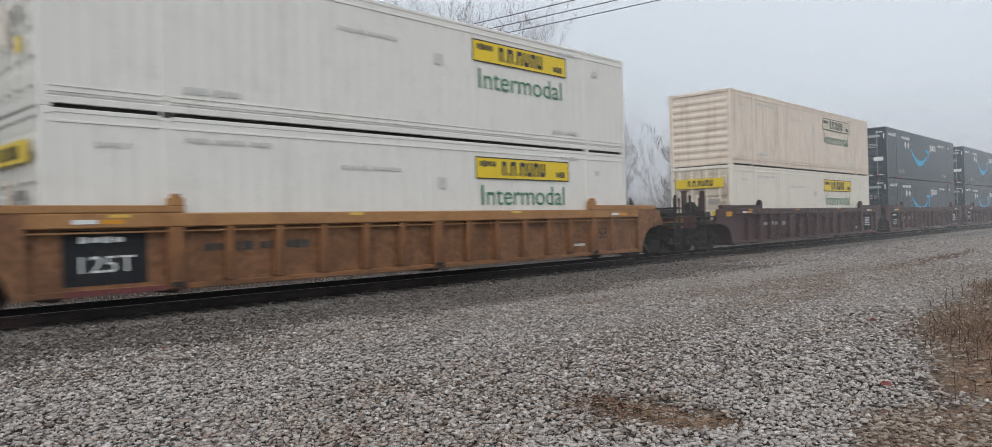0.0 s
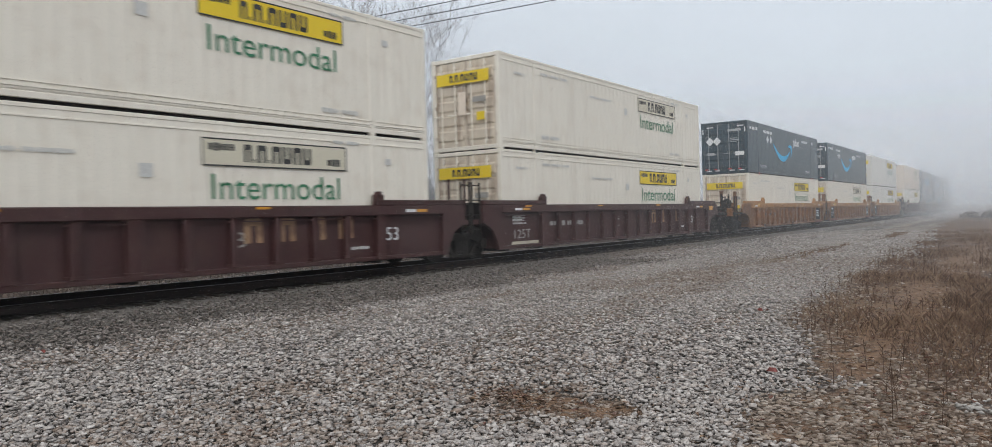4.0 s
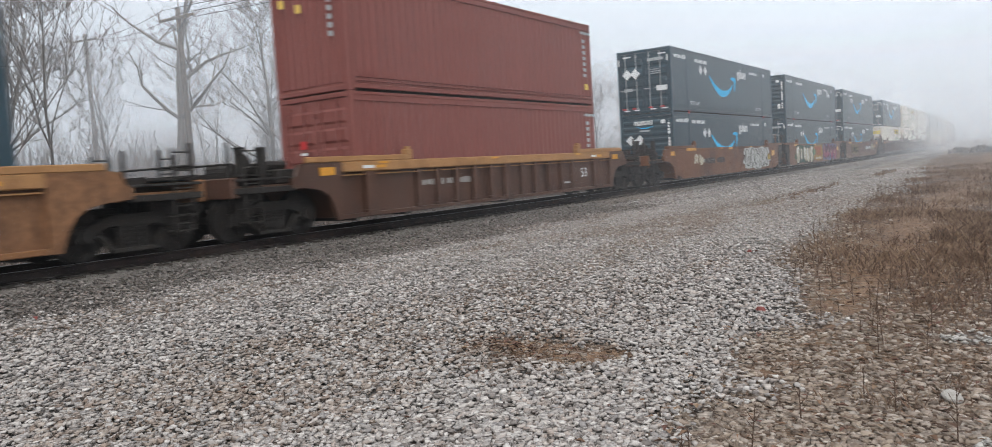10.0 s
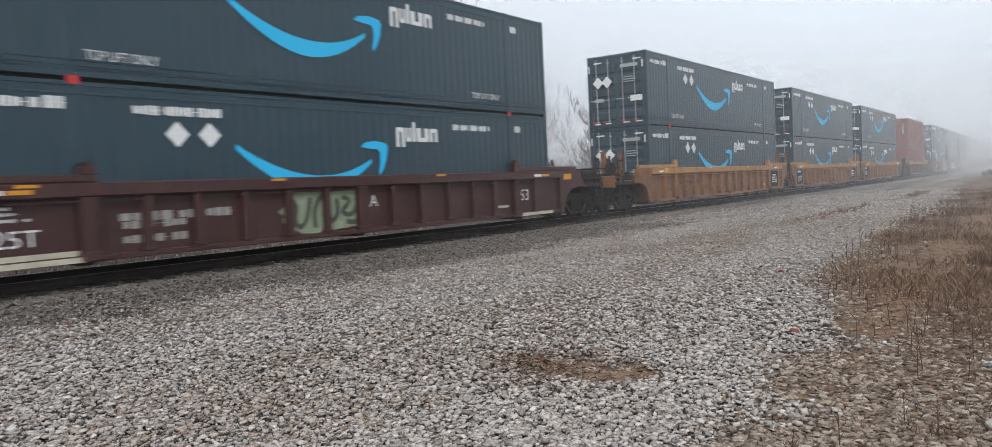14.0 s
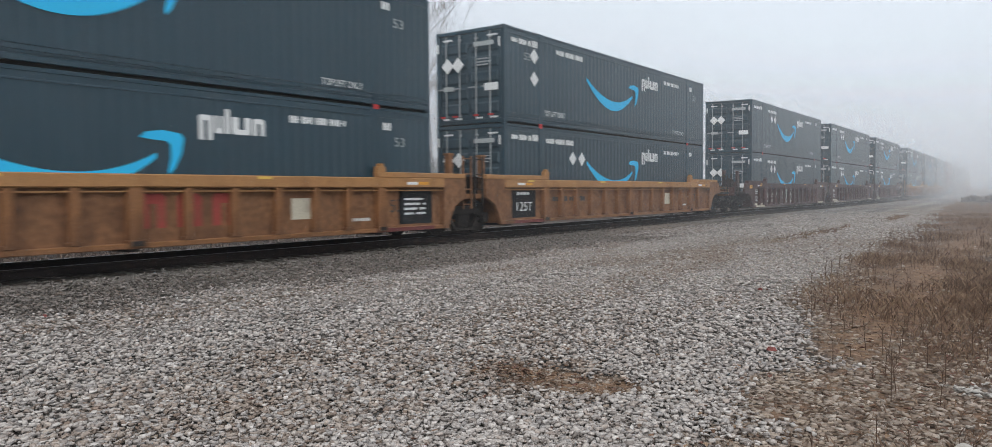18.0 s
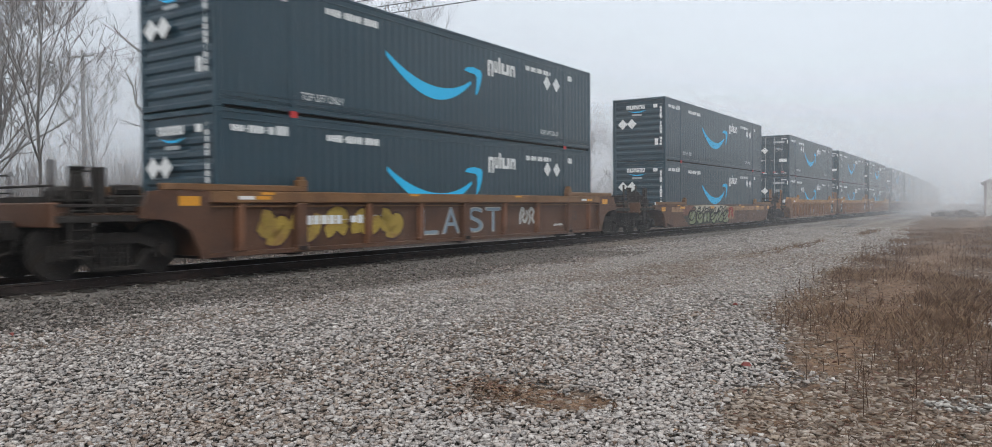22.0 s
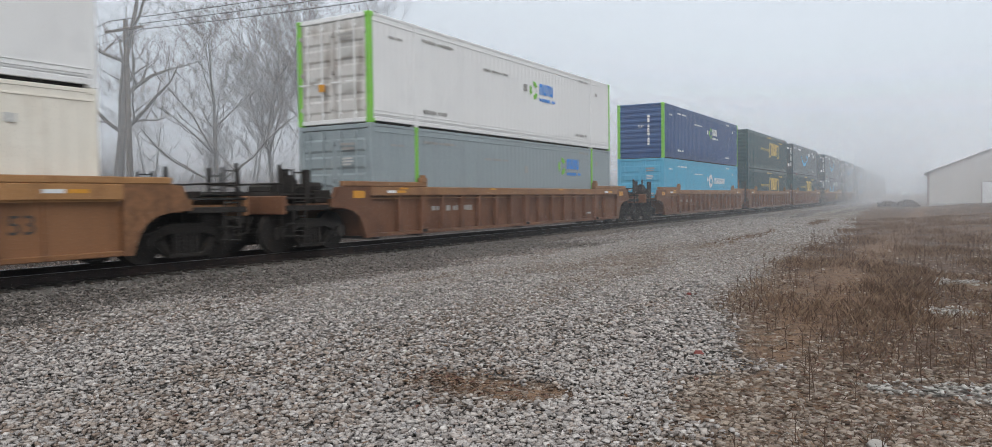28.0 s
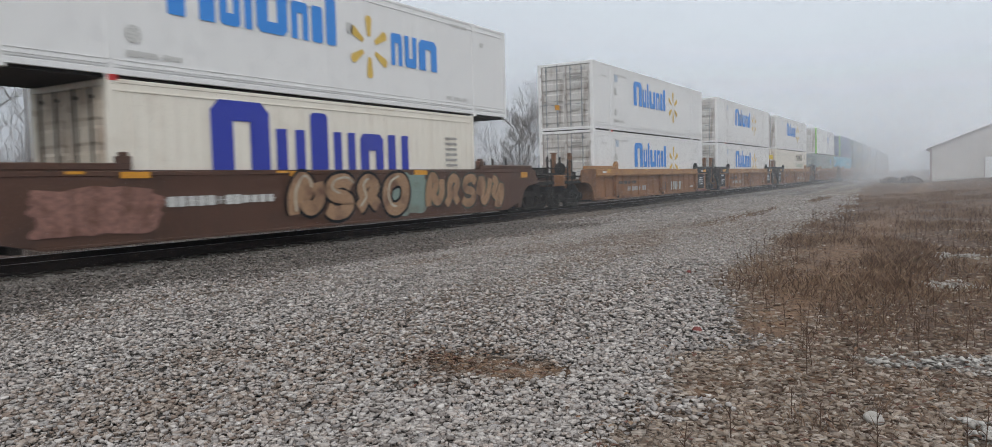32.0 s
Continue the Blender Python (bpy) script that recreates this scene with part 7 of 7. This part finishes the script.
for az, d, h, stems, seed, spread in TREES:
    bare_tree(*polar(az, d), h, seed, spread, stems, 1.0 if d < 52 else 0.8, 0.18 if seed == 13 else 0.28, 0.019 if seed == 11 else 0.012, seed == 11)
sap = random.Random(77)
for k in range(8):
    az = (24, 29, 34, 39, 43, 47, 52.5, 71)[k] + sap.uniform(-0.9, 0.9)
    bare_tree(*polar(az, sap.uniform(42, 66)), sap.uniform(5.5, 10.5) * (0.7 if az < 41 else 1.0), 200 + k, 0.4, 1, 0.8, 0.2, 0.008)
for az, d, h, seed in ((38.5, 60, 9.0, 51), (70.6, 36, 6.0, 52), (43.6, 54, 6.6, 53), (41.6, 58, 6.0, 54)):
    evergreen(*polar(az, d), h, seed)


def thicket():
    """Tangled brush along the far side of the track."""
    rnd = random.Random(9)
    v, f = [], []
    for _ in range(40000):
        y = rnd.uniform(2, 95)
        x = track_x(y) - rnd.uniform(7.5, 40)
        z = ground_z(x, y) - 0.05
        h = rnd.uniform(1.6, 4.6) * (0.7 + 0.9 * max(0, noise.noise((x * 0.15, y * 0.15, 2)) + 0.3)) * (0.3 + 0.7 * smooth(9, 17, track_x(y) - x))
        a = rnd.uniform(0, 6.283)
        w = rnd.uniform(0.008, 0.02)
        px, py, pz = x, y, z
        for k in range(3):
            nx_, ny_, nz_ = px + rnd.uniform(-0.45, 0.45) * h * 0.5, py + rnd.uniform(-0.45, 0.45) * h * 0.5, pz + h / 3 * rnd.uniform(0.6, 1.2)
            i = len(v)
            v += [(px, py - w, pz), (px, py + w, pz), (nx_, ny_ + w * 0.7, nz_), (nx_, ny_ - w * 0.7, nz_)]
            f.append((i, i + 1, i + 2, i + 3))
            i = len(v)
            v += [(px, py, pz), (px + 0.01, py, pz + w * 2), (px + rnd.uniform(-0.5, 0.5), py + rnd.uniform(-0.5, 0.5), pz + rnd.uniform(0.2, 0.6))]
            f.append((i, i + 1, i + 2))
            px, py, pz = nx_, ny_, nz_
            w *= 0.7
    me = bpy.data.meshes.new("brush")
    me.from_pydata(v, [], f)
    me.materials.append(brush_mat)
    tagged(new("brush", me), "tangled leafless brown brush beyond the track", "brush", kind="stuff")


thicket()

# ---- poles and wires ----
pole_wood = material("weathered_pole_wood", (0.12, 0.095, 0.075), 0.85, spots=(0.2, 0.17, 0.14), spot_amount=0.4, spot_scale=3, bump=0.5, bump_scale=20)
wire_mat = material("dark_wire", (0.05, 0.05, 0.052), 0.6, bump=0)
porcelain = material("grey_insulator", (0.3, 0.3, 0.3), 0.3, bump=0)


def utility_pole(x, y, top, turn, arm=1.25, arms=True):
    t = tagged(new("utility_pole"), "weathered wooden utility pole", "utility pole", "utility poles")
    z = ground_z(x, y)
    t.matrix_basis = pose(x, y, z - 0.3, 0, 0, turn)
    h = top - z + 0.3
    piece("pole", ("pole", round(h, 1)), lambda: Shape().tube((0, 0, 0), (0, 0, h), 0.17, 0.11, 10), pole_wood, t)
    if arms:
        for k in range(1):
            a = piece("crossarm", ("arm", arm), lambda: Shape().box(-arm, arm, -0.16, -0.05, -0.06, 0.06, 0.01), pole_wood, t, shift(0, 0, h - 0.45))
            for xx in (-arm * 0.9, -arm * 0.3, arm * 0.9):
                piece("insulator", "insul", lambda: Shape().tube((0, -0.1, 0.06), (0, -0.1, 0.2), 0.05, 0.035, 7), porcelain, a, shift(xx, 0, 0))
        for sg in (-1, 1):
            piece("brace", ("brace", sg), lambda: Shape().tube((sg * 0.7, -0.1, h - 0.5), (0, -0.1, h - 1.1), 0.02, n=4), wire_mat, t)
    return t


P1, P2, P0 = (-33.4, 22.0, 9.75), (-52.5, 27.4, 12.0), (24.0, 23.6, 9.8)
utility_pole(*P1, 5)
utility_pole(*P2, 12)
utility_pole(*P0, 8)
utility_pole(*polar(69.4, 44), 8.5, 20)
utility_pole(5.0, 84.0, 11.4, 0, arms=False)


def wire(a, b, sag):
    s = Shape()
    n = 16
    pts = []
    for i in range(n + 1):
        q = i / n
        pts.append((a[0] + (b[0] - a[0]) * q, a[1] + (b[1] - a[1]) * q, a[2] + (b[2] - a[2]) * q - sag * 4 * q * (1 - q)))
    for p, q in zip(pts, pts[1:]):
        s.tube(p, q, 0.017, n=5, cap=False)
    tagged(piece("power_line", ("wire", a, b), s, wire_mat, None), "thin dark overhead power line", "power line", "power lines")


for dy, dz in ((-0.0, -0.20), (0.5, -0.24), (1.0, -0.28)):
    wire((P1[0], P1[1] + dy * 1.6 - 0.8, P1[2] + dz), (P0[0], P0[1] + dy * 2.4 - 1.2, P0[2] + dz), 0.7)
    wire((P2[0], P2[1] + dy * 1.6 - 0.8, P2[2] + dz), (P1[0], P1[1] + dy * 1.6 - 0.8, P1[2] + dz), 0.5)

# ---- sheds on the rise ----
sheet = material("pale_sheet_steel", (0.55, 0.525, 0.505), 0.55, spots=(0.5, 0.46, 0.42), spot_amount=0.4, streak=0.35, streak_color=(0.28, 0.22, 0.18))
grey_sheet = material("grey_sheet_steel", (0.60, 0.59, 0.60), 0.55, spots=(0.45, 0.43, 0.44), spot_amount=0.5, streak=0.6, streak_color=(0.34, 0.31, 0.32))
roof_sheet = material("dull_roof_steel", (0.50, 0.47, 0.455), 0.5, spots=(0.38, 0.34, 0.32), spot_amount=0.4)
trim_mat = material("brown_trim", (0.30, 0.26, 0.25), 0.6)
door_white = material("white_door_paint", (0.75, 0.76, 0.76), 0.5, grain=0.04)


def shed(x0, x1, y0, y1, base, eave, ridge, wall, label, doors):
    t = tagged(new("shed"), label, "shed", "sheds")
    mid = (x0 + x1) / 2
    n = int((x1 - x0) / 0.5)
    gable = Shape()
    step = (x1 - x0) / n
    for i in range(n):
        a, b = x0 + i * step, x0 + (i + 1) * step
        za = eave + (ridge - eave) * (1 - abs(a - mid) / (mid - x0))
        zb = eave + (ridge - eave) * (1 - abs(b - mid) / (mid - x0))
        d = 0.04 if i % 2 else 0.0
        gable.add([(a, y0 - d, base), (b, y0 - d, base), (b, y0 - d, zb), (a, y0 - d, za), (a, y0 + 0.12, base), (b, y0 + 0.12, base), (b, y0 + 0.12, zb), (a, y0 + 0.12, za)],
                  [(0, 1, 2, 3), (7, 6, 5, 4), (0, 4, 5, 1), (1, 5, 6, 2), (2, 6, 7, 3), (3, 7, 4, 0)])
    piece("front_wall", (label, "g"), gable, wall, t)
    back = Shape()
    back.add([(x0, y1, base), (x1, y1, base), (x1, y1, eave), (mid, y1, ridge), (x0, y1, eave), (x0, y1 - 0.12, base), (x1, y1 - 0.12, base), (x1, y1 - 0.12, eave), (mid, y1 - 0.12, ridge), (x0, y1 - 0.12, eave)],
             [(0, 1, 2, 3, 4), (9, 8, 7, 6, 5), (0, 5, 6, 1), (1, 6, 7, 2), (2, 7, 8, 3), (3, 8, 9, 4), (4, 9, 5, 0)])
    piece("back_wall", (label, "b"), back, wall, t)
    for k, x in enumerate((x0, x1)):
        side = Shape()
        m = int((y1 - y0 - 0.3) / 0.5)
        for i in range(m):
            a = y0 + 0.13 + i * (y1 - y0 - 0.26) / m
            b = y0 + 0.13 + (i + 1) * (y1 - y0 - 0.26) / m
            d = 0.035 if i % 2 else 0.0
            side.box(x - d if k == 0 else x - 0.1, x + 0.1 if k == 0 else x + d, a, b, base, eave)
        piece("side_wall", (label, "s", k), side, wall, t)
        rf = Shape()
        ox = -0.5 if k == 0 else 0.5
        slope = (ridge - eave) / (mid - x0)
        zo = eave - 0.5 * slope
        rf.add([(x + ox, y0 - 0.4, zo + 0.05), (mid, y0 - 0.4, ridge + 0.05), (mid, y1 + 0.4, ridge + 0.05), (x + ox, y1 + 0.4, zo + 0.05),
                (x + ox, y0 - 0.4, zo + 0.17), (mid, y0 - 0.4, ridge + 0.17), (mid, y1 + 0.4, ridge + 0.17), (x + ox, y1 + 0.4, zo + 0.17)],
               [(0, 1, 2, 3), (7, 6, 5, 4), (0, 4, 5, 1), (1, 5, 6, 2), (2, 6, 7, 3), (3, 7, 4, 0)])
        r = piece("roof_slope", (label, "r", k), rf, roof_sheet, t)
        piece("gutter", (label, "gu", k), Shape().box(x + ox - 0.08, x + ox + 0.08, y0 - 0.4, y1 + 0.4, zo - 0.06, zo + 0.06, 0.02), trim_mat, r)
        piece("corner_trim", (label, "ct", k), Shape().box(x - 0.12, x + 0.12, y0 - 0.07, y0 - 0.045, base, eave, 0.005), trim_mat, t)
    for i, (a, b, top) in enumerate(doors):
        d = piece("door", (label, "d", i), Shape().box(a, b, y0 - 0.09, y0 - 0.045, base + 0.05, base + top, 0.01), door_white, t)
        piece("door_frame", (label, "df", i), Shape().box(a - 0.1, a, y0 - 0.1, y0 - 0.042, base, base + top + 0.1).box(b, b + 0.1, y0 - 0.1, y0 - 0.042, base, base + top + 0.1).box(a, b, y0 - 0.1, y0 - 0.042, base + top, base + top + 0.1), trim_mat, d)
    return t


shed(-3.4, 24.0, 110, 145, -0.1, 3.75, 9.2, sheet, "pale sheet steel shed with white doors", ((2.3, 3.5, 2.6), (4.2, 6.9, 4.4)))
near_shed = shed(7.4, 27.0, 60.5, 92, -0.35, 5.2, 11.5, grey_sheet, "grey weathered sheet steel shed with stained walls", ((10.5, 13.5, 3.6),))
near_shed.matrix_basis = shift(7.4, 60.5, 0) @ pose(0, 0, 0, 0, 0, 3.1) @ shift(-7.4, -60.5, 0)
concrete = material("pale_concrete", (0.46, 0.45, 0.43), 0.85, spots=(0.3, 0.29, 0.28), spot_amount=0.5, bump=0.4)
for x0, x1, y0, y1 in ((-3.2, 1.6, 107.8, 109.6), (1.6, 4.2, 44, 46.5), (3.4, 6.4, 52, 55)):
    z = max(ground_z(x, y) for x in (x0, x1) for y in (y0, y1))
    tagged(piece("concrete_slab", ("slab", x0), Shape().box(x0, x1, y0, y1, z - 0.3, z + 0.05, 0.02), concrete, None), "pale concrete slab set in the ground", "slab", "slabs")


def shrub(x, y, w, h, seed):
    rnd = random.Random(seed)
    v, f = [], []
    z = ground_z(x, y)
    for _ in range(900):
        a, q = rnd.uniform(0, 6.283), rnd.random()
        r = w * math.sqrt(rnd.random()) * math.sqrt(max(0.05, 1 - q * q))
        p = (x + r * math.cos(a), y + r * math.sin(a), z + q * h)
        k = len(v)
        v += [p, (p[0] + rnd.uniform(-0.3, 0.3), p[1] + rnd.uniform(-0.3, 0.3), p[2] + rnd.uniform(-0.05, 0.3)), (p[0] + rnd.uniform(-0.2, 0.2), p[1] + rnd.uniform(-0.2, 0.2), max(z, p[2] - 0.15))]
        f.append((k, k + 1, k + 2))
    me = bpy.data.meshes.new("shrub")
    me.from_pydata(v, [], f)
    me.materials.append(twig_mat)
    tagged(new("shrub", me), "low leafless brown shrub by the shed", "shrub", "shrubs")


shrub(-5.4, 104, 1.4, 0.7, 1)
shrub(-7.6, 106, 1.2, 0.6, 2)

# ---- fog, in thin pale veils that thicken with the distance ----
def veil_material(name, amount):
    """A thin layer of droplets: mostly clear, scattering light to both sides, thinning out with height."""
    m = bpy.data.materials.new(name)
    m.use_nodes = True
    n, l = m.node_tree.nodes, m.node_tree.links
    n.clear()
    out, mix, half = n.new("ShaderNodeOutputMaterial"), n.new("ShaderNodeMixShader"), n.new("ShaderNodeMixShader")
    clear, front, back = n.new("ShaderNodeBsdfTransparent"), n.new("ShaderNodeBsdfDiffuse"), n.new("ShaderNodeBsdfTranslucent")
    for b in (front, back):
        b.inputs[0].default_value = (0.935, 0.967, 1.0, 1)
    half.inputs[0].default_value = 0.5
    co, sep, fall = n.new("ShaderNodeTexCoord"), n.new("ShaderNodeSeparateXYZ"), n.new("ShaderNodeMapRange")
    fall.interpolation_type = "SMOOTHSTEP"
    for i, v in ((1, 5.0), (2, 24.0), (3, amount), (4, 0.0)):
        fall.inputs[i].default_value = v
    l.new(co.outputs["Object"], sep.inputs[0])
    l.new(sep.outputs["Z"], fall.inputs[0])
    l.new(fall.outputs[0], mix.inputs[0])
    l.new(front.outputs[0], half.inputs[1])
    l.new(back.outputs[0], half.inputs[2])
    l.new(clear.outputs[0], mix.inputs[1])
    l.new(half.outputs[0], mix.inputs[2])
    l.new(mix.outputs[0], out.inputs[0])
    return m


fog = thing("fog_bank", "pale grey fog hanging over the track", "fog", kind="stuff")
for i in range(38):
    y = 14 + 4.2 * i
    a = round(0.016 + 0.08 * smooth(65, 140, y), 4)
    m = MATS.get("fog_%g" % a) or veil_material("fog_%g" % a, a)
    MATS["fog_%g" % a] = m
    piece("fog_veil", ("veil", i), Shape().add([(-260, y, -3), (260, y, -3), (260, y, 25), (-260, y, 25)], [(0, 1, 2, 3)]), m, fog)
for i in range(8):
    x = -22 - 5.2 * i
    a = 0.105
    m = MATS.get("fog_side") or veil_material("fog_side", a)
    MATS["fog_side"] = m
    piece("fog_veil", ("veils", i), Shape().add([(x, -60, -3), (x, 160, -3), (x, 160, 25), (x, -60, 25)], [(0, 1, 2, 3)]), m, fog)

# two added faint veils before the train lift its blacks like lens glare
for i, x in enumerate((-6.5, -10.5)):
    m = MATS.get("glare_haze") or veil_material("glare_haze", 0.004)
    MATS["glare_haze"] = m
    piece("fog_veil", ("veilt", i), Shape().add([(x, -60, -3), (x, 160, -3), (x, 160, 25), (x, -60, 25)], [(0, 1, 2, 3)]), m, fog)


# ---- the train rolls ----
def motions():
    for ob, y0, z in CONSIST:
        rows = []
        for k in range(0, 33, 2):
            y = y0 + SPEED * k
            mid = y + 8
            rows.append((k, pose(track_x(mid), mid, z, 0, 0, track_turn(mid)) @ shift(0, -8, 0)))
        walk(ob, rows)
    start = {ob.name: y0 for ob, y0, z in CONSIST}
    for wheel, axle, car in WHEELS:
        seat = wheel.matrix_basis.copy()
        t0 = (-12 - start[car.name] - axle) / SPEED
        t1 = t0 + 3.4
        times = [k / FPS for k in range(max(0, math.ceil(t0 * FPS)), min(32 * FPS, int(t1 * FPS)) + 1)]
        if not times:
            continue
        rows = [(t, seat @ pose(0, 0, 0, -math.degrees(SPEED * t / 0.485) % 360, 0, 0)) for t in times]
        if times[0] > 0:
            rows.insert(0, (0, rows[0][1]))
        if times[-1] < 32:
            rows.append((32, rows[-1][1]))
        walk(wheel, rows)


motions()
